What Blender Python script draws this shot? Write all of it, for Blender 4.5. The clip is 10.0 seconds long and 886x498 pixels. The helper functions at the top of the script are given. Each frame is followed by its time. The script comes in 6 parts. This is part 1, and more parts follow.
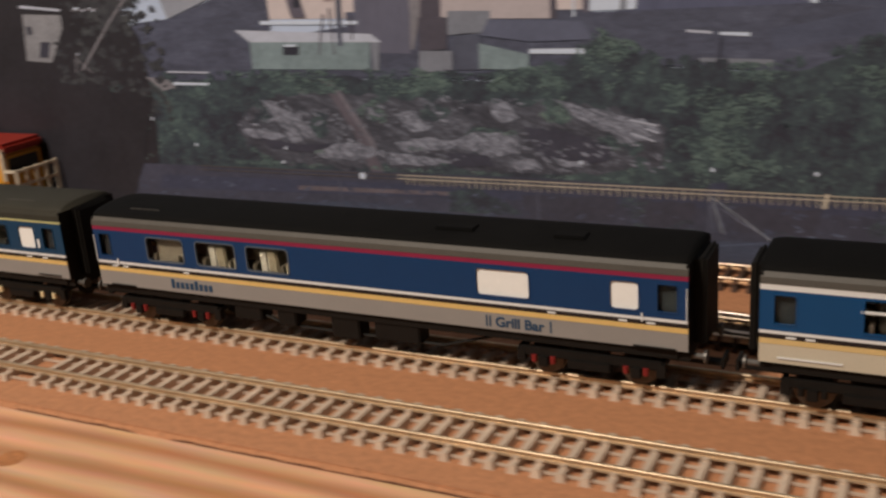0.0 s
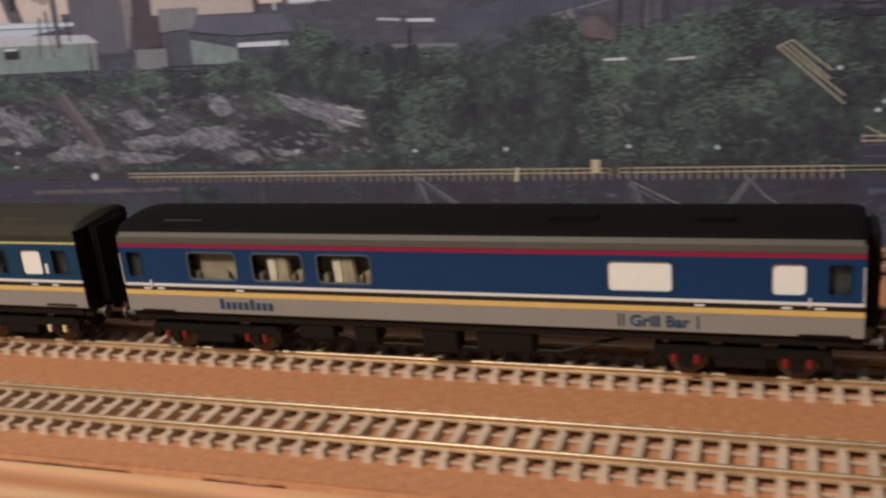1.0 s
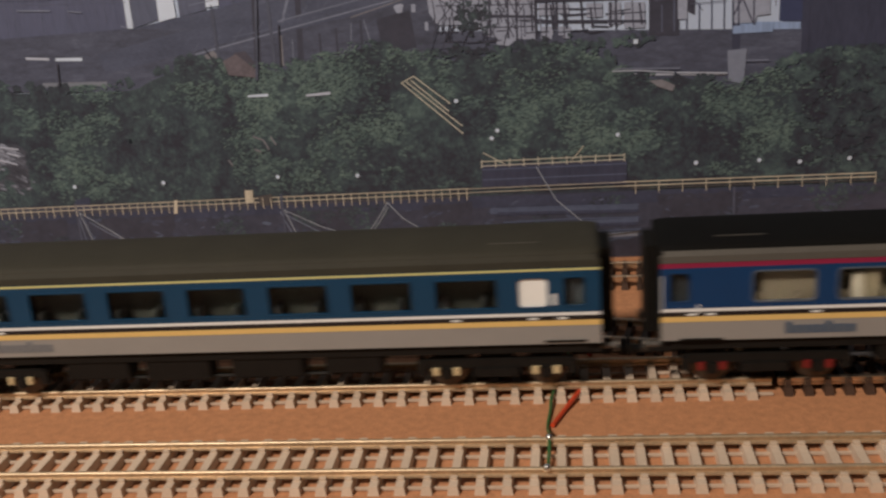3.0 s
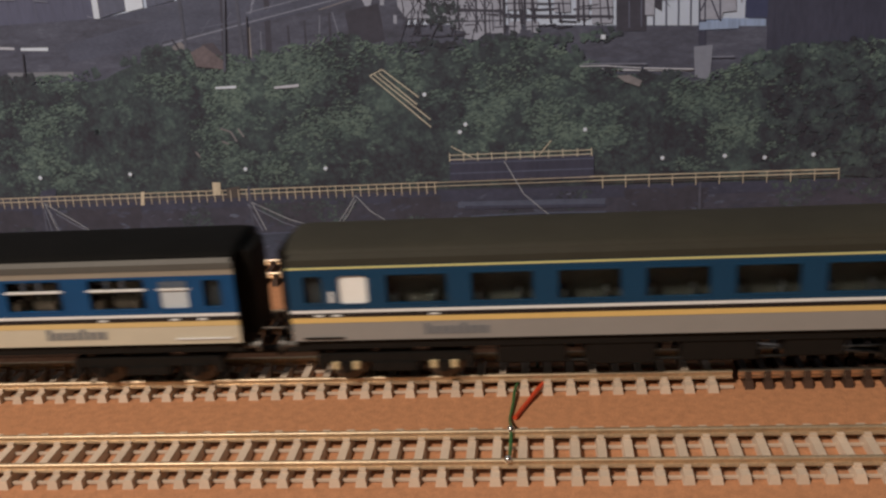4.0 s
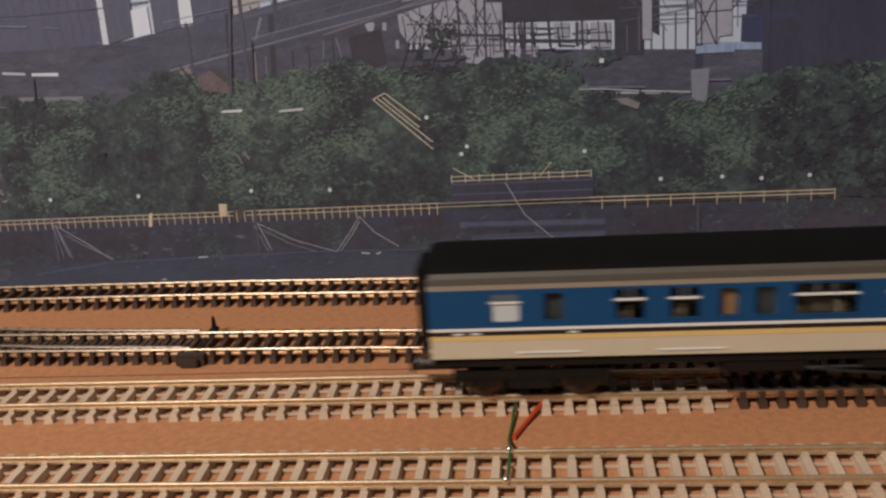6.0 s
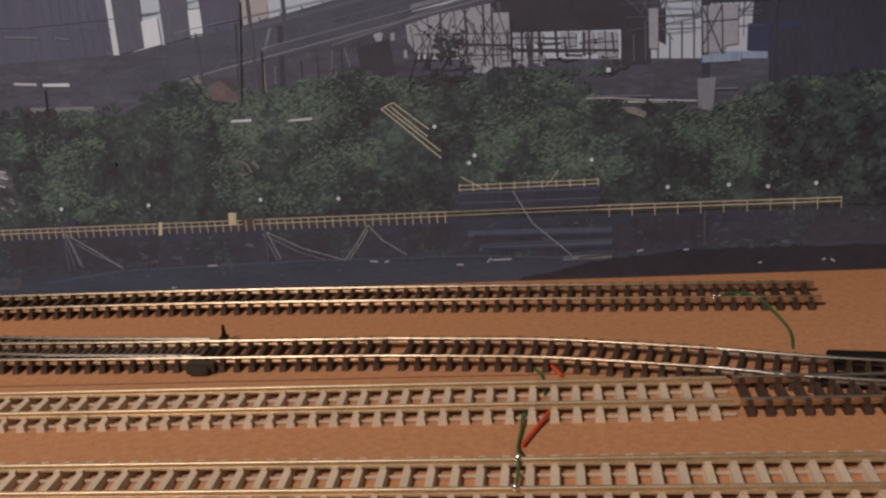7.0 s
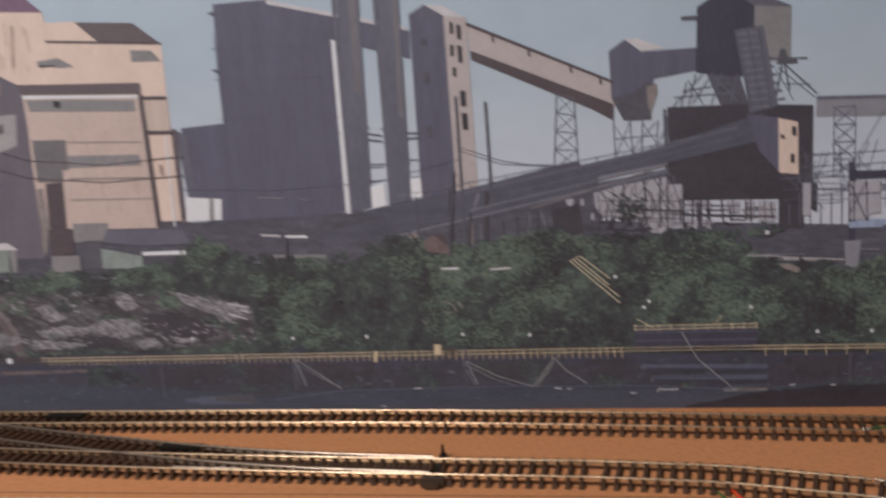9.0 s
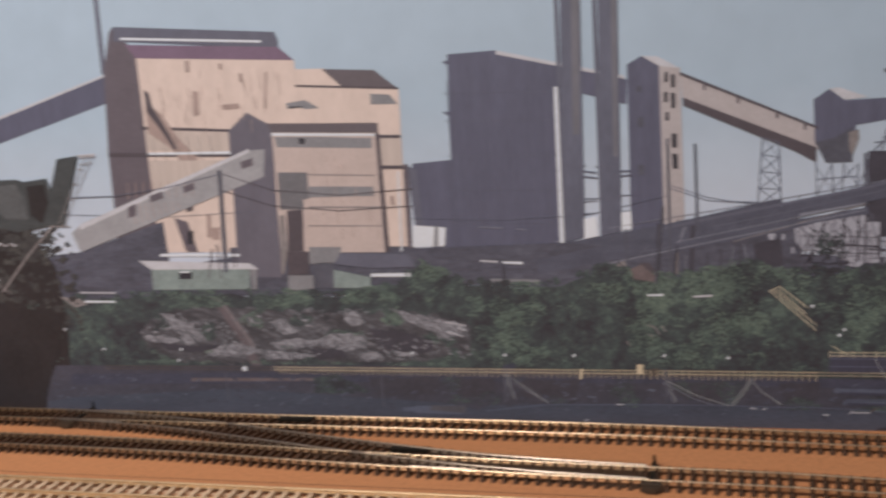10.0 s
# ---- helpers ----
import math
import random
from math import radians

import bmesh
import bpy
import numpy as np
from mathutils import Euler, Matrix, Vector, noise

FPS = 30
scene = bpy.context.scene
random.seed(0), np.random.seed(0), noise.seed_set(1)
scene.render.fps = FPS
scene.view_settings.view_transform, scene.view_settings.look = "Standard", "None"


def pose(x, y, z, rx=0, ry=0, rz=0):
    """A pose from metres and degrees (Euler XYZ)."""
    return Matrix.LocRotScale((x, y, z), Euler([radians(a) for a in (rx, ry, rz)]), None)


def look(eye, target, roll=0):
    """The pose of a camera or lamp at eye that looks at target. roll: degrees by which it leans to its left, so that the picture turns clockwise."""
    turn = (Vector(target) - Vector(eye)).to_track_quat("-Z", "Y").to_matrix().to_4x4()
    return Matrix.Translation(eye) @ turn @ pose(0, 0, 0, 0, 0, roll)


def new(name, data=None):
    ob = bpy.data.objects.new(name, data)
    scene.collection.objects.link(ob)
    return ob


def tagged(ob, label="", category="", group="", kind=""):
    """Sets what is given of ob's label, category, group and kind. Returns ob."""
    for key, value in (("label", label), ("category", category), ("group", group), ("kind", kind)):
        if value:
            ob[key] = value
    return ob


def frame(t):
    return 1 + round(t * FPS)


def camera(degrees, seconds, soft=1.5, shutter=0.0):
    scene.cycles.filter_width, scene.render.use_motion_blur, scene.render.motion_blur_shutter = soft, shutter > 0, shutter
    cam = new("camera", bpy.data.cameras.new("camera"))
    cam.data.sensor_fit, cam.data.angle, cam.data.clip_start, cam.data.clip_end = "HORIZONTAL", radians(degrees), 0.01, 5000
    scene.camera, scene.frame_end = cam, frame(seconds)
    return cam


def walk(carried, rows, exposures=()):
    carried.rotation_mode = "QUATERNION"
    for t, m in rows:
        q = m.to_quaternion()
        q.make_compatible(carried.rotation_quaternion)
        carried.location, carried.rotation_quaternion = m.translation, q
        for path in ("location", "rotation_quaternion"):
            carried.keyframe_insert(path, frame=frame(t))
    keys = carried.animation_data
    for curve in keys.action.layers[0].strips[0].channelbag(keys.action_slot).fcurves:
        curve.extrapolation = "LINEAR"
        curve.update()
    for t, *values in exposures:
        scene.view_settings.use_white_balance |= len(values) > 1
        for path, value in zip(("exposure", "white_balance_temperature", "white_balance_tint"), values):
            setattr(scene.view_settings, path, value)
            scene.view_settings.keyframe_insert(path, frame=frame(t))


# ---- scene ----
import functools

cam = camera(46.4, 10.0, 2.45, 0.55)
# seconds, eye, yaw to the left, pitch, lean
ROWS = [
    (0, 0.0125, -0.3381, 0.1720, 27.08, -18.25, -4.30),
    (0.5, 0.0521, -0.3319, 0.1665, 23.33, -18.14, -5.21),
    (1, 0.0913, -0.3276, 0.1595, 19.90, -18.34, -5.60),
    (1.5, 0.1136, -0.3309, 0.1603, 15.44, -18.56, -4.99),
    (2, 0.1316, -0.3329, 0.1621, 12.19, -18.33, -4.65),
    (2.5, 0.1500, -0.3377, 0.1664, 9.27, -18.13, -4.84),
    (4, 0.1624, -0.3398, 0.1654, 6.09, -18.71, -3.71),
    (4.5, 0.1643, -0.3390, 0.1656, 6.18, -18.55, -3.83),
    (5, 0.1636, -0.3405, 0.1657, 6.36, -18.29, -3.82),
    (5.5, 0.1662, -0.3439, 0.1689, 6.45, -18.21, -3.99),
    (7, 0.1656, -0.3484, 0.1738, 6.85, -17.70, -4.22),
    (7.5, 0.1614, -0.3526, 0.1764, 7.21, -17.40, -4.55),
    (8, 0.1517, -0.3653, 0.1886, 7.50, -16.02, -4.41),
    (8.5, 0.1362, -0.3913, 0.2096, 8.50, -14.62, -4.63),
    (9, 0.1151, -0.4346, 0.2353, 10.40, -13.22, -4.40),
    (9.5, 0.0877, -0.4756, 0.2489, 12.44, -11.82, -4.23),
    (10, 0.0545, -0.5103, 0.2510, 15.35, -11.09, -4.16),
]


def view(x, y, z, yaw, pitch, lean):
    a, b = radians(yaw), radians(pitch)
    ahead = Vector((-math.sin(a) * math.cos(b), math.cos(a) * math.cos(b), math.sin(b)))
    return look((x, y, z), Vector((x, y, z)) + ahead, lean)


EXPOSURES = ((0, -0.20), (1, -0.08), (2.5, -0.09), (4.5, 0.0), (5.5, 0.03), (7, -0.26), (8, -0.12), (8.5, -0.06), (9, 0.02), (9.5, 0.08), (10, 0.07))
walk(cam, [(t, view(*row)) for t, *row in ROWS], EXPOSURES)

# ---- light: one warm ceiling lamp in a plain room, plus a faint bluish world fill added without a source ----
LAMP = (-0.60, -1.15, 1.40)
world = bpy.data.worlds.new("room_air")
world.use_nodes = True
world.node_tree.nodes["Background"].inputs[0].default_value = (0.75, 0.82, 1.0, 1)
world.node_tree.nodes["Background"].inputs[1].default_value = 0.05
scene.world = world
bulb = bpy.data.lights.new("ceiling_bulb", "AREA")
bulb.shape, bulb.size, bulb.energy, bulb.color = "DISK", 0.26, 44.5, (1.0, 0.885, 0.76)
bulb_ob = new("ceiling_bulb", bulb)
bulb_ob.matrix_world = look(LAMP, (LAMP[0], LAMP[1] + 0.4, 0))

# ---- materials ----
def lin(c):
    return tuple((v / 255 / 12.92 if v < 10 else ((v / 255 + 0.055) / 1.055) ** 2.4) for v in c)


def nodes_of(name):
    m = bpy.data.materials.new(name)
    m.use_nodes = True
    t = m.node_tree
    return m, t, t.nodes["Principled BSDF"]


def surface(name, rgb, rough=0.6, metal=0.0, spread=0.15, scale=300.0, fine=2500.0, bump=0.0, random_tint=0.0, coat=0.0, stretch=(1, 1, 1), shine=0.5):
    """A procedural surface: a base colour broken by two scales of noise, with optional relief."""
    m, t, b = nodes_of(name)
    n, l = t.nodes, t.links
    at = n.new("ShaderNodeTexCoord")
    mp = n.new("ShaderNodeMapping")
    mp.inputs["Scale"].default_value = stretch
    l.new(at.outputs["Object"], mp.inputs["Vector"])
    big, small = n.new("ShaderNodeTexNoise"), n.new("ShaderNodeTexNoise")
    big.inputs["Scale"].default_value, big.inputs["Detail"].default_value = scale, 5
    small.inputs["Scale"].default_value, small.inputs["Detail"].default_value = fine, 2
    l.new(mp.outputs[0], big.inputs["Vector"])
    l.new(mp.outputs[0], small.inputs["Vector"])
    add = n.new("ShaderNodeMath")
    add.operation = "ADD"
    l.new(big.outputs["Fac"], add.inputs[0])
    l.new(small.outputs["Fac"], add.inputs[1])
    span = n.new("ShaderNodeMapRange")
    span.inputs[1].default_value, span.inputs[2].default_value = 0.65, 1.35
    span.inputs[3].default_value, span.inputs[4].default_value = 1 - spread, 1 + spread
    l.new(add.outputs[0], span.inputs[0])
    last = span.outputs[0]
    if random_tint:
        info = n.new("ShaderNodeObjectInfo")
        r = n.new("ShaderNodeMapRange")
        r.inputs[3].default_value, r.inputs[4].default_value = 1 - random_tint, 1 + random_tint
        l.new(info.outputs["Random"], r.inputs[0])
        mul = n.new("ShaderNodeMath")
        mul.operation = "MULTIPLY"
        l.new(last, mul.inputs[0])
        l.new(r.outputs[0], mul.inputs[1])
        last = mul.outputs[0]
    tint = n.new("ShaderNodeVectorMath")
    tint.operation = "SCALE"
    tint.inputs[0].default_value = rgb
    l.new(last, tint.inputs["Scale"])
    l.new(tint.outputs[0], b.inputs["Base Color"])
    b.inputs["Roughness"].default_value, b.inputs["Metallic"].default_value = rough, metal
    b.inputs["Coat Weight"].default_value = coat
    b.inputs["Specular IOR Level"].default_value = shine
    b.inputs["Coat Roughness"].default_value = 0.15
    if bump:
        bp = n.new("ShaderNodeBump")
        bp.inputs["Strength"].default_value, bp.inputs["Distance"].default_value = bump, 0.0006
        l.new(add.outputs[0], bp.inputs["Height"])
        l.new(bp.outputs[0], b.inputs["Normal"])
    return m


def glass(name, tint=(0.9, 0.95, 0.95)):
    m, t, b = nodes_of(name)
    b.inputs["Base Color"].default_value = (*tint, 1)
    b.inputs["Roughness"].default_value = 0.05
    b.inputs["Transmission Weight"].default_value = 1.0
    b.inputs["IOR"].default_value = 1.1
    return m


def pine(name):
    m, t, b = nodes_of(name)
    n, l = t.nodes, t.links
    at, mp = n.new("ShaderNodeTexCoord"), n.new("ShaderNodeMapping")
    mp.inputs["Scale"].default_value = (1.0, 9, 9)
    wave, grain = n.new("ShaderNodeTexWave"), n.new("ShaderNodeTexNoise")
    wave.bands_direction = "Y"
    wave.inputs["Scale"].default_value, wave.inputs["Distortion"].default_value, wave.inputs["Detail"].default_value = 2.0, 10.0, 4.0
    wave.inputs["Detail Scale"].default_value = 0.6
    grain.inputs["Scale"].default_value, grain.inputs["Detail"].default_value = 28, 6
    ramp, mix = n.new("ShaderNodeValToRGB"), n.new("ShaderNodeMix")
    ramp.color_ramp.elements[0].color, ramp.color_ramp.elements[1].color = (0.56, 0.25, 0.11, 1), (0.88, 0.50, 0.28, 1)
    mix.data_type, mix.blend_type = "RGBA", "MULTIPLY"
    mix.inputs["Factor"].default_value = 0.42
    l.new(at.outputs["Object"], mp.inputs["Vector"])
    l.new(mp.outputs[0], wave.inputs["Vector"])
    l.new(mp.outputs[0], grain.inputs["Vector"])
    l.new(wave.outputs["Fac"], ramp.inputs["Fac"])
    l.new(ramp.outputs[0], mix.inputs["A"])
    l.new(grain.outputs["Color"], mix.inputs["B"])
    l.new(mix.outputs["Result"], b.inputs["Base Color"])
    b.inputs["Roughness"].default_value = 0.55
    return m


def printed_tone(rgb):
    return tuple(p * v for p, v in zip(PRINT, lin(rgb)))


def ink(name, rgb, spread=0.10, scale=60.0, fine=400.0, stretch=(1, 1, 1)):
    """Matt printing ink in a photograph's colour."""
    return surface(name, printed_tone(rgb), 0.5, spread=spread, scale=scale, fine=fine, stretch=stretch, shine=0.45)


PRINT = (0.95, 1.08, 1.30)
fibreboard = surface("fibreboard", (0.455, 0.203, 0.096), 0.85, spread=0.24, scale=330, fine=1500, bump=0.6)
pine_wood = pine("pine_wood")
polished = surface("polished_blade", (0.60, 0.52, 0.46), 0.30, 1.0, spread=0.08, scale=120, fine=900)
nickel = surface("nickel_rail", (0.72, 0.57, 0.43), 0.30, 1.0, spread=0.12, scale=120, fine=900)
dull_rail = surface("dull_brassy_rail", (0.62, 0.47, 0.315), 0.40, 0.8, spread=0.2, scale=60, fine=900)
rail_web = surface("rail_web", (0.38, 0.28, 0.18), 0.45, 0.8, spread=0.2, scale=150)
concrete = surface("concrete_sleeper_plastic", (0.55, 0.425, 0.325), 0.7, spread=0.08, scale=400, random_tint=0.08)
dark_sleeper = surface("dark_sleeper_plastic", (0.052, 0.026, 0.016), 0.6, spread=0.2, scale=400, random_tint=0.2)
wall_paint = surface("room_wall_paint", (0.55, 0.53, 0.50), 0.9, spread=0.03, scale=3, fine=60)
carpet = surface("room_carpet", (0.12, 0.11, 0.10), 0.95, spread=0.2, scale=30, fine=300)
lamp_glow, _t, _b = nodes_of("lamp_glow")
_b.inputs["Emission Color"].default_value, _b.inputs["Emission Strength"].default_value = (1, 0.85, 0.7, 1), 6.0
roof_black = surface("roof_black", (0.0030, 0.0028, 0.0027), 0.8, spread=0.3, scale=60, fine=900, shine=0.12)
roof_olive = surface("roof_olive", (0.030, 0.027, 0.019), 0.7, spread=0.15, scale=60, fine=900, shine=0.25)
roof_grey = surface("roof_grey", (0.068, 0.060, 0.051), 0.6, spread=0.12, scale=80, fine=900)
navy = surface("navy_paint", (0.003, 0.036, 0.118), 0.36, spread=0.06, scale=120, coat=0.05, shine=0.3)
teal_blue = surface("mid_blue_paint", (0.003, 0.056, 0.165), 0.36, spread=0.06, scale=120, coat=0.05, shine=0.3)
steel_blue = surface("steel_blue_paint", (0.004, 0.042, 0.098), 0.36, spread=0.06, scale=120, coat=0.05, shine=0.3)
white_paint = surface("white_line_paint", (0.72, 0.72, 0.72), 0.4, spread=0.04)
black_paint = surface("black_line_paint", (0.010, 0.008, 0.010), 0.4, spread=0.1)
yellow_paint = surface("yellow_paint", (0.70, 0.47, 0.17), 0.4, spread=0.05)
grey_paint = surface("grey_skirt_paint", (0.27, 0.252, 0.240), 0.42, spread=0.06, scale=90)
pale_yellow = surface("faded_yellow_paint", (0.66, 0.47, 0.21), 0.4, spread=0.06)
black_plastic = surface("black_plastic", (0.020, 0.017, 0.016), 0.5, spread=0.15, scale=300)
box_brown = surface("brown_black_plastic", (0.045, 0.030, 0.022), 0.55, spread=0.2, scale=300)
# the dim grey-blue that door panes reflect, as a plain colour
door_sheen = surface("dim_door_sheen", (0.010, 0.012, 0.014), 0.6, spread=0.15)
cabin_buff = surface("buff_cabin_lining", (0.14, 0.11, 0.075), 0.6, spread=0.2, scale=150)
cream_paint = surface("cream_skirt_paint", (0.55, 0.49, 0.385), 0.42, spread=0.06, scale=90)
red_paint = surface("red_paint", (0.24, 0.011, 0.052), 0.4, spread=0.06)
lime_paint = surface("pale_yellow_paint", (0.55, 0.52, 0.22), 0.4, spread=0.06)
faint_lettering = surface("grey_blue_lettering", (0.13, 0.14, 0.16), 0.45, spread=0.05)
lettering = surface("dark_blue_lettering", (0.012, 0.05, 0.11), 0.45, spread=0.05)
cant_beige = surface("beige_cantrail_paint", (0.27, 0.235, 0.19), 0.45, spread=0.06)
frosted_dim = surface("frosted_pane_blue", (0.50, 0.54, 0.58), 0.35, spread=0.06)
frosted = surface("frosted_pane", (0.85, 0.84, 0.82), 0.35, spread=0.03)
clear = glass("clear_pane")
frame_grey = surface("window_frame_metal", (0.10, 0.13, 0.18), 0.4, 0.3, spread=0.08)
rubber = surface("gangway_rubber", (0.007, 0.006, 0.005), 0.65, spread=0.25, scale=300, shine=0.2)
chassis = surface("chassis_black", (0.009, 0.0075, 0.0065), 0.6, spread=0.25, scale=200, shine=0.2)
wheel_steel = surface("wheel_steel", (0.10, 0.085, 0.07), 0.4, 0.8, spread=0.1)
axle_red = surface("axle_red", (0.20, 0.014, 0.014), 0.45, spread=0.1)
axle_yellow = surface("axle_yellow", (0.75, 0.60, 0.35), 0.45, spread=0.1)
buffer_metal = surface("buffer_metal", (0.13, 0.12, 0.11), 0.5, 0.7, spread=0.1)
seat_cloth = surface("seat_plastic", (0.085, 0.062, 0.046), 0.6, spread=0.1)
seat_dark = surface("dark_seat_plastic", (0.020, 0.022, 0.022), 0.6, spread=0.1)
cabin_pale = surface("buff_seat_back", (0.19, 0.15, 0.095), 0.6, spread=0.2, scale=150)
seat_cream = surface("seat_end_cream", (0.36, 0.31, 0.245), 0.7, spread=0.1)
amber_blind = surface("amber_blind", (0.10, 0.05, 0.02), 0.6, spread=0.15, scale=200)
dark_backing = surface("dark_olive_backing", (0.034, 0.035, 0.028), 0.6, spread=0.2, scale=150)
inner_wall = surface("coach_inner_wall", (0.075, 0.056, 0.040), 0.6, spread=0.1)
wire_green = surface("green_wire", (0.03, 0.10, 0.03), 0.4, spread=0.2, scale=600)
wire_red = surface("red_wire", (0.55, 0.06, 0.02), 0.4, spread=0.1)
solder = surface("solder", (0.75, 0.73, 0.70), 0.2, 1.0, spread=0.05)
loco_red = surface("engine_red", (0.28, 0.025, 0.015), 0.4, spread=0.08)
loco_yellow = surface("engine_yellow", (0.70, 0.33, 0.03), 0.4, spread=0.08)
loco_rail = surface("engine_handrail_cream", (0.72, 0.62, 0.48), 0.45, spread=0.06)
card = surface("backing_card", (0.25, 0.22, 0.2), 0.8)

slate = ink("print_slate", (97, 95, 107))
chimney_grey = ink("print_chimney", (97, 96, 109), 0.18, 30, 300, (2, 1, 0.4))
pale_stack = ink("print_pale_stack", (130, 120, 118), 0.2)
dusk_wall = ink("print_dusk_wall", (91, 89, 105), 0.15, 60, 300, (3, 1, 0.35))
door_pale = ink("print_left_house", (140, 132, 128), 0.25, 120, 500)
pale_edge = ink("print_pale_edge", (186, 180, 182))
ramp_grey = ink("print_ramp", (84, 83, 95), 0.22, 50, 500, (1, 1, 3))
sky_glint = ink("print_sky_glint", (206, 204, 206), 0.05)
pale_wall = ink("print_pale_wall", (172, 160, 158), 0.08)
print_black = ink("print_black", (53, 50, 57))
beam_brown = ink("print_beam_brown", (98, 87, 90), 0.15)
beam_brown_lit = ink("print_beam_lit", (114, 104, 106), 0.15)
crane_olive = ink("print_crane", (88, 87, 88), 0.2, 90, 400)
edge_grey = ink("print_edge_grey", (126, 124, 133), 0.15)
umber = ink("print_umber", (83, 74, 79), 0.12)
shade_wall = ink("print_shade_wall", (98, 88, 94), 0.10)
mauve_roof = ink("print_mauve", (117, 95, 112), 0.08)
cream_wall = ink("print_cream", (206, 183, 171), 0.09, 50, 300, (2, 1, 0.5))
shade_roof = ink("print_shade_roof", (98, 88, 92), 0.08)
grey_panel = ink("print_grey_panel", (128, 124, 126), 0.12)
pale_cladding = ink("print_cladding", (186, 168, 158), 0.12, 260, 500, (1, 1, 0.05))
pink_wall = ink("print_pink_wall", (184, 164, 156), 0.07)
pale_gallery = ink("print_gallery", (150, 145, 146), 0.12)
print_dark = ink("print_dark", (85, 83, 92), 0.2, 45, 300)
teal_wall = ink("print_teal", (129, 137, 133), 0.22)
stack_face = ink("print_stack_face", (110, 106, 112), 0.15, 30, 200, (1, 1, 0.4))
stair_cream = ink("print_stair_cream", (206, 188, 160), 0.1)
left_dark = ink("print_left_dark", (48, 43, 45), 0.25, 40, 250)
low_dark = ink("print_low_dark", (71, 68, 77), 0.25, 40, 250)
bunker_dark = ink("print_bunker", (67, 63, 71), 0.18, 60, 400)
blue_shed = ink("print_blue_shed", (66, 68, 92))
pale_fence = ink("print_fence", (146, 156, 178), 0.2, 700, 900, (1, 1, 0.05))
concrete_print = ink("print_concrete", (132, 130, 138), 0.1)
rail_yellow = ink("print_rail_yellow", (204, 182, 152), 0.2, 90)
rail_dull = ink("print_rail_dull", (88, 78, 72), 0.2)
beam_blue = ink("print_beam", (68, 67, 80), 0.2)
bank_blue = ink("print_bank", (71, 73, 84), 0.2, 50, 500, (0.4, 1, 1.5))
pipe_blue = ink("print_pipe", (88, 90, 104), 0.15)


def sky_ink(name, low, high, z0, z1):
    """The printed sky: pale haze at its foot, greyer blue above, with faint clouds."""
    m = ink(name, high, 0.05, 5, 40)
    t = m.node_tree
    n, l = t.nodes, t.links
    at, sep, sp = n.new("ShaderNodeTexCoord"), n.new("ShaderNodeSeparateXYZ"), n.new("ShaderNodeMapRange")
    mix = n.new("ShaderNodeMix")
    mix.data_type = "RGBA"
    mix.inputs["A"].default_value, mix.inputs["B"].default_value = (*printed_tone(low), 1), (*printed_tone(high), 1)
    sp.inputs[1].default_value, sp.inputs[2].default_value = z0, z1
    l.new(at.outputs["Object"], sep.inputs[0])
    l.new(sep.outputs["Z"], sp.inputs[0])
    l.new(sp.outputs[0], mix.inputs["Factor"])
    tint = [k for k in n if k.type == "VECT_MATH"][0]
    l.new(mix.outputs["Result"], tint.inputs[0])
    return m


sky_print = sky_ink("print_sky", (190, 191, 199), (165, 177, 188), 0.115, 0.215)


def mottled_ink(name, tones, scales, weights, edges, turn=0.0, stretch=1.0, island=0.0, lift=0.0):
    """A printed photograph of something rough: three scales of mottling through a range of tones."""
    m, t, b = nodes_of(name)
    n, l = t.nodes, t.links
    at, mp = n.new("ShaderNodeTexCoord"), n.new("ShaderNodeMapping")
    mp.inputs["Rotation"].default_value = (0, turn, 0)
    turned, mp = mp, n.new("ShaderNodeMapping")
    mp.inputs["Scale"].default_value = (1, 1, stretch)
    l.new(at.outputs["Object"], turned.inputs["Vector"])
    l.new(turned.outputs[0], mp.inputs["Vector"])
    last = None
    for k, (sc, wt) in enumerate(zip(scales, weights)):
        no = n.new("ShaderNodeTexNoise")
        no.inputs["Scale"].default_value, no.inputs["Detail"].default_value = sc, (2, 4, 3)[k]
        no.inputs["Roughness"].default_value, no.inputs["Distortion"].default_value = 0.62, 0.5
        l.new(mp.outputs[0], no.inputs["Vector"])
        ma = n.new("ShaderNodeMath")
        ma.operation = "MULTIPLY_ADD"
        l.new(no.outputs["Fac"], ma.inputs[0])
        ma.inputs[1].default_value, ma.inputs[2].default_value = wt, lift
        if last:
            l.new(last, ma.inputs[2])
        last = ma.outputs[0]
    if island:
        geo, ma = n.new("ShaderNodeNewGeometry"), n.new("ShaderNodeMath")
        ma.operation = "MULTIPLY_ADD"
        ma.inputs[1].default_value = island
        l.new(geo.outputs["Random Per Island"], ma.inputs[0])
        l.new(last, ma.inputs[2])
        last = ma.outputs[0]
    sp, ramp = n.new("ShaderNodeMapRange"), n.new("ShaderNodeValToRGB")
    sp.inputs[1].default_value, sp.inputs[2].default_value = edges
    l.new(last, sp.inputs[0])
    l.new(sp.outputs[0], ramp.inputs["Fac"])
    e = ramp.color_ramp.elements
    e[0].color, e[1].color = (*printed_tone(tones[0]), 1), (*printed_tone(tones[-1]), 1)
    for k, tone in enumerate(tones[1:-1], 1):
        e.new(k / (len(tones) - 1)).color = (*printed_tone(tone), 1)
    l.new(ramp.outputs[0], b.inputs["Base Color"])
    b.inputs["Roughness"].default_value = 0.5
    b.inputs["Specular IOR Level"].default_value = 0.45
    return m


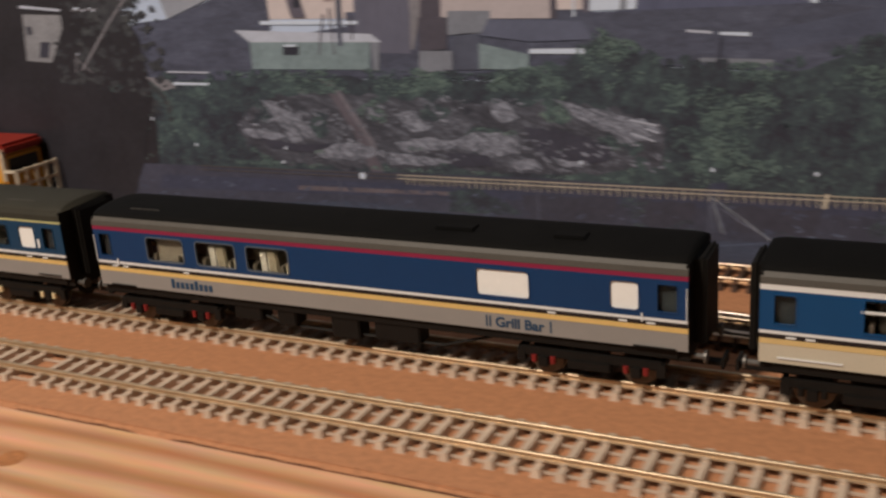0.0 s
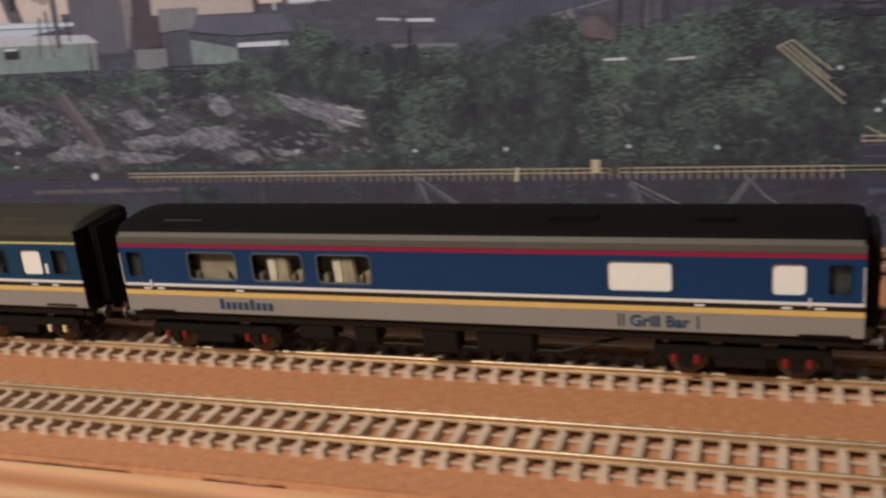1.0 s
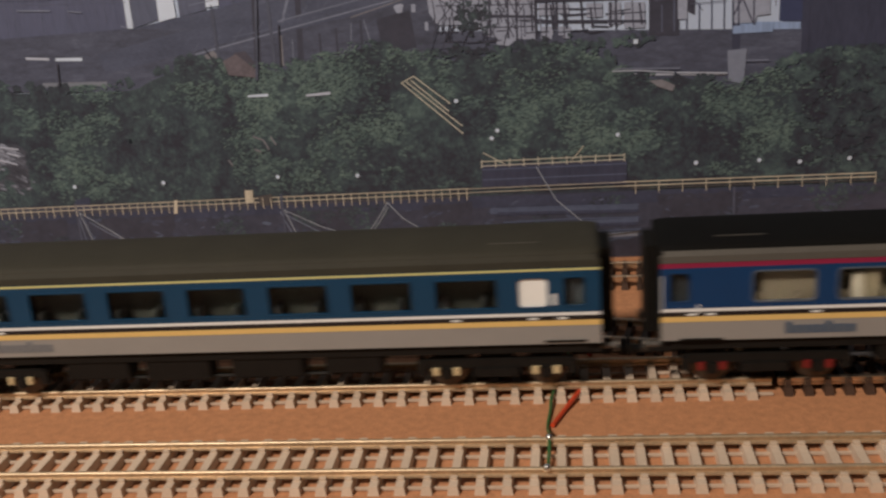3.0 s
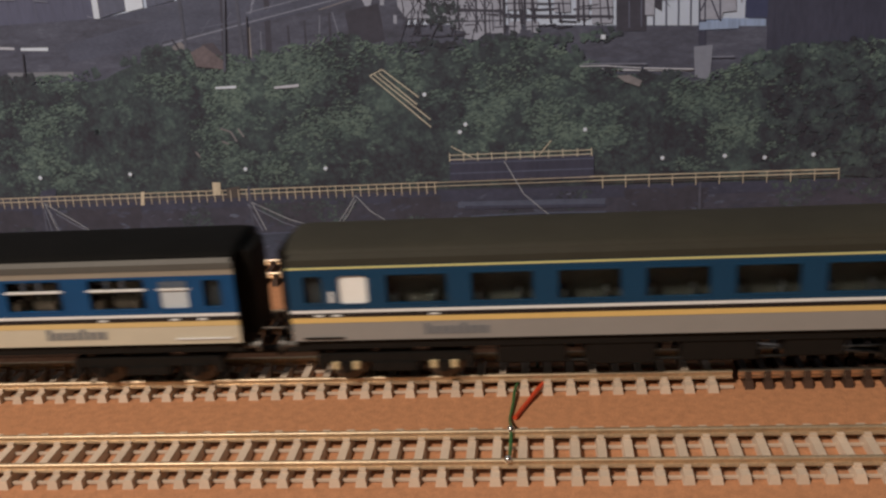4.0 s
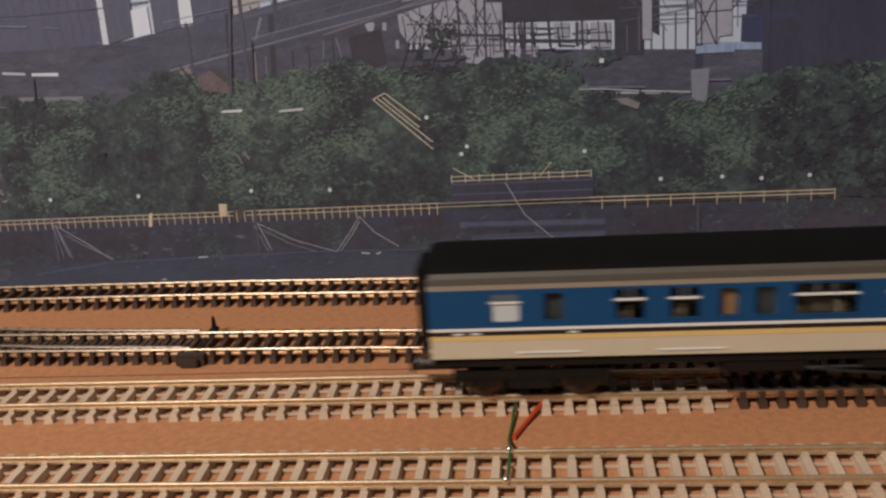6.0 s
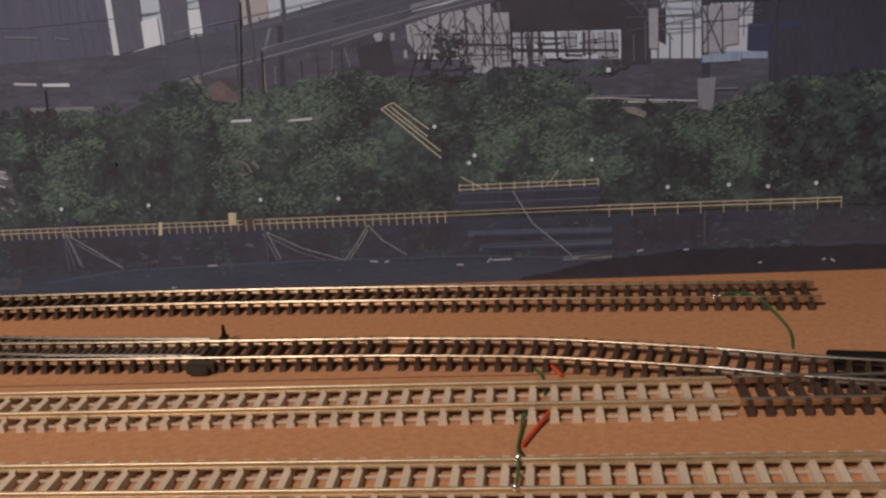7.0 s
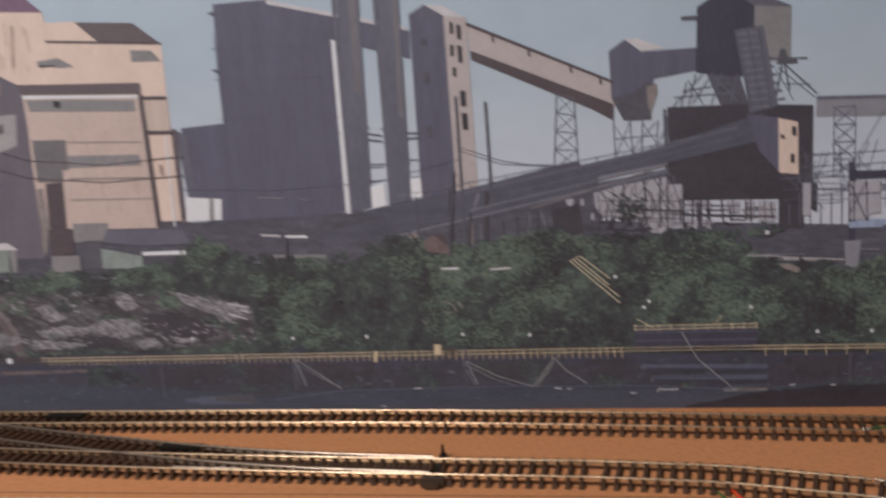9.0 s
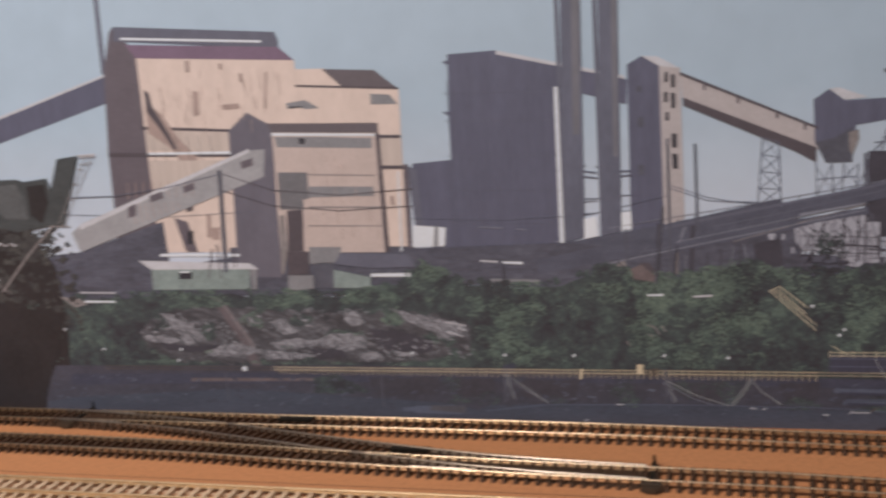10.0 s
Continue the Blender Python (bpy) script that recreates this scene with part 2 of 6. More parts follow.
LEAF_TONES = ((54, 51, 57), (62, 65, 68), (75, 84, 81), (90, 101, 93), (110, 121, 108))
LEAF = dict(scales=(38, 150, 520), weights=(0.42, 0.40, 0.36), edges=(0.41, 0.78))
bush_ground = mottled_ink("print_bush_ground", LEAF_TONES, **LEAF, lift=-0.08)
leaf_print = mottled_ink("print_leaf", LEAF_TONES, **LEAF, island=0.14, lift=-0.02)
leaf_print_lit = mottled_ink("print_leaf_lit", LEAF_TONES, **LEAF, island=0.20, lift=0.03)
leaf_print_bright = mottled_ink("print_leaf_bright", LEAF_TONES, **LEAF, island=0.24, lift=0.10)
leaf_print_dark = mottled_ink("print_leaf_dark", LEAF_TONES, **LEAF, island=0.08, lift=-0.11)
ROCK_TONES = ((54, 51, 55), (68, 65, 69), (84, 81, 85), (112, 108, 112), (154, 149, 152))
rock_print = mottled_ink("print_rock", ROCK_TONES, (35, 150, 480), (0.35, 0.45, 0.32), (0.42, 0.78), -0.40, 3.2)
rock_slab = mottled_ink("print_rock_slab", ROCK_TONES, (60, 200, 560), (0.25, 0.5, 0.4), (0.335, 0.69), -0.45, 3.6, 0.06)
debris_print = mottled_ink("print_debris", ((58, 56, 64), (66, 64, 74), (76, 76, 88), (100, 102, 114)), (40, 150, 420), (0.4, 0.4, 0.26), (0.36, 0.76), 0.0, 2.0, 0.15)
yard_print = mottled_ink("print_yard", ((68, 66, 74), (79, 77, 87), (90, 88, 99), (110, 108, 118)), (35, 150, 500), (0.4, 0.4, 0.26), (0.38, 0.74), 0.0, 3.0)
mill_dark = ink("print_mill_dark", (66, 64, 77), 0.2, 40, 300, (2, 1, 0.5))
dark_leaf = mottled_ink("print_dark_leaf", LEAF_TONES, **LEAF, lift=-0.16)
hollow = ink("print_hollow", (66, 62, 69), 0.2, 60, 300)
hollow_deep = ink("print_deep_hollow", (54, 51, 58), 0.2, 60, 300)
tan_stain = ink("print_tan_stain", (160, 137, 129), 0.22, 120, 500, (2, 1, 0.5))
gable_grey = ink("print_gable", (101, 95, 104), 0.12, 50, 300, (2, 1, 0.5))
door_grey = ink("print_door", (108, 104, 107), 0.15)
left_tree = mottled_ink("print_left_tree", ((52, 47, 50), (62, 59, 60), (84, 82, 78)), (60, 220, 600), (0.4, 0.4, 0.26), (0.36, 0.74), 0, 1, 0.1)
trestle_sky = ink("print_trestle_sky", (158, 154, 161), 0.12, 120, 500)
gap_white = ink("print_gap_white", (214, 212, 214), 0.04)
red_hut = ink("print_red_hut", (106, 92, 92), 0.2, 150, 600)
tan_block = ink("print_tan_block", (86, 82, 87), 0.15)
crane_dark = ink("print_crane_dark", (68, 69, 70), 0.3, 120, 500)
rope_pale = ink("print_rope", (164, 160, 157), 0.15)

# ---- building helpers ----
def box(bm, x0, x1, y0, y1, z0, z1, bevel=0.0):
    vs = [bm.verts.new(p) for p in ((x0, y0, z0), (x1, y0, z0), (x1, y1, z0), (x0, y1, z0), (x0, y0, z1), (x1, y0, z1), (x1, y1, z1), (x0, y1, z1))]
    fs = [bm.faces.new([vs[i] for i in f]) for f in ((3, 2, 1, 0), (4, 5, 6, 7), (0, 1, 5, 4), (1, 2, 6, 5), (2, 3, 7, 6), (3, 0, 4, 7))]
    if bevel:
        edges = list({e for f in fs for e in f.edges})
        bmesh.ops.bevel(bm, geom=edges, offset=bevel, segments=2, affect="EDGES")


def tube(bm, a, b, r, n=8, r2=None):
    """A rod from a to b."""
    a, b = Vector(a), Vector(b)
    q = (b - a).to_track_quat("Z", "Y")
    rings = [[bm.verts.new(p + q @ Vector((rr * math.cos(k * math.tau / n), rr * math.sin(k * math.tau / n), 0))) for k in range(n)] for p, rr in ((a, r), (b, r2 or r))]
    for k in range(n):
        bm.faces.new((rings[0][k], rings[0][(k + 1) % n], rings[1][(k + 1) % n], rings[1][k]))
    bm.faces.new(rings[0][::-1])
    bm.faces.new(rings[1])


def sweep(bm, profile, path, closed=True):
    """Carries a profile in (across, up) along level points."""
    rings = []
    for i, p in enumerate(path):
        d = (Vector(path[min(i + 1, len(path) - 1)]) - Vector(path[max(i - 1, 0)])).normalized()
        side = Vector((-d.y, d.x, 0))
        rings.append([bm.verts.new(Vector(p) + side * u + Vector((0, 0, w))) for u, w in profile])
    m = len(profile)
    for a, b in zip(rings, rings[1:]):
        for k in range(m if closed else m - 1):
            bm.faces.new((a[k], b[k], b[(k + 1) % m], a[(k + 1) % m]))
    if closed:
        bm.faces.new(rings[0])
        bm.faces.new(rings[-1][::-1])


def as_mesh(name, bm, material, smooth=False):
    bmesh.ops.recalc_face_normals(bm, faces=bm.faces)
    me = bpy.data.meshes.new(name)
    bm.to_mesh(me)
    bm.free()
    me.materials.append(material)
    if smooth:
        me.shade_smooth()
    return me


def part(name, bm, material, parent=None, label="", smooth=False):
    ob = new(name, as_mesh(name, bm, material, smooth))
    if parent is not None:
        ob.parent = parent
    return tagged(ob, label)


def piece(name, me, parent, x=0, y=0, z=0, turn=0):
    ob = new(name, me)
    ob.parent = parent
    ob.matrix_basis = pose(x, y, z, 0, 0, turn)
    return ob


def thing(name, label, category, x=0, y=0, z=0, turn=0, group="", kind=""):
    ob = new(name)
    ob.empty_display_size = 0.01
    ob.matrix_basis = pose(x, y, z, 0, 0, turn)
    return tagged(ob, label, category, group, kind)


def solid(name, material, *boxes, bevel=0.0):
    bm = bmesh.new()
    for b in boxes:
        box(bm, *b, bevel=bevel)
    return bm


# ---- the room ----
for name, b, mat in (
    ("floor", (-3, 3, -3, 1.2, -0.95, -0.90), carpet),
    ("wall_north", (-3, 3, 1.2, 1.3, -0.90, 1.70), wall_paint),
    ("wall_south", (-3, 3, -3.1, -3, -0.90, 1.70), wall_paint),
    ("wall_west", (-3.1, -3, -3.1, 1.3, -0.90, 1.70), wall_paint),
    ("wall_east", (3, 3.1, -3.1, 1.3, -0.90, 1.70), wall_paint),
    ("ceiling", (-3.1, 3.1, -3.1, 1.3, 1.70, 1.80), wall_paint),
):
    bm = bmesh.new()
    box(bm, *b)
    tagged(part(name, bm, mat), "plain painted room " + name.split("_")[0], name.split("_")[0], kind="structure")
lamp = thing("ceiling_lamp", "round opal lamp glowing under a plain ceiling", "lamp", LAMP[0], LAMP[1], LAMP[2] + 0.01)
bm = bmesh.new()
tube(bm, (0, 0, 0.02), (0, 0, 0.05), 0.13, 24)
part("shade", bm, lamp_glow, lamp)
bm = bmesh.new()
tube(bm, (0, 0, 0.05), (0, 0, 0.29), 0.05, 16)
part("mount", bm, wall_paint, lamp)

# ---- baseboard ----
BOARD_X0, BOARD_X1, BACK = -1.30, 2.05, 0.1370
base = thing("baseboard", "orange-brown fibreboard railway baseboard on a pine frame", "table", 0, 0, 0, kind="structure")
bm = bmesh.new()
box(bm, BOARD_X0, BOARD_X1, -0.0868, 0.175, -0.012, 0.0)
part("fibreboard_top", bm, fibreboard, base)
bm = bmesh.new()
# worn front lip of the top sheet
rng = random.Random(3)
path = []
for i in range(220):
    x = BOARD_X0 + (BOARD_X1 - BOARD_X0) * i / 219
    path.append((x, -0.0873 + 0.0012 * noise.noise(Vector((x * 22, 0, 0))) + 0.0006 * noise.noise(Vector((x * 90, 4, 0))), 0))
sweep(bm, ((0.002, -0.0005), (0.0, -0.0004), (-0.0016, -0.0022), (-0.0018, -0.0060), (0.002, -0.0060)), path)
part("frayed_edge", bm, fibreboard, base, "frayed front edge of the fibreboard")
bm = bmesh.new()
box(bm, BOARD_X0, BOARD_X1, -0.165, -0.0886, -0.045, -0.0012, bevel=0.0012)
part("front_plank", bm, pine_wood, base, "pale knotty pine front plank")
bm = bmesh.new()
box(bm, BOARD_X0 + 0.02, BOARD_X1 - 0.02, -0.08, 0.17, -0.90, -0.013)
part("plinth", bm, card, base)
for x, y, r in ((-0.2765, -0.1190, 0.0055), (0.21, -0.13, 0.005)):
    bm = bmesh.new()
    for k, s in ((0, 1.0), (1, 0.6)):
        tube(bm, (x, y, -0.0014), (x, y, -0.0011 + 0.0001 * k), r * s, 18)
    part("knot", bm, surface("knot_wood", (0.40, 0.16, 0.055), 0.6, spread=0.4, scale=500, stretch=(0.4, 1, 1)), base, "dark knot in the pine")

# sheet joint: its dust and its shadow share one dark strip
bm = bmesh.new()
sweep(bm, ((-0.0003, -0.0002), (0.0003, -0.0002), (0.0003, 0.00012), (-0.0003, 0.00012)), [(BOARD_X0 + 0.05 * k, 0.0258 + 0.0004 * noise.noise(Vector((k * 0.7, 2, 0))), 0) for k in range(66)])
part("sheet_joint", bm, surface("joint_shadow_dust", (0.10, 0.05, 0.03), 0.9, spread=0.3), base, "dusty, shadowed joint between two fibreboard sheets")
# shade in the gap behind the plank, laid in as broken dark strips
gap_shade = surface("gap_shade", (0.17, 0.075, 0.04), 0.9, spread=0.3)
for k in range(46):
    x0 = BOARD_X0 + 0.07 * k + rng.uniform(0, 0.03)
    run = [(x0 + 0.004 * i, -0.0892 + 0.0014 * noise.noise(Vector(((x0 + 0.004 * i) * 120, 8, 0))), 0) for i in range(rng.choice((5, 8, 12, 16)))]
    bm = bmesh.new()
    sweep(bm, ((-0.00022, -0.0013), (0.00022, -0.0013), (0.00016, -0.0008), (-0.00012, -0.0008)), run)
    part("gap_dirt", bm, gap_shade, base)
# ---- track ----
RAIL = ((-0.0013, 0.0), (0.0013, 0.0), (0.0013, 0.0004), (0.0004, 0.0008), (0.0004, 0.0016), (0.00078, 0.0019), (0.00078, 0.0021), (0.00073, 0.00235), (0.00058, 0.0025), (0.0003, 0.00259), (0.0, 0.0026), (-0.0003, 0.00259), (-0.00058, 0.0025), (-0.00073, 0.00235), (-0.00078, 0.0021), (-0.00078, 0.0019), (-0.0004, 0.0016), (-0.0004, 0.0008), (-0.0013, 0.0004))
RAIL_Z = 0.0029


def sleeper_mesh(name, length, width, height, material, chair=0.0009, reach=0.0019):
    """A sleeper with sloping flanks and four rail chairs."""
    bm = bmesh.new()
    a, b, t = length / 2, width / 2, width / 2 * 0.72
    lo = [bm.verts.new((sx * b, sy * a, 0)) for sx, sy in ((-1, -1), (1, -1), (1, 1), (-1, 1))]
    hi = [bm.verts.new((sx * t, sy * (a - 0.0006), height)) for sx, sy in ((-1, -1), (1, -1), (1, 1), (-1, 1))]
    bm.faces.new(hi)
    for k in range(4):
        bm.faces.new((lo[k], lo[(k + 1) % 4], hi[(k + 1) % 4], hi[k]))
    for s in (-1, 1):
        for d in (-1, 1):
            y = s * 0.009 + d * reach
            box(bm, -t * 0.8, t * 0.8, y - 0.0007, y + 0.0007, height - 0.0001, height + chair)
    return as_mesh(name, bm, material)


concrete_me = sleeper_mesh("sleeper", 0.0312, 0.0036, 0.0029, concrete)
dark_me = sleeper_mesh("sleeper", 0.0268, 0.0031, 0.0029, dark_sleeper, 0.0023, 0.0015)


def curve_points(*way):
    """A smooth level line through the given plan points."""
    pts = [Vector((*p, 0)) for p in way]
    out = []
    for i in range(len(pts) - 1):
        p0, p1, p2, p3 = pts[max(i - 1, 0)], pts[i], pts[i + 1], pts[min(i + 2, len(pts) - 1)]
        n = max(2, int((p2 - p1).length / 0.012))
        for k in range(n):
            t = k / n
            out.append(0.5 * ((2 * p1) + (p2 - p0) * t + (2 * p0 - 5 * p1 + 4 * p2 - p3) * t * t + (3 * p1 - p0 - 3 * p2 + p3) * t ** 3))
    return out + [pts[-1]]


def offset_line(line, d):
    out = []
    for i, p in enumerate(line):
        v = (line[min(i + 1, len(line) - 1)] - line[max(i - 1, 0)]).normalized()
        out.append(p + Vector((-v.y, v.x, 0)) * d)
    return out


def along(line, step, start=0.0):
    """Points and headings at even steps along a line."""
    left = start
    for a, b in zip(line, line[1:]):
        d = (b - a).length
        while left <= d:
            p = a + (b - a) * (left / d)
            yield p, math.degrees(math.atan2(b.y - a.y, b.x - a.x))
            left += step
        left -= d


def rail_line(parent, line, name="rail", metal=None):
    bm = bmesh.new()
    sweep(bm, RAIL, [p + Vector((0, 0, RAIL_Z)) for p in line])
    ob = part(name, bm, metal or nickel, parent, smooth=True)
    ob.data.set_sharp_from_angle(angle=radians(50))
    return ob


def track(label, way, me, step, near, gaps=(), group="tracks on the baseboard", webs=None, metal=None):
    """Flexible track: two rails, sleepers near the camera as single pieces, the far rest joined."""
    ob = thing("railway_track", label, "railway track", group=group)
    line = curve_points(*way)
    for s in (-0.009, 0.009):
        rail_line(ob, offset_line(line, s), metal=metal)
    rest = bmesh.new()
    for p, turn in along(line, step, step / 2):
        if any(a < p.x < b for a, b in gaps):
            continue
        if near[0] < p.x < near[1]:
            piece("sleeper", me, ob, p.x, p.y, 0, turn)
        else:
            n0 = len(rest.verts)
            rest.from_mesh(me)
            rest.verts.ensure_lookup_table()
            bmesh.ops.transform(rest, matrix=pose(p.x, p.y, 0, 0, 0, turn), verts=rest.verts[n0:])
    if rest.verts:
        o = part("far_sleepers", rest, me.materials[0], ob)
        tagged(o, kind="stuff")
    else:
        rest.free()
    if webs:
        for s in (-0.0125, -0.0055, 0.0055, 0.0125):
            bm = bmesh.new()
            sweep(bm, ((-0.0005, 0.0004), (0.0005, 0.0004), (0.0005, 0.0012), (-0.0005, 0.0012)), offset_line(line, s))
            part("sleeper_webbing", bm, webs, ob)
    return ob


FRONT_Y = -0.0580
track("grey concrete-sleepered model track along the board's front", ((BOARD_X0, FRONT_Y), (BOARD_X1, FRONT_Y)), concrete_me, 0.00805, (-0.62, 0.50), ((0.146, 0.152), (-0.326, -0.318)), webs=concrete, metal=dull_rail)
track("grey concrete-sleepered model track that carries the train", ((BOARD_X0, 0), (0.2245, 0)), concrete_me, 0.00805, (-0.60, 0.2245), webs=concrete, metal=dull_rail)
track("dark-sleepered model track beyond the grey running line", ((0.2265, 0), (BOARD_X1, 0)), dark_me, 0.0066, (0.2265, 0.5))
track("dark-sleepered siding beside the printed backdrop", ((-0.60, 0.117), (-0.25, 0.116), (-0.05, 0.1150), (0.08, 0.1105), (0.2785, 0.0985)), dark_me, 0.0066, (-0.55, 0.2785))
track("dark-sleepered loop track that bends to the running line", ((-0.60, 0.070), (-0.45, 0.0685), (-0.30, 0.0645), (-0.18, 0.0568), (-0.05, 0.0505), (0.0900, 0.0462)), dark_me, 0.0066, (-0.55, 0.09), ((0.0893, 0.1),))
track("dark-sleepered curved link to the running line", ((0.0902, 0.0462), (0.130, 0.0432), (0.165, 0.0395), (0.2222, 0.0273)), dark_me, 0.0066, (0.09, 0.23), ((0.0902, 0.0992), (0.2190, 0.2230)))


def turnout(label, way, step, sleepers=True, blade=None, frog=None, check=()):
    """The diverging road of a set of points, with its blades, frog and check rails."""
    ob = thing("turnout", label, "turnout", group="turnouts on the baseboard")
    line = curve_points(*way)
    for s in (-0.009, 0.009):
        rail_line(ob, offset_line(line, s), "closure_rail", polished)
    if sleepers:
        for p, turn in along(line, step, step / 2):
            piece("timber", dark_me, ob, p.x, p.y, -0.0002, turn)
    for way2 in check:
        bm = bmesh.new()
        sweep(bm, RAIL, [p + Vector((0, 0, RAIL_Z - 0.0001)) for p in curve_points(*way2)])
        part("check_rail", bm, polished, ob, smooth=True).data.set_sharp_from_angle(angle=radians(50))
    if frog:
        bm = bmesh.new()
        box(bm, frog[0] - 0.013, frog[0] + 0.013, frog[1] - 0.0030, frog[1] + 0.0030, 0.0026, 0.0049, bevel=0.0006)
        part("frog", bm, chassis, ob, "black plastic frog")
    if blade:
        x, y = blade
        bm = bmesh.new()
        box(bm, x - 0.0018, x + 0.0018, y - 0.016, y + 0.021, 0.0016, 0.0034, bevel=0.0003)
        part("tie_bar", bm, chassis, ob)
        bm = bmesh.new()
        tube(bm, (x, y + 0.0195, 0.003), (x, y + 0.0195, 0.0085), 0.0013, 10, 0.0006)
        part("throw_peg", bm, chassis, ob)
        bm = bmesh.new()
        box(bm, x - 0.0062, x + 0.0062, y - 0.0148, y - 0.0106, 0.0003, 0.0050, bevel=0.0003)
        box(bm, x - 0.0040, x + 0.0040, y - 0.0170, y - 0.0150, 0.0003, 0.0040, bevel=0.0005)
        part("spring_box", bm, box_brown, ob, "black spring housing of the points")
    return ob


turnout("crossover points with shiny blades on dark sleepers", ((0.010, 0.0510), (-0.09, 0.0595), (-0.20, 0.080), (-0.31, 0.1040), (-0.40, 0.1152)), 0.0066,
        blade=(0.0145, 0.0478), frog=(-0.137, 0.0750), check=(((-0.090, 0.0452), (-0.13, 0.0470)), ((-0.010, 0.0592), (0.020, 0.0572)), ((-0.060, 0.0465), (0.012, 0.0415))))
turnout("far points leading to the siding on dark sleepers", ((-0.43, 0.1170), (-0.40, 0.1155), (-0.36, 0.1130)), 0.0066, blade=(-0.404, 0.1165), frog=(-0.2345, 0.1215))
turnout("points joining the curved link to the running line", ((0.2225, 0.0272), (0.255, 0.0180), (0.30, 0.0085), (0.36, 0.0015), (0.42, 0.0)), 0.0066, frog=(0.268, 0.0095), check=(((0.238, 0.0128), (0.258, 0.0075)),))
cover = thing("point_motor_cover", "low black plastic cover lying beside the points", "cover", 0.293, 0.024, 0, -8)
part("lid", solid("lid", chassis, (-0.028, 0.028, -0.0055, 0.0055, 0.0030, 0.0046), bevel=0.0006), chassis, cover)
part("foot", solid("foot", chassis, (-0.026, 0.026, -0.0045, 0.0045, 0.0, 0.0031)), chassis, cover)


# ---- wires ----
def wire(name, label, way, material, r=0.0007, tip=None):
    ob = thing(name, label, "wire")
    cu = [Vector(p) for p in way]
    pts = []
    for i in range(len(cu) - 1):
        p0, p1, p2, p3 = cu[max(i - 1, 0)], cu[i], cu[i + 1], cu[min(i + 2, len(cu) - 1)]
        for k in range(6):
            t = k / 6
            pts.append(0.5 * ((2 * p1) + (p2 - p0) * t + (2 * p0 - 5 * p1 + 4 * p2 - p3) * t * t + (3 * p1 - p0 - 3 * p2 + p3) * t ** 3))
    pts.append(cu[-1])
    bm = bmesh.new()
    for a, b in zip(pts, pts[1:]):
        tube(bm, a, b, r, 7)
    part("insulation", bm, material, ob)
    for q in tip or ():
        bm = bmesh.new()
        bmesh.ops.create_icosphere(bm, subdivisions=2, radius=0.0013, matrix=Matrix.Translation(q))
        part("solder_blob", bm, solder, ob, "shiny solder blob", smooth=True)
    return ob


wire("feed_wire", "thin green feed wire soldered to the front rails", ((0.1512, -0.004, 0.0010), (0.1497, -0.0147, 0.0022), (0.1492, -0.0228, 0.0010), (0.1484, -0.0344, 0.0010), (0.1493, -0.0475, 0.0052), (0.1490, -0.0580, 0.0022), (0.1488, -0.0675, 0.0052)), wire_green, 0.0006, ((0.1492, -0.0492, 0.0056), (0.1488, -0.0675, 0.0056)))
wire("feed_wire", "thin red feed wire beside a green one", ((0.162, -0.004, 0.0010), (0.1588, -0.0117, 0.0022), (0.1537, -0.0231, 0.0010), (0.1500, -0.0330, 0.0010)), wire_red, 0.0008)
wire("feed_wire", "short green wire end under the link track", ((0.150, 0.0345, 0.0010), (0.1535, 0.0285, 0.0012), (0.1565, 0.0215, 0.0008), (0.1575, 0.0047, 0.0015)), wire_green, 0.0006)
wire("feed_wire", "short red wire end under the link track", ((0.1590, 0.0335, 0.0010), (0.1608, 0.0290, 0.0014), (0.1640, 0.0225, 0.0008)), wire_red, 0.0008)
wire("feed_wire", "green wire curling from the siding to a hole", ((0.2365, 0.0925, 0.0060), (0.2445, 0.0945, 0.0058), (0.2520, 0.0905, 0.0042), (0.2572, 0.0770, 0.0012), (0.2585, 0.0600, 0.0010), (0.2562, 0.0440, 0.0002)), wire_green, 0.0006, ((0.2350, 0.0920, 0.0056), (0.2325, 0.0921, 0.0055)))


# ---- the printed backdrop ----
poster = thing("backdrop_poster", "large printed photograph of an old steelworks above overgrown banks", "poster", kind="structure")
part("backing_board", solid("b", card, (-1.25, 1.55, BACK + 0.0004, BACK + 0.009, 0.0, 0.46)), card, poster)


LAID = {}
# the print's scale and its shift along and up, in millimetres
SIZE, SHIFT, RISE = 0.980, 3.0, 3.5


def flat_mesh(name, mat, polys, layer, depth=0.0, step=0.0):
    """Flat printed shapes in poster millimetres (along, up)."""
    me = bpy.data.meshes.new(name)
    LAID[layer] = LAID.get(layer, 0) + 1
    front = BACK - 0.0001 * layer - 0.0000007 * LAID[layer]
    verts, faces = [], []
    lift = random.Random(len(polys))
    for k, poly in enumerate(polys):
        y = front - lift.uniform(0, depth) - step * k
        faces.append(list(range(len(verts), len(verts) + len(poly))))
        verts += [((u * SIZE + SHIFT) / 1000, y, (w * SIZE + RISE) / 1000) for u, w in poly]
    me.from_pydata(verts, [], faces)
    me.materials.append(mat)
    return me


def printed(layer, name, mat, *pts):
    ob = new(name, flat_mesh(name, mat, [pts], layer))
    ob.parent = poster
    return ob


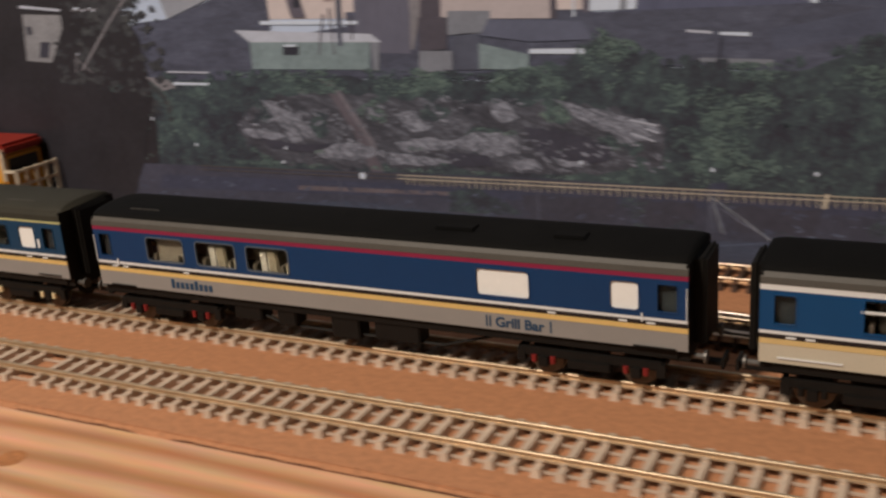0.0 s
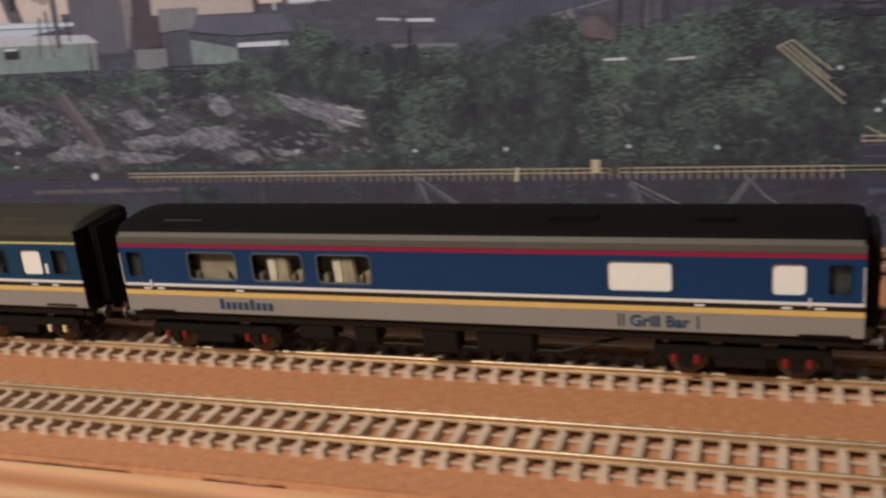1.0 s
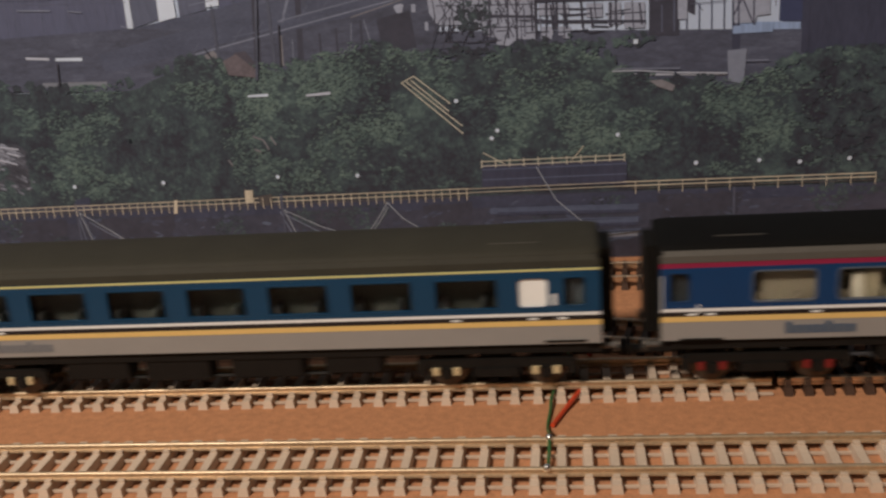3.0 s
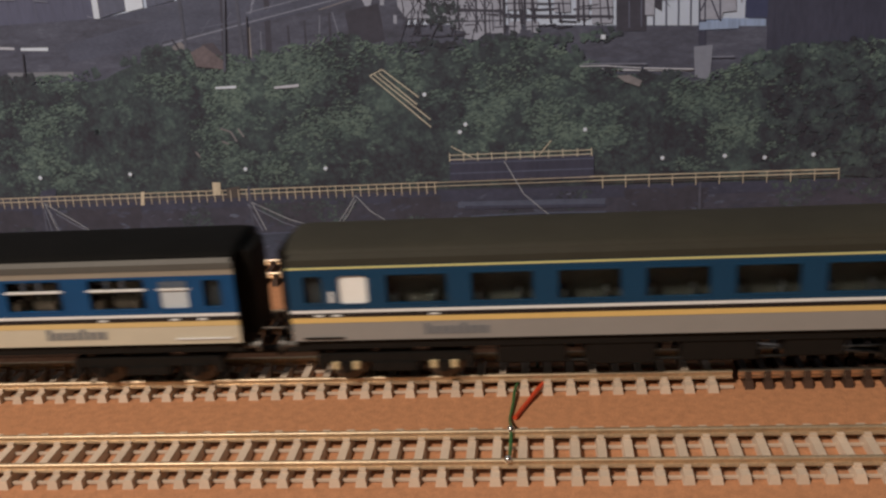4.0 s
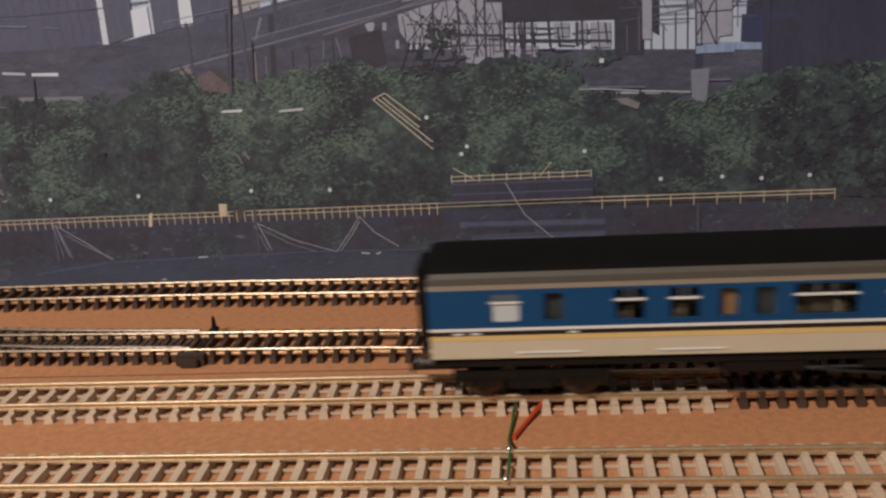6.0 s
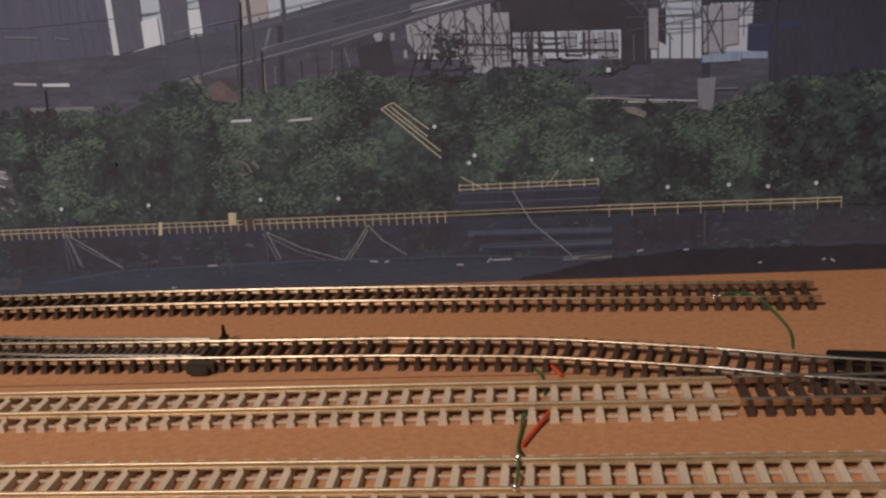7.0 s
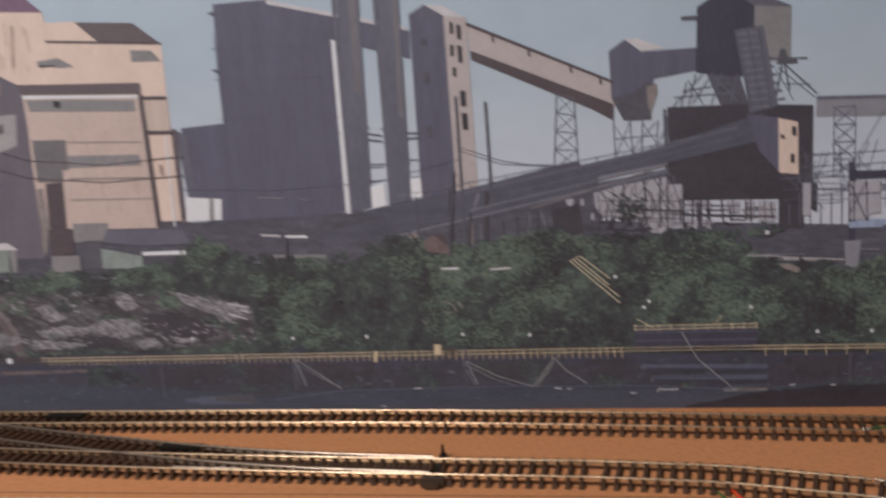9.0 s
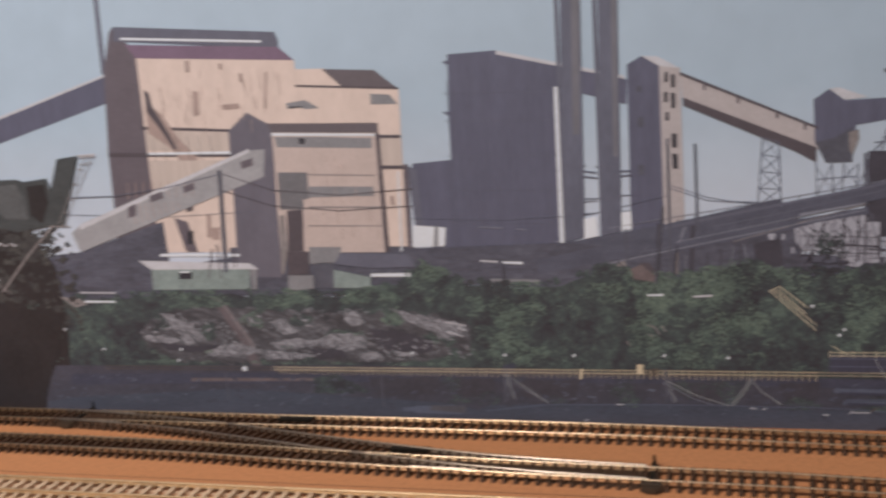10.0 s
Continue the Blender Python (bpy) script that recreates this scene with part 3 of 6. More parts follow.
def strokes(layer, name, mat, width, *lines):
    """Thin printed lines, each through its points."""
    polys = []
    for line in lines:
        for (a, b), (c, d) in zip(line, line[1:]):
            ln = math.hypot(c - a, d - b) or 1
            p, q = -(d - b) / ln * width / 2, (c - a) / ln * width / 2
            polys.append(((a - p, b - q), (c - p, d - q), (c + p, d + q), (a + p, b + q)))
    ob = new(name, flat_mesh(name, mat, polys, layer, 0, 0.0000003))
    ob.parent = poster
    return ob


printed(0, "printed_sky", sky_print, (-1250, 0), (1550, 0), (1550, 460), (-1250, 460))
printed(1, "printed_mast", slate, (-369.3, 305), (-365.9, 304.6), (-366.9, 249.6), (-370.7, 250))
printed(5, "printed_chimney", chimney_grey, (-40.3, 323.8), (-28, 322.8), (-32.6, 124.4), (-46.3, 121))
printed(5, "printed_chimney", chimney_grey, (-16.8, 321.9), (-5.3, 321), (-9, 127.5), (-22.5, 124.9))
printed(5, "printed_chimney_face", stack_face, (-33.3, 323.3), (-28, 322.8), (-33.1, 191.1), (-37.4, 191.3))
printed(5, "printed_chimney_face", stack_face, (-8.8, 321.3), (-5.3, 321), (-9.5, 176), (-12.4, 176.1))
printed(2, "printed_conveyor", dusk_wall, (-511.1, 209.3), (-359.4, 251.1), (-361.6, 231.7), (-513.8, 191.6))
printed(2, "printed_conveyor_edge", pale_edge, (-510.9, 210.6), (-359.3, 252.3), (-359.5, 250.7), (-511.2, 208.4))
printed(2, "printed_low_tower", dusk_wall, (-145.7, 176.9), (-118.6, 178.4), (-121.6, 107.3), (-144.7, 126.7))
printed(2, "printed_block", dusk_wall, (-116.5, 247), (-84.2, 247.4), (-46.7, 236.9), (-46.5, 222), (-47.4, 120.3), (-74.1, 106.6), (-127.4, 107.4), (-123.7, 160.1), (-118.8, 176.6))
printed(3, "printed_ledge", dusk_wall, (-120.6, 242.2), (-116, 243.3), (-116.2, 240.1))
printed(3, "printed_ledge", dusk_wall, (-122.9, 210.2), (-117.2, 209.9), (-117.4, 207))
printed(3, "printed_beam", dusk_wall, (-84.2, 246.3), (-46.7, 236.9), (-2.3, 224), (-3.1, 208.6), (-47.6, 222.1), (-81.1, 237.5))
printed(4, "printed_beam_edge", pale_edge, (-84.2, 247.4), (-3.6, 226.5), (-3.7, 224.4), (-84.3, 244.9))
printed(3, "printed_strip", sky_glint, (-48.3, 222.1), (-45.1, 221.9), (-46.3, 121), (-49.3, 120.3))
printed(6, "printed_ramp", ramp_grey, (-92.9, 106.9), (-66, 117.7), (17.1, 131.3), (42.7, 136.4), (88.2, 146), (88, 131.9), (20.9, 116.1), (-33.8, 98.6), (-93.6, 95.5))
printed(2, "printed_tower", dusk_wall, (-1.9, 233), (7.1, 237.8), (17.6, 232.1), (17.8, 129.8), (-2.9, 128.1))
printed(3, "printed_tower_face", pale_wall, (17.6, 231), (30.3, 229.4), (30.7, 134.6), (17.8, 130.6))
printed(4, "printed_tower_roof", pale_edge, (7.1, 237.8), (16.8, 237), (30.3, 228.7), (17.6, 231))
printed(4, "printed_window", print_black, (20.9, 227.1), (22.9, 227), (22.7, 220.7), (20.6, 220.8))
printed(4, "printed_window", print_black, (24.6, 225.5), (27, 225.4), (27, 217.4), (24.6, 217.5))
printed(4, "printed_window", print_black, (20.3, 214.9), (22.4, 214.8), (22.1, 208.6), (20, 208.6))
printed(4, "printed_window", print_black, (24.4, 214), (26.9, 213.9), (26.8, 204.5), (24.4, 204.6))
printed(4, "printed_window", print_black, (20.8, 202.3), (22.9, 202.2), (22.7, 197), (20.6, 197.1))
printed(4, "printed_window", print_black, (24.1, 188.9), (27.2, 188.8), (27.3, 180), (24.1, 180.1))
printed(4, "printed_window", print_black, (24, 176.3), (27.5, 176.1), (27.5, 166.6), (24.3, 166.7))
printed(2, "printed_gallery", pale_wall, (30.2, 225.9), (109.8, 188.5), (110.2, 174.7), (31.2, 209.9))
printed(3, "printed_gallery_shade", umber, (31.3, 211), (109.6, 176.4), (109.4, 167.1), (97.4, 174.3), (31.7, 205.7))
printed(3, "printed_gallery_edge", umber, (30.2, 226.6), (110.2, 189.1), (110.1, 187.4), (30.1, 224.5))
printed(4, "printed_bracket", umber, (43.7, 219.1), (45.4, 218.3), (45.2, 214.2), (43.9, 214.9))
printed(4, "printed_bracket", umber, (63.4, 210), (65.1, 209.3), (64.9, 205.1), (63.6, 205.9))
printed(4, "printed_bracket", umber, (86.1, 199.5), (87.7, 198.8), (87.6, 194.7), (86.3, 195.4))
printed(4, "printed_bracket", umber, (102, 192.1), (103.7, 191.4), (103.6, 187.3), (102.2, 188))
printed(2, "printed_shed_wall", shade_wall, (-368.6, 251.8), (-360.3, 278.8), (-356.1, 282.4), (-341.6, 261.7), (-341.3, 213.1), (-340.3, 120.6), (-375.7, 121.2), (-374.6, 155), (-373.5, 193.7))
printed(3, "printed_roof_monitor", slate, (-357.1, 282.1), (-235.3, 269.9), (-233.3, 264), (-233.8, 258.7), (-358.1, 272.1))
printed(4, "printed_clerestory", sky_glint, (-352.1, 274.3), (-245.4, 265), (-245.6, 263.5), (-352.3, 272.7))
printed(3, "printed_roof", mauve_roof, (-349.3, 269.2), (-233.7, 259.8), (-223.3, 250.3), (-341.9, 259.3))
printed(2, "printed_mill_wall", cream_wall, (-341.8, 259.7), (-223.3, 250.6), (-223, 244.2), (-201.8, 243.4), (-190.4, 230.5), (-151.1, 228), (-151.9, 196.6), (-153.3, 117.3), (-341.8, 119.8), (-342.2, 192.9), (-341.8, 225.3))
printed(3, "printed_roof", shade_roof, (-203.8, 243.1), (-167.3, 240.2), (-151.6, 227.3), (-190.4, 230.5))
printed(3, "printed_gutter", umber, (-223.9, 233.9), (-151.1, 228), (-151.2, 226.5), (-224.1, 232.4))
printed(3, "printed_window", grey_panel, (-171.3, 224.8), (-157.7, 223.6), (-152.7, 217), (-171.1, 217.7))
printed(3, "printed_duct", grey_panel, (-232.1, 221.9), (-217.8, 223.3), (-208.1, 217.3), (-230.9, 216.8))
printed(4, "printed_duct_shadow", print_black, (-230.6, 219.5), (-220.3, 219.2), (-221.2, 217.8), (-229.9, 217.9))
printed(3, "printed_band", umber, (-344.3, 211.7), (-273.8, 206.2), (-274, 204.3), (-344.6, 209.3))
printed(3, "printed_ribbed_panel", pale_cladding, (-341.8, 208.3), (-275.8, 204), (-276.4, 190.2), (-341.6, 194.5))
printed(4, "printed_band", umber, (-373.5, 194.2), (-275.6, 189.4), (-275.8, 187), (-373.8, 191.3))
printed(3, "printed_stain", pale_stack, (-304.4, 255.2), (-300.9, 254.9), (-302.5, 247.2), (-304.3, 247.3))
printed(3, "printed_stain", pale_stack, (-264.5, 243.4), (-262.4, 243.3), (-262.8, 238.7), (-264.5, 238.8))
printed(3, "printed_stain", pale_stack, (-300.5, 232.4), (-297.8, 232.2), (-299.2, 218.4), (-301, 218.6))
printed(4, "printed_gable", gable_grey, (-277, 205.2), (-261.9, 217.2), (-244.3, 208.4), (-245.3, 176.2), (-247.9, 100.1), (-281.7, 101.2), (-278.5, 161.8))
printed(5, "printed_house_wall", pink_wall, (-244.9, 202.6), (-168.3, 198.5), (-169.3, 116.9), (-244.7, 118.2))
printed(4, "printed_house_roof", cream_wall, (-261.9, 217.2), (-222.4, 218.2), (-167.7, 205.6), (-246.4, 208.5))
printed(5, "printed_fascia", shade_roof, (-247.7, 209), (-167.7, 205.2), (-167.9, 198.9), (-244.9, 202.6))
printed(6, "printed_gutter", sky_glint, (-244.9, 202.2), (-168.7, 198.2), (-168.8, 196.7), (-245.1, 200.3))
printed(6, "printed_window_band", grey_panel, (-243.1, 199.4), (-211.8, 198.1), (-172.5, 195.4), (-173, 188.6), (-241.6, 192.4))
printed(6, "printed_window", print_black, (-225.1, 198.1), (-220.2, 197), (-221.4, 193.3), (-225.1, 193.8))
printed(6, "printed_doorway", door_grey, (-243.3, 174.9), (-221.1, 174), (-221.9, 155.8), (-226.2, 155.2), (-226.4, 148.1), (-244.2, 148.7))
printed(6, "printed_doorway", umber, (-239.2, 147.8), (-227.3, 148.2), (-229.3, 118.7), (-241.2, 118.9))
printed(6, "printed_band", grey_panel, (-221.1, 164.3), (-174.4, 162.6), (-174.1, 156.1), (-221.9, 156.6))
printed(6, "printed_column", umber, (-169.9, 198.6), (-167.1, 198.5), (-166.5, 116.8), (-169.7, 116.9))
printed(6, "printed_joint", pale_stack, (-222.5, 150.4), (-169.9, 148.7), (-170, 147.6), (-222.6, 149.2))
printed(6, "printed_joint", pale_stack, (-223.7, 137.1), (-170.2, 135.7), (-170.2, 135), (-223.8, 136.3))
printed(6, "printed_joint", pale_stack, (-220.3, 172.8), (-172.1, 170.5), (-172.2, 169.7), (-220.4, 172))
printed(6, "printed_pipe", pale_stack, (-245.4, 144.8), (-241.6, 144.7), (-241, 120.9), (-246.3, 102.5), (-248.1, 102.5))
printed(5, "printed_annex", pale_cladding, (-166.9, 195.5), (-152.9, 194.8), (-152.8, 175.3), (-167.3, 175.9))
printed(6, "printed_gutter", umber, (-167.2, 197.3), (-152.3, 196.6), (-152.5, 194.4), (-167, 195.1))
printed(6, "printed_gutter", umber, (-167.3, 176.7), (-151.6, 176), (-151.7, 173.8), (-167, 174.4))
printed(5, "printed_drainpipe", shade_wall, (-152.3, 176.8), (-148.8, 176.7), (-150.2, 117.3), (-153.3, 117.3))
printed(3, "printed_far_shed", slate, (-149.6, 176), (-142.9, 172.7), (-141.7, 136.2), (-146.9, 134.4))
printed(4, "printed_white_house", sky_glint, (-148.8, 135.2), (-125.6, 133.1), (-127.3, 120.3), (-150, 120))
printed(5, "printed_window", grey_panel, (-133.3, 134.1), (-130.9, 134), (-131.9, 120.4), (-135, 120.5))
printed(5, "printed_base", grey_panel, (-225.2, 121.8), (-201.5, 121.3), (-202.5, 110), (-226.3, 110.3))
printed(6, "printed_gallery", pale_gallery, (-412.7, 136.1), (-402.9, 143.2), (-263.2, 191.1), (-251.1, 191.3), (-253.8, 172.3), (-407.6, 121.4))
printed(7, "printed_gallery_edge", pale_edge, (-405.6, 142), (-263.1, 192.3), (-263.3, 189.6), (-405.1, 138.1))
printed(7, "printed_window", shade_wall, (-362.9, 154.2), (-356.3, 156.5), (-357.4, 147.7), (-364, 145.9))
printed(7, "printed_window", shade_wall, (-344.6, 161.8), (-333.8, 164.7), (-333.5, 159.8), (-344.2, 156.9))
printed(7, "printed_window", shade_wall, (-317.2, 167.3), (-308.1, 170.2), (-307.8, 165.3), (-316.8, 162.8))
printed(7, "printed_window", shade_wall, (-270.5, 183.2), (-260.7, 185.9), (-261.2, 180.4), (-270.2, 178.1))
printed(5, "printed_dark_base", yard_print, (-435.2, 119.2), (-407.6, 121.4), (-336.5, 142.6), (-335.4, 114.3), (-350.4, 91.2), (-440.1, 89.1))
printed(7, "printed_shadow", shade_wall, (-326.8, 145.2), (-316.9, 142), (-311.3, 120.1), (-320.5, 120.3))
printed(7, "printed_window", print_black, (-317.7, 135.5), (-313.1, 135.4), (-314.3, 125.5), (-318.9, 125.6))
printed(6, "printed_base_line", sky_glint, (-341.9, 119), (-278.9, 117.9), (-279.1, 115.9), (-342.2, 116.9))
printed(7, "printed_hut_roof", pale_edge, (-360.4, 114.2), (-271.7, 110.9), (-265.1, 106.4), (-350.7, 107.3))
printed(7, "printed_hut_wall", teal_wall, (-350.7, 107.3), (-272.2, 106.5), (-273.8, 91.8), (-350.8, 92.1))
printed(8, "printed_hut_vent", print_black, (-328.1, 105), (-317.8, 104.9), (-318.4, 99.9), (-328.7, 100))
printed(8, "printed_hut_post", grey_panel, (-271.7, 106.4), (-266.4, 106.4), (-268.1, 91.7), (-271.6, 91.7))
printed(8, "printed_pole", print_dark, (-288.7, 178.1), (-285.6, 178), (-289.4, 104.6), (-292.5, 104.6))
printed(8, "printed_cabin", grey_panel, (-243, 101.7), (-223.8, 101.5), (-224.8, 90.7), (-244.1, 90.8))
printed(8, "printed_cabin", print_dark, (-222.2, 109.4), (-207.5, 110), (-209.2, 91.8), (-223.9, 91.9))
printed(9, "printed_hut_roof", slate, (-202.7, 117), (-153.5, 115.4), (-148.6, 106.5), (-181.1, 105.8), (-207.5, 109.2))
printed(9, "printed_hut_wall", teal_wall, (-208.7, 105.3), (-181.7, 99.5), (-182.3, 92), (-209.1, 92.2))
printed(9, "printed_base_line", sky_glint, (-181.4, 102.2), (-152.9, 102.3), (-153.1, 99.6), (-181.6, 99.9))
printed(5, "printed_base_line", pale_edge, (-102.2, 109.7), (-89.7, 109.5), (-89.8, 108), (-102.3, 108.5))
printed(5, "printed_base_line", sky_glint, (-87.8, 109.1), (-74, 108.8), (-74.1, 107), (-87.9, 107.6))
printed(6, "printed_dark_base", yard_print, (-153.2, 119.3), (-47.4, 121), (20.9, 116.1), (20.2, 86.9), (-155, 96.1))
printed(6, "printed_ramp", ramp_grey, (-66.1, 109.6), (42, 130.7), (137.5, 152.3), (188.9, 167.2), (193.8, 153), (99.3, 134.5), (14.9, 113.6), (-63.7, 99.3))
printed(6, "printed_ramp_edge", edge_grey, (100, 136.4), (137.1, 142), (137, 140.7), (99.3, 134.2))
printed(6, "printed_head_house", dusk_wall, (180.6, 167.2), (197.2, 164), (198.1, 133.5), (186.9, 146.5))
printed(6, "printed_head_face", cream_wall, (197.2, 163.7), (207.4, 161.2), (207.8, 132.5), (197.5, 133.8))
printed(6, "printed_window", print_black, (204.2, 159.1), (206.7, 158.4), (206.6, 153.5), (204.4, 153.9))
printed(6, "printed_window", print_black, (203.6, 143.9), (205.8, 143.8), (205.7, 138.8), (203.5, 138.9))
printed(6, "printed_window", umber, (198.2, 155.3), (200.7, 154), (200.7, 151.8), (198.2, 152.9))
printed(2, "printed_gallery", concrete_print, (217, 173.8), (281.7, 171.4), (281.6, 160.5), (216.8, 163.3))
printed(3, "printed_gallery_edge", slate, (217, 174.4), (281.7, 172), (281.6, 170.4), (216.9, 172.5))
printed(3, "printed_leg", bunker_dark, (210.9, 127.4), (217.8, 127.1), (217.7, 110.6), (210.8, 114.7))
printed(4, "printed_base", bunker_dark, (197.3, 120), (210.8, 121.1), (210.7, 102), (197.1, 102.5))
printed(2, "printed_lattice_tower_base", bunker_dark, (76.6, 121.7), (98.8, 124), (98.2, 109.5), (66.3, 107.6))
printed(5, "printed_gantry", mill_dark, (233.7, 138.1), (236.5, 138), (237.9, 88.1), (234.3, 88.2))
printed(5, "printed_gantry", mill_dark, (235.8, 133), (281.7, 132.1), (281.7, 127.7), (235.8, 128.6))
printed(2, "printed_stack", chimney_grey, (264.1, 204.4), (275.7, 204.1), (275.1, 130.1), (263.9, 130.5))
printed(1, "printed_mill_mass", mill_dark, (258.9, 159.3), (327.7, 160.5), (328.8, 90.1), (255.6, 92.7))
printed(2, "printed_blue_shed", blue_shed, (254.9, 118), (278.4, 118.3), (278.4, 104.9), (254.7, 105.7))
printed(3, "printed_mill_mass", mill_dark, (265.6, 114.2), (354, 121.9), (355.6, 66.7), (267.5, 74.9))
printed(5, "printed_post", mill_dark, (264.5, 136.7), (268, 136.6), (267.7, 91.2), (264.7, 91.3))
printed(5, "printed_post", mill_dark, (234.6, 133.8), (238, 133.6), (237.3, 92.3), (234.3, 92.5))
printed(3, "printed_white_fence", pale_fence, (234.6, 106.7), (264.2, 104.8), (264.2, 101.6), (234.5, 103))
printed(2, "printed_ground_band", yard_print, (79.2, 111.7), (269.6, 101.4), (269.8, 69.3), (76.4, 78.2))
printed(6, "printed_concrete_post", concrete_print, (232.2, 93.9), (240.8, 94.4), (239.6, 78.1), (232.8, 80))
printed(6, "printed_ledge", pale_edge, (180.4, 86.4), (232.1, 83.9), (232, 82.8), (180.4, 85.3))
printed(6, "printed_ledge", pale_edge, (-103.3, 110.5), (-91.4, 109.5), (-91.6, 108.3), (-103.5, 109.3))
printed(6, "printed_ledge", sky_glint, (-88.2, 109.2), (-74.5, 108.7), (-74.7, 107), (-88.4, 107.8))
printed(6, "printed_ledge", grey_panel, (-97.2, 97.5), (-46.7, 95.9), (-47, 93.8), (-97.6, 95.2))
printed(14, "printed_slab", sky_glint, (5.9, 86), (16.2, 86.2), (16, 84.8), (5.8, 84.9))
printed(14, "printed_slab", pale_edge, (34.7, 84.8), (46.7, 85.5), (46.6, 84.1), (34.6, 83.7))
printed(4, "printed_brick_shed", umber, (-7.9, 104.6), (1.3, 108.1), (11.8, 99), (11.2, 93.9), (-7.6, 95.2))
printed(14, "printed_lamp", sky_glint, (190.1, 101.6), (192.2, 101.5), (192.1, 99.4), (190, 99.5))
printed(12, "printed_yellow_box", rail_yellow, (-2.3, 38.6), (1.9, 38.4), (1.4, 32.2), (-2.6, 32.1))
printed(10, "printed_lower_ground", low_dark, (-515.7, 32.4), (-179.5, 36.2), (17.1, 31.5), (186.9, 29.9), (388.9, 27.9), (394.4, -29.4), (-546, -25.2))
printed(11, "printed_bridge_beam", beam_blue, (-429.2, 26.6), (-143.9, 31.1), (17, 30.9), (186.9, 29.4), (298.8, 28.8), (299, 23.6), (186.7, 23.6), (16.4, 25.5), (-145.3, 24.7), (-432.6, 17.9))
printed(11, "printed_embankment", bank_blue, (-122.2, -0.2), (-103.3, 8.3), (-47.1, 10.2), (58.9, 10.6), (116.2, 9.5), (186.4, 9.6), (242.4, 12.3), (390.3, 10.6), (393, -16.9), (-124.2, -10))
printed(11, "printed_embankment", bank_blue, (-432.4, 7.5), (-291.7, 17.1), (-130.2, 8.9), (-106.8, 3.3), (-108.1, -19.2), (-518.9, -25.9), (-514.7, -6))
printed(12, "printed_pipe", pipe_blue, (119.9, 23.5), (191.1, 22.8), (191.1, 20.5), (119.7, 20.9))
printed(12, "printed_pipe", pipe_blue, (125, 15.7), (191, 16.2), (190.9, 13.5), (124.9, 13))
printed(12, "printed_ledge", grey_panel, (166.8, 8.7), (190.9, 9.4), (190.8, 7.1), (166.7, 6.6))
printed(12, "printed_boat", pipe_blue, (-156.5, 6.7), (-122.5, 7), (-122.6, 1.1), (-157.7, 1.4))
printed(12, "printed_boat", pipe_blue, (-167, 5.1), (-130.3, 8.1), (-122.4, 5.8), (-123.5, 1.7), (-165.2, 2.6))
printed(13, "printed_platform", mill_dark, (117.1, 46.2), (186.2, 45.3), (185.9, 33.4), (116.4, 34.7))
printed(9, "printed_left_mass", left_dark, (-681, 159.1), (-453.2, 142.4), (-431.2, 111.2), (-426.9, 71.3), (-434.1, -1.9), (-726.6, -18.9))
printed(9, "printed_left_mass", left_dark, (-481.7, 174.3), (-443.2, 172.6), (-441.1, 150.8), (-458.2, 111.5), (-492, 111.9))
printed(10, "printed_left_house", door_pale, (-523.1, 126.7), (-491, 125.5), (-491.1, 117.5), (-505.3, 96.1), (-526.9, 97.5))
printed(10, "printed_left_house_roof", pale_edge, (-524.6, 132.4), (-490.3, 129.1), (-490.6, 127.7), (-525, 130.5))
printed(10, "printed_crane_tip", pale_edge, (-398.5, 193.9), (-384.3, 194.3), (-384.7, 191.8), (-397.8, 191.3))
printed(11, "printed_red_rail", red_hut, (-328.3, 24.7), (-224, 26.1), (-224.2, 24), (-328.6, 22))
printed(9, "printed_concrete_lump", pale_stack, (-431.1, 87.6), (-414, 85.8), (-408.1, 81.3), (-418.9, 79))
printed(9, "printed_base_line", sky_glint, (-409.8, 84.4), (-383.7, 84), (-383.9, 82.6), (-410.1, 82.7))
printed(9, "printed_base_line", pale_edge, (-413.1, 91), (-382.5, 90.6), (-382.7, 89.6), (-413.3, 90))
printed(6, "printed_ground_mass", yard_print, (17.4, 115.4), (95, 131.7), (101.8, 114.6), (94.7, 96.8), (16.7, 90.6))
printed(6, "printed_ground_mass", yard_print, (-63.6, 100.3), (15, 114.3), (99.3, 135.1), (97.3, 124), (76.7, 122.7), (65.7, 97.8), (-64.8, 89.1))
printed(3, "printed_ground_mass", yard_print, (-286, 122.5), (-147.9, 120.7), (-150.5, 86.4), (-290.1, 86.9))
printed(3, "printed_ground_mass", yard_print, (-438.6, 98), (-280.1, 115.5), (-283.6, 84.8), (-441.9, 78))
printed(2, "printed_transfer_house", dusk_wall, (107.8, 205.2), (116.6, 211.1), (125.4, 203.8), (154.6, 204.3), (154.2, 191.9), (131.8, 188.8), (129.2, 166.7), (114.7, 166.9), (108.5, 179.5))
printed(3, "printed_roof", pale_edge, (116.6, 211.4), (122.2, 211.8), (138.3, 205.2), (125.5, 204.1))
printed(3, "printed_hopper", print_dark, (119.4, 181.7), (129.8, 187.9), (129.8, 166.7), (117.3, 166.8))
printed(4, "printed_hopper_light", pale_stack, (127.7, 184.6), (133.1, 186.4), (133.6, 181.1), (130, 171.3), (128.1, 173.4))
printed(3, "printed_hopper", print_dark, (108.5, 179.5), (119.4, 181.7), (118, 166.8), (114.7, 166.9))
printed(3, "printed_head_tower", mill_dark, (155.3, 225.4), (169.7, 234.6), (185, 224.3), (184.7, 188.5), (176.5, 187.1), (154.2, 190.9))
printed(4, "printed_head_tower_roof", slate, (169.7, 234.9), (181.1, 233.5), (204.4, 222.7), (185, 224.3))
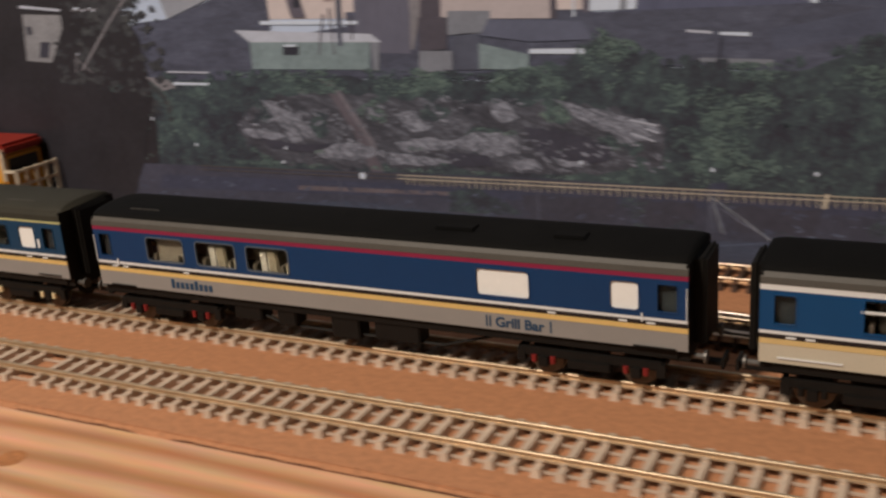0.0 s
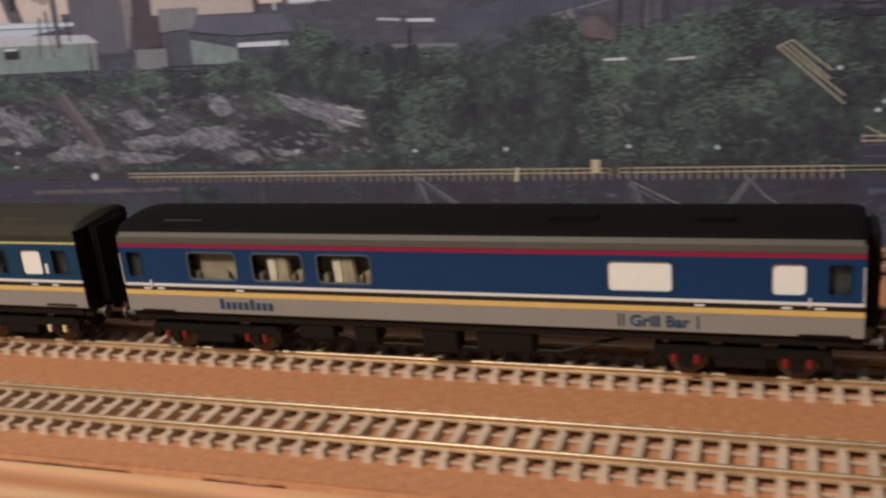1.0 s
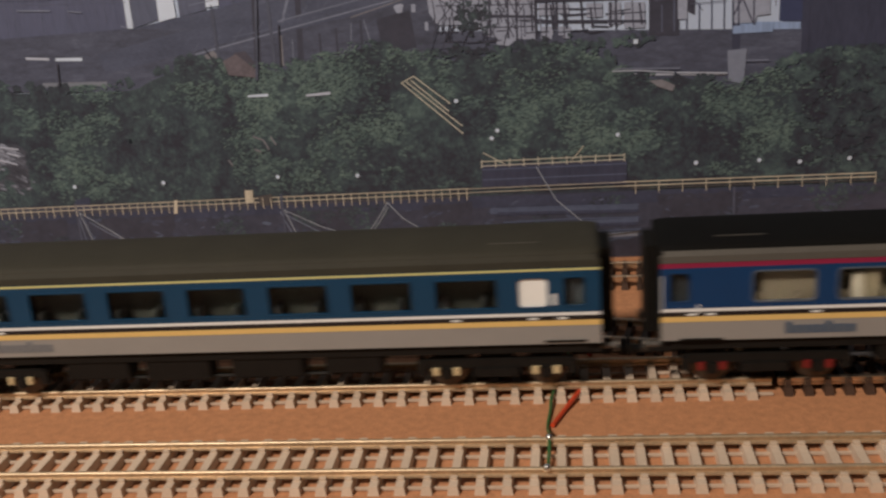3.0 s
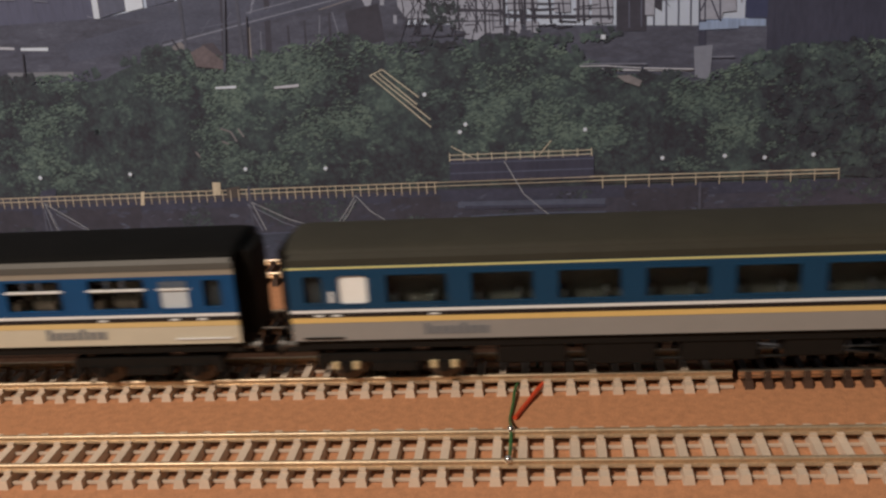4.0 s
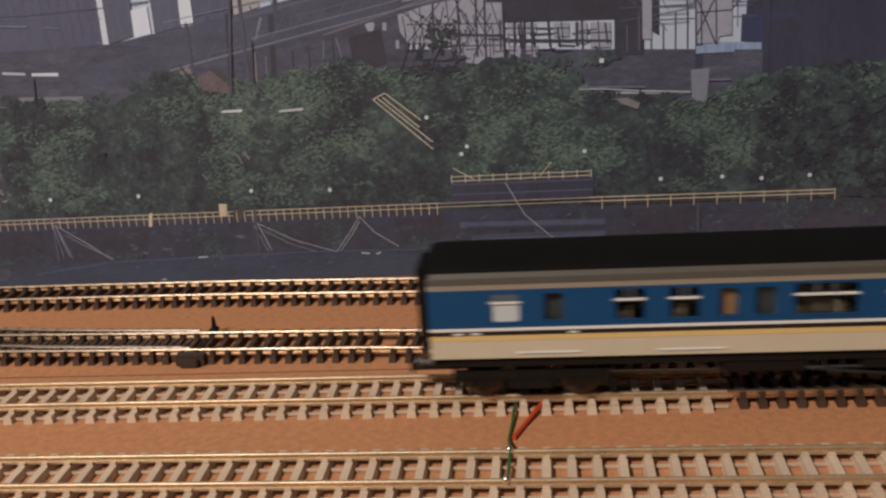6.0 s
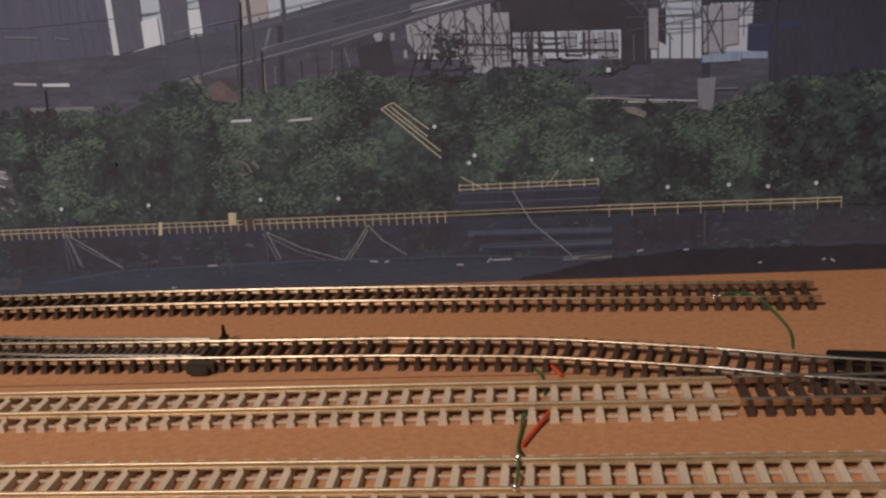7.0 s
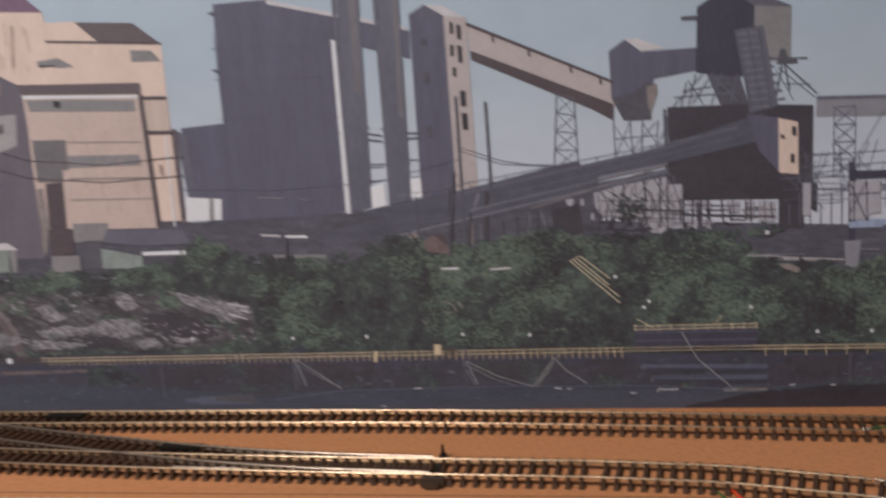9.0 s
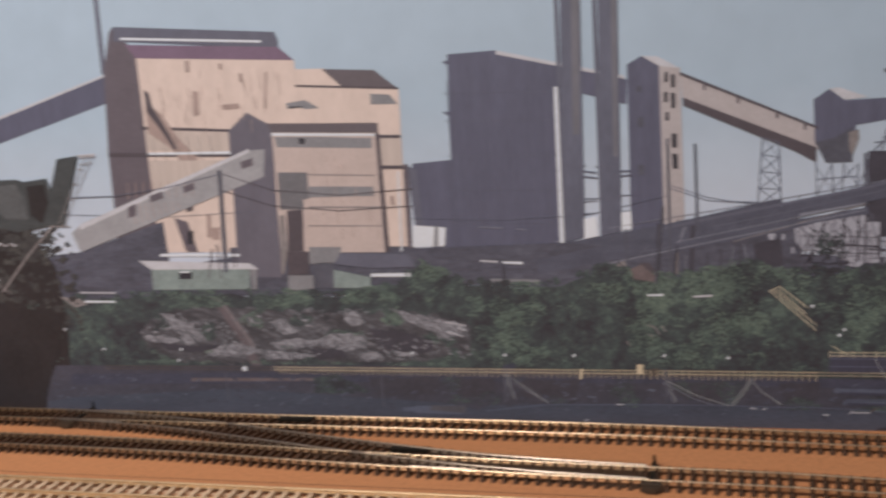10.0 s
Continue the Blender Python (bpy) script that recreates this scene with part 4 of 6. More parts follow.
printed(4, "printed_head_tower_side", grey_panel, (185, 224.3), (203.8, 222.4), (203.4, 194.5), (191.5, 194.8), (184.8, 193.1))
printed(5, "printed_head_cab", print_dark, (196.8, 194.7), (198.2, 200.5), (200.5, 201.1), (202.4, 195.1), (207, 194.3), (207, 192.7), (196.1, 192.7))
printed(4, "printed_bracket", print_dark, (147, 221.2), (155.5, 221.2), (155.4, 218.9), (146.9, 219.2))
printed(2, "printed_underframe", print_dark, (159.1, 191.4), (177.1, 188.4), (181.8, 171.9), (166.9, 172.4))
printed(3, "printed_bunker", bunker_dark, (138.6, 173), (179.4, 172.3), (215.3, 169.8), (215.2, 122.6), (209.5, 118.7), (144.1, 120.6), (138, 131.7))
printed(5, "printed_inclined_lattice", slate, (174.8, 212), (189.6, 213.8), (197, 170.4), (182.3, 167.2))
printed(6, "printed_lattice_inner", chimney_grey, (176.7, 210.3), (181.7, 211.1), (184, 198), (186, 170.7), (184, 169.5))
printed(4, "printed_pipe_shadow", tan_stain, (-339.4, 225.2), (-335.2, 225.7), (-327.4, 219.9), (-316.8, 203.2), (-302.6, 186.8), (-312.6, 179.2), (-322.8, 195.1), (-339.2, 206.5))
printed(5, "printed_pipe", umber, (-338.6, 237.2), (-335.1, 234.9), (-333.8, 225.6), (-323, 205.6), (-318.6, 194.8), (-321, 194.2), (-326.4, 204.1), (-338.4, 221.9))
printed(4, "printed_stain", tan_stain, (-301.1, 234.4), (-296.8, 233.3), (-297.5, 217.5), (-302.1, 216.6))
printed(4, "printed_stain", tan_stain, (-304, 255.2), (-300.9, 254.9), (-301.6, 247.1), (-303.9, 247.3))
printed(4, "printed_stain", tan_stain, (-279, 251.6), (-276.4, 251.4), (-276.7, 247.5), (-278.9, 247.7))
printed(4, "printed_stain", tan_stain, (-264.9, 244.2), (-261.9, 244), (-262.5, 237.9), (-264.6, 238))
printed(4, "printed_stain", tan_stain, (-280.4, 223.5), (-266.9, 223.8), (-266.3, 220.2), (-279.5, 219.9))
printed(4, "printed_stain", tan_stain, (-245.2, 243.9), (-243.5, 243.8), (-246.7, 219), (-248.4, 219.1))
printed(4, "printed_stain", tan_stain, (-301.3, 146.4), (-298.1, 146.4), (-299.1, 130.1), (-302.7, 130.2))
printed(4, "printed_window", umber, (-316.6, 152.6), (-310.9, 154.1), (-311.4, 150), (-316.6, 149))
printed(4, "printed_window", tan_stain, (-298.2, 137.4), (-291.9, 137.3), (-293, 128.4), (-298.8, 128.5))
printed(4, "printed_window", tan_stain, (-163, 155.7), (-160.6, 155.7), (-160.3, 149.2), (-162.7, 149.3))
printed(5, "printed_lower_cladding", pale_cladding, (-341.5, 187.1), (-280.5, 184.9), (-281.8, 181), (-314.9, 167.2), (-340.5, 164.1))
printed(4, "printed_ledge", sky_glint, (-341.8, 192.8), (-277.2, 191.1), (-277.4, 189.1), (-341, 191.2))
printed(6, "printed_post", sky_glint, (-156.5, 172.5), (-155.4, 172.4), (-157.3, 117.4), (-158.5, 117.4))
printed(5, "printed_window", print_dark, (3.7, 219.5), (6.5, 219.4), (6.4, 215.9), (3.6, 216))
printed(5, "printed_window", print_dark, (3.6, 200.2), (7.1, 200.1), (6.8, 194.1), (3.6, 194.3))
printed(5, "printed_window", print_dark, (3, 170.3), (6.5, 170.1), (6.3, 163.8), (3.1, 163.9))
printed(10, "printed_left_roof", grey_panel, (-484.2, 158.5), (-456.1, 159.2), (-450.7, 145), (-486.3, 145.2))
printed(10, "printed_left_window", hollow, (-512, 109.3), (-503.5, 109), (-507.8, 99.1), (-515.4, 99.4))
printed(10, "printed_left_window", hollow, (-522, 119.1), (-517.6, 118.9), (-517.6, 113.7), (-522, 113.9))
printed(10, "printed_lamp", sky_glint, (-479.2, 129.8), (-474.2, 129.7), (-474.4, 127.9), (-479.5, 128))
printed(10, "printed_lamp", sky_glint, (-468, 129.5), (-463, 129.4), (-463.3, 127.7), (-468.3, 127.8))
printed(9, "printed_diagonal_beam", beam_brown, (-305.3, 85.6), (-298, 85.6), (-278.5, 51.5), (-270.5, 34.7), (-278.7, 34.6), (-287, 55.6))
printed(10, "printed_beam_light", beam_brown_lit, (-296.8, 80.6), (-294, 80.6), (-274.8, 52.4), (-273.7, 46.5), (-277, 49))
printed(6, "printed_yard_post", bunker_dark, (13.6, 132.3), (16.9, 132.1), (13.7, 90.5), (10.4, 90.7))
printed(6, "printed_yard_post", bunker_dark, (34.4, 130.6), (37.1, 130.4), (35.3, 98), (32.5, 98.2))
printed(6, "printed_yard_rail", edge_grey, (25.7, 116.9), (68.3, 124.9), (68.8, 123.8), (26.1, 115.3))
printed(6, "printed_yard_rail", edge_grey, (30.1, 129.6), (31.5, 129.5), (26.9, 117.9), (25.1, 115.9))
printed(6, "printed_yard_post", pale_stack, (24.8, 113.3), (26.1, 113.2), (25.4, 98.7), (24, 98.8))
printed(6, "printed_rubble", pale_stack, (-13.5, 105.9), (-8.5, 108.3), (-5.1, 104.2), (-7.7, 101.1), (-12.2, 102.5))
printed(6, "printed_rubble", umber, (1.5, 106.4), (7.3, 107), (12.6, 99.6), (8.3, 96.6), (2.9, 99.2))
printed(7, "printed_ramp_edge", edge_grey, (-17.4, 107.3), (24.7, 115.6), (137.4, 137.7), (137.4, 137.1), (24.7, 114.9), (-17.5, 106.3))
printed(7, "printed_ramp_edge", slate, (17.2, 129.8), (48.5, 135.9), (137.7, 151.8), (170, 160), (169.9, 158.4), (137.7, 150.1), (48.4, 134.2), (17.1, 128))
printed(8, "printed_hut_lamp", sky_glint, (-327.5, 105.8), (-319.5, 105.7), (-319.7, 104.5), (-327.7, 104.6))
printed(8, "printed_grey_box", grey_panel, (-225.3, 120.6), (-202.3, 121), (-201.5, 111.5), (-225.5, 109.5))
printed(8, "printed_brown_wall", umber, (-242.1, 118.9), (-225.5, 118.6), (-227.1, 102.3), (-243, 101.7))
printed(10, "printed_left_shed", grey_panel, (-480.1, 169.9), (-460.8, 171.7), (-458.2, 160.2), (-480.7, 159.2))
printed(8, "printed_wire", umber, (-285.8, 176), (-248.8, 163), (-199, 157.7), (-146.9, 160.5), (-146.9, 159.9), (-199.1, 157.2), (-248.8, 162.4), (-285.9, 175.4))
printed(8, "printed_wire", umber, (-287.1, 164.1), (-249.9, 152), (-200, 147), (-147.8, 148.8), (-147.8, 148.3), (-200, 146.4), (-249.9, 151.4), (-287.2, 163.5))
printed(8, "printed_wire", slate, (-413, 162.8), (-370.1, 162.8), (-328.7, 167.8), (-285.8, 176), (-285.9, 175.4), (-328.8, 167.1), (-370.2, 162.2), (-413.1, 162.1))
printed(7, "printed_ramp_line", edge_grey, (25, 120.1), (93.1, 133.1), (137.5, 142.1), (137.5, 141.6), (93, 132.6), (24.9, 119.6))
printed(7, "printed_ramp_line", slate, (48.2, 129.8), (93.2, 137.8), (173.2, 154.9), (173.2, 154.3), (93.2, 137.2), (48.2, 129.1))

# lattice towers, trestles and wires of the picture
def lattice(u0, w0, u1, w1, n):
    """Two legs with crossed bracing between two heights."""
    out = [((u0, w0), (u0, w1)), ((u1, w0), (u1, w1))]
    for k in range(n):
        a, b = w0 + (w1 - w0) * k / n, w0 + (w1 - w0) * (k + 1) / n
        out += [((u0, a), (u1, b)), ((u0, b), (u1, a)), ((u0, b), (u1, b))]
    return out


def leaning(a, b, c, d, n):
    """A tapering lattice tower between two legs, each from foot to head."""
    out = [(a, b), (c, d)]
    at = lambda p, q, f: (p[0] + (q[0] - p[0]) * f, p[1] + (q[1] - p[1]) * f)
    for k in range(n):
        f, g = k / n, (k + 1) / n
        out += [(at(a, b, f), at(c, d, g)), (at(c, d, f), at(a, b, g)), (at(a, b, g), at(c, d, g))]
    return out


strokes(3, "printed_lattice_tower", chimney_grey, 0.75, *leaning((75, 142), (78.3, 184), (88.7, 142), (87.8, 181), 3)[:2])
strokes(3, "printed_lattice_bracing", chimney_grey, 0.4, *leaning((75, 142), (78.3, 184), (88.7, 142), (87.8, 181), 4)[2:])
strokes(3, "printed_lattice_tower", chimney_grey, 0.7, ((109.6, 146), (109, 168)), ((119, 148), (118, 168)), ((124, 149), (125, 168)), ((132, 151), (133.4, 166)), ((139, 153), (138, 168)))
strokes(3, "printed_lattice_bracing", chimney_grey, 0.45, ((110, 148), (118, 166)), ((118, 150), (110, 164)), ((119, 151), (132, 165)), ((125, 165), (133, 152)), ((110, 157), (133, 158)), ((133, 152), (139, 166)))
strokes(3, "printed_upper_trestle", chimney_grey, 0.7, ((158, 190), (141.6, 173)), ((163, 190), (152, 174)), ((154, 190), (150, 173)), ((168, 190), (162, 173)), ((150, 187), (158, 173)), ((176, 189), (172, 173)), ((142, 178), (177, 179)), ((164, 188), (176, 174)), ((147, 181), (172, 184)), ((146, 173), (149, 186)))
strokes(3, "printed_stay", chimney_grey, 0.5, ((197, 191), (216, 174)), ((196, 190), (205, 173)), ((200, 182), (214, 181)), ((194, 188), (194, 172)))
strokes(3, "printed_lattice_tower", chimney_grey, 0.5, *lattice(226, 130, 237, 168, 4))
strokes(5, "printed_mast", print_dark, 1.6, ((137.5, 104), (137, 172)), ((142, 104), (141, 135)))
strokes(5, "printed_lattice_bars", slate, 0.9, *(((174 + 1.55 * k + 0.5, 212 - 4.4 * k), (188 + 1.4 * k, 214 - 4.4 * k)) for k in range(1, 10)))
strokes(5, "printed_brace", print_dark, 0.8, ((199, 194), (217, 176)), ((199, 192), (196, 176)), ((192, 196), (212, 195)), ((200, 195), (203, 178)))
strokes(8, "printed_utility_pole", print_dark, 1.5, ((21.0, 85), (21.4, 186)), ((38.3, 126), (38.0, 182)), ((-6, 98), (-6.4, 128)))
strokes(5, "printed_wire", chimney_grey, 0.35, ((21, 157), (45, 148), (60, 145), (77, 144)), ((21, 155), (45, 146), (77, 143)), ((-150, 140), (-90, 137), (-30, 139), (21, 150)), ((-420, 150), (-330, 146), (-260, 148)), ((200, 118), (260, 126)), ((205, 124), (260, 122)), ((198, 130), (245, 136)))
strokes(5, "printed_far_masts", chimney_grey, 0.6, *(((203 + 5.5 * k, 104), (203 + 5.5 * k, 116 + 5 * (k % 3))) for k in range(7)))
strokes(6, "printed_cladding_joints", pale_stack, 0.4, *(((-345 + 9 * k, 186), (-345.5 + 9 * k, 203)) for k in range(1, 7)))
strokes(5, "printed_chimney_band", slate, 0.6, ((-46, 172), (-30, 171)), ((-24, 170), (-8, 169.5)), ((-46, 150), (-8, 149)))
strokes(9, "printed_dark_frames", shade_wall, 0.9, ((-295, 100), (-296, 125)), ((-283, 108), (-283, 121)), ((-305, 100), (-300, 122)))

# yard, chimneys, crane and small things of the picture
printed(6, "printed_trestle_sky", trestle_sky, (96.5, 127.6), (110.2, 131.1), (125.9, 133.6), (137.7, 135.9), (138.8, 130.1), (145.6, 129.8), (145.6, 105.3), (134.4, 104.8), (123.5, 106.9), (116.5, 115), (112.6, 112.9), (100.6, 113.4), (97, 119.1))
printed(6, "printed_trestle_gap", trestle_sky, (147.8, 120.1), (155.2, 119.7), (155.1, 114.6), (147.7, 114.9))
printed(6, "printed_trestle_gap", trestle_sky, (156.4, 119.7), (161.3, 119.4), (161.2, 115), (156.3, 115.2))
printed(6, "printed_trestle_gap", trestle_sky, (169.2, 119.1), (176.5, 118.7), (176.4, 112.4), (169.1, 112.7))
printed(6, "printed_trestle_gap", trestle_sky, (179, 118.6), (184.7, 118.4), (184.6, 108.8), (178.8, 109.1))
printed(6, "printed_trestle_gap", trestle_sky, (186.2, 118.3), (195.5, 117.9), (195.4, 106.4), (186.1, 106.8))
printed(6, "printed_trestle_gap", trestle_sky, (139.5, 109.4), (146.3, 109.2), (146.2, 104.3), (139.4, 104.6))
printed(6, "printed_trestle_gap", trestle_sky, (148.2, 109.7), (153.7, 109.5), (153.6, 103), (148, 103.2))
printed(6, "printed_trestle_gap", trestle_sky, (156.2, 109.4), (161.7, 109.1), (161.6, 103.7), (156.1, 103.9))
printed(6, "printed_trestle_gap", trestle_sky, (210.1, 127.6), (214.3, 127.4), (214.3, 109.1), (210.1, 109.3))
printed(6, "printed_yard_light", trestle_sky, (80.6, 123.1), (83.3, 125), (85.4, 123.5), (84.3, 120), (81.8, 120.1))
printed(6, "printed_yard_light", trestle_sky, (89, 123.7), (90.9, 123.6), (90.7, 120), (88.8, 120.1))
printed(6, "printed_yard_light", trestle_sky, (94.7, 115.3), (96.2, 115.2), (96.1, 111.3), (94.5, 111.4))
printed(6, "printed_yard_light", trestle_sky, (128.2, 108.9), (136.4, 109.3), (136.6, 104.4), (133, 101.9), (127.4, 102.8))
strokes(6, "printed_trestle_leg", bunker_dark, 1, ((137.8, 138.4), (136.9, 94.5)), ((133.7, 136.1), (133.1, 105.2)), ((113.4, 132), (113, 112.5)), ((146.1, 127.2), (145.9, 104)), ((125, 134), (125, 106.8)))
strokes(6, "printed_trestle_brace", bunker_dark, 0.5, ((98.1, 128.8), (115.8, 113.1)), ((117.1, 131.8), (100, 113.4)), ((127.5, 133.8), (115.3, 115)), ((123.4, 133.4), (135.7, 105.7)), ((138.9, 131.4), (125, 106.8)), ((140.7, 130), (146.3, 109.8)), ((116.1, 121.5), (146, 120.1)), ((100.4, 122.2), (116.1, 121.5)), ((119.7, 132.9), (121.3, 107)), ((129.7, 134.4), (139.7, 117.8)), ((107, 130.3), (108.2, 112.7)), ((103.2, 129.2), (112.3, 121.7)), ((141, 120.4), (131.3, 105.9)))
strokes(6, "printed_trestle_bar", bunker_dark, 1.3, ((116, 117), (145.8, 114.3)), ((145.2, 112.4), (195.8, 109.3)))
strokes(6, "printed_trestle_bar", bunker_dark, 0.6, ((146.5, 117.9), (176.5, 116.2)), ((177.7, 113.6), (195.8, 113.4)), ((116.4, 111.1), (146.3, 110.1)), ((150.9, 120.6), (150.5, 103.1)), ((182.3, 119.1), (182.4, 106.3)), ((189.8, 118.8), (190.3, 106)), ((172.9, 119.5), (173.4, 111.9)), ((158.9, 120.2), (158.9, 103.5)))
strokes(6, "printed_pale_post", edge_grey, 0.5, ((141, 117.8), (141.6, 107.4)), ((147.7, 115.6), (148.4, 105.2)), ((154.8, 116.5), (156.2, 106.8)))
printed(6, "printed_gantry_glass", trestle_sky, (234.5, 127.3), (250.4, 127.2), (250.7, 109.1), (244.9, 108.7), (244.3, 105.6), (235, 106))
strokes(6, "printed_gantry_frame", mill_dark, 0.7, ((236.5, 132.2), (237.1, 100.9)), ((243.2, 127.5), (243.8, 103.1)), ((234.3, 119.9), (250.5, 120.3)), ((234.8, 126.1), (243.2, 105.7)), ((242.9, 126.3), (234.9, 109.8)))
printed(6, "printed_pale_railing", pale_fence, (234.4, 104.8), (251.9, 104.7), (252, 101.2), (234.4, 101.3))
strokes(6, "printed_far_wire", chimney_grey, 0.3, ((214.2, 143.2), (230, 143)), ((214.3, 132.1), (230.1, 130.6)), ((215.4, 127.6), (230.1, 126.3)), ((215.4, 120.1), (231.3, 120)), ((215.5, 115.7), (231.4, 116.2)), ((251, 164.8), (234.1, 133.5)))
printed(6, "printed_bright_gap", gap_white, (-32.7, 136.4), (-24.4, 138), (-24.2, 124.9), (-32.9, 123.2))
printed(6, "printed_bright_gap", gap_white, (-8.6, 140.2), (-2.5, 140.6), (-2.5, 128.9), (-8.9, 128.5))
strokes(6, "printed_pipe_bridge", chimney_grey, 1, ((-34.2, 168), (-23.5, 166.1)), ((-33.2, 164.3), (-23.5, 162.8)), ((-11.4, 166.7), (-2.4, 166.5)), ((-9.7, 163.4), (-1.6, 163.9)))
strokes(6, "printed_pipe_bridge", chimney_grey, 0.5, ((-33.3, 147.8), (-23.8, 148)), ((-33.4, 139.8), (-23.9, 140)), ((-10.1, 150.9), (-2, 151.1)), ((-10.3, 140.6), (-2.2, 140.9)), ((-51.7, 169.3), (-47.7, 168.5)))
printed(6, "printed_far_light", edge_grey, (-103.2, 133.2), (-86.3, 132.1), (-86.4, 131.4), (-103.3, 132.5))
strokes(6, "printed_far_light", edge_grey, 0.5, ((-77.6, 131), (-70.7, 130)), ((-52.3, 122.4), (-49, 121.2)))
strokes(6, "printed_ramp_rail", slate, 0.6, ((25.4, 117), (48.7, 120.6), (74.9, 125.3)), ((1.7, 113.9), (25.4, 117)))
strokes(6, "printed_ramp_rail", edge_grey, 0.4, ((35.4, 118.5), (68.4, 124.3), (100.7, 130), (137.1, 136.5)), ((-17.3, 129.9), (49.9, 139.9), (138.9, 153.5), (175.3, 159.6)))
strokes(6, "printed_ramp_stud", print_dark, 0.5, ((-17.5, 127.6), (-16, 120.8)), ((-6.5, 129.5), (-5, 122.7)), ((4.4, 131.3), (5.9, 124.6)), ((15.2, 133.2), (16.7, 126.5)), ((26, 135), (27.5, 128.3)), ((36.6, 136.8), (38.2, 130.2)), ((47.2, 138.6), (48.8, 132)), ((57.7, 140.4), (59.3, 133.8)), ((68.1, 142.2), (69.7, 135.6)), ((78.5, 144), (80, 137.4)), ((88.7, 145.7), (90.3, 139.2)), ((98.9, 147.5), (100.5, 141)), ((109, 149.2), (110.6, 142.7)), ((119, 150.9), (120.7, 144.5)), ((129, 152.6), (130.6, 146.2)), ((138.9, 154.3), (140.5, 147.9)), ((148.7, 156), (150.4, 149.6)))
strokes(14, "printed_white_ledge", pale_edge, 0.5, ((180.2, 87.6), (192.3, 87.2), (208.3, 85.5)), ((209.6, 85.4), (232.1, 83.9)))
strokes(14, "printed_white_ledge", edge_grey, 0.5, ((181.6, 88.6), (210.9, 87.3)), ((239.9, 89.1), (250.4, 88.8)))
printed(14, "printed_pale_rock", pale_stack, (197, 82.3), (202.9, 82.5), (208.7, 79.5), (207.6, 76.8), (200.7, 79.4))
printed(13, "printed_red_hut", red_hut, (-4.1, 103), (2.7, 106), (11.5, 98.2), (11, 94.2), (-2.1, 96.1))
strokes(13, "printed_bare_trunk", print_dark, 1.3, ((17.3, 143.5), (11.4, 92.8)))
strokes(13, "printed_bare_trunk", hollow, 0.7, ((-87.5, 106.6), (-88.4, 95.7)), ((25.2, 118.6), (23.7, 98.6)), ((-12.5, 109.7), (-7.3, 100.9)))
strokes(14, "printed_rock_glint", pale_stack, 0.8, ((5.6, 65.7), (10.7, 63.6), (13, 58.8)), ((14.4, 65.2), (16.8, 61)), ((-8.3, 54.5), (-6.3, 51.4)), ((5.7, 59.2), (8.8, 57.8)))
strokes(14, "printed_rock_glint", pale_edge, 0.8, ((-130.8, 67.6), (-116.4, 65.1)), ((-129.7, 60.9), (-118.5, 57.3)), ((-122.9, 63.6), (-116.5, 61.4)))
printed(13, "printed_rail_break", beam_blue, (-91.6, 37.6), (-83.4, 38.5), (-84.4, 31.1), (-92.7, 30.2))
printed(14, "printed_rail_machine", rail_dull, (4.7, 35.3), (11.4, 36.2), (11.4, 31.3), (4.4, 30.4))
printed(14, "printed_rail_bracket", rail_yellow, (-39.5, 35), (-37.7, 35.3), (-38.7, 28.2), (-40.6, 28))
printed(13, "printed_tan_block", tan_block, (-145.3, 7.2), (-120.1, 7.5), (-120.2, 2), (-146.1, 3.6))
strokes(13, "printed_pipe_light", pipe_blue, 0.7, ((-106, 4.1), (-64, 9.5), (-11.2, 10.7), (49.3, 11.4), (97.6, 10.7)), ((97.6, 11.3), (131.1, 10.3), (170.9, 7.8)), ((119.8, 23.7), (148.9, 23.6), (191.5, 23)), ((125.7, 16.5), (157.1, 17), (191.4, 16.5)), ((171, 10.2), (192.4, 10.5)))
strokes(13, "printed_pipe_shade", beam_blue, 1.6, ((123.1, 21.1), (191.5, 19.7)), ((126.7, 14.1), (190.8, 13.3)))
strokes(14, "printed_scrap", pale_edge, 0.7, ((68.7, 10), (72.8, 9.5)), ((76.3, 9.1), (78.7, 9.9)), ((203.3, 10.1), (206.3, 10.8)), ((225.7, 10.1), (228.5, 10.2)), ((128.6, 7), (130.8, 9.4)), ((131, 8.2), (140.8, 8.4)), ((292.2, 2.4), (293.8, 2.9)), ((296.3, 2.8), (298.2, 1.3)), ((-38.1, -1), (-35.6, -0.7)), ((-16.7, 10.6), (-11.8, 10.7)), ((262, 1.8), (263.6, 2.3)), ((113, 6.4), (116.5, 6.3)))
strokes(14, "printed_rope", edge_grey, 0.4, ((-86.3, 25.6), (-76.5, 18.9), (-62.1, 11.4)), ((-91.5, 28.3), (-89.1, 13)), ((-89.1, 27.5), (-84.2, 12.2)), ((14.5, 26.9), (20.6, 12.5)), ((15, 26.3), (31.9, 16.4), (45.7, 11.5)))
strokes(14, "printed_rust_scrap", rail_dull, 0.9, ((174.3, 7.7), (192.4, 9.3)), ((140.8, 9), (144.4, 11.3)))
printed(11, "printed_crane_jib", crane_dark, (-416.5, 191.4), (-398.9, 193.1), (-418.2, 142.3), (-431.2, 140.9), (-426.1, 167.3))
printed(11, "printed_crane_cab", crane_dark, (-476.2, 177.6), (-453.1, 177.6), (-447.5, 175.7), (-427.5, 177.5), (-424.2, 160.4), (-431, 141.7), (-459.6, 138.1), (-482.1, 143))
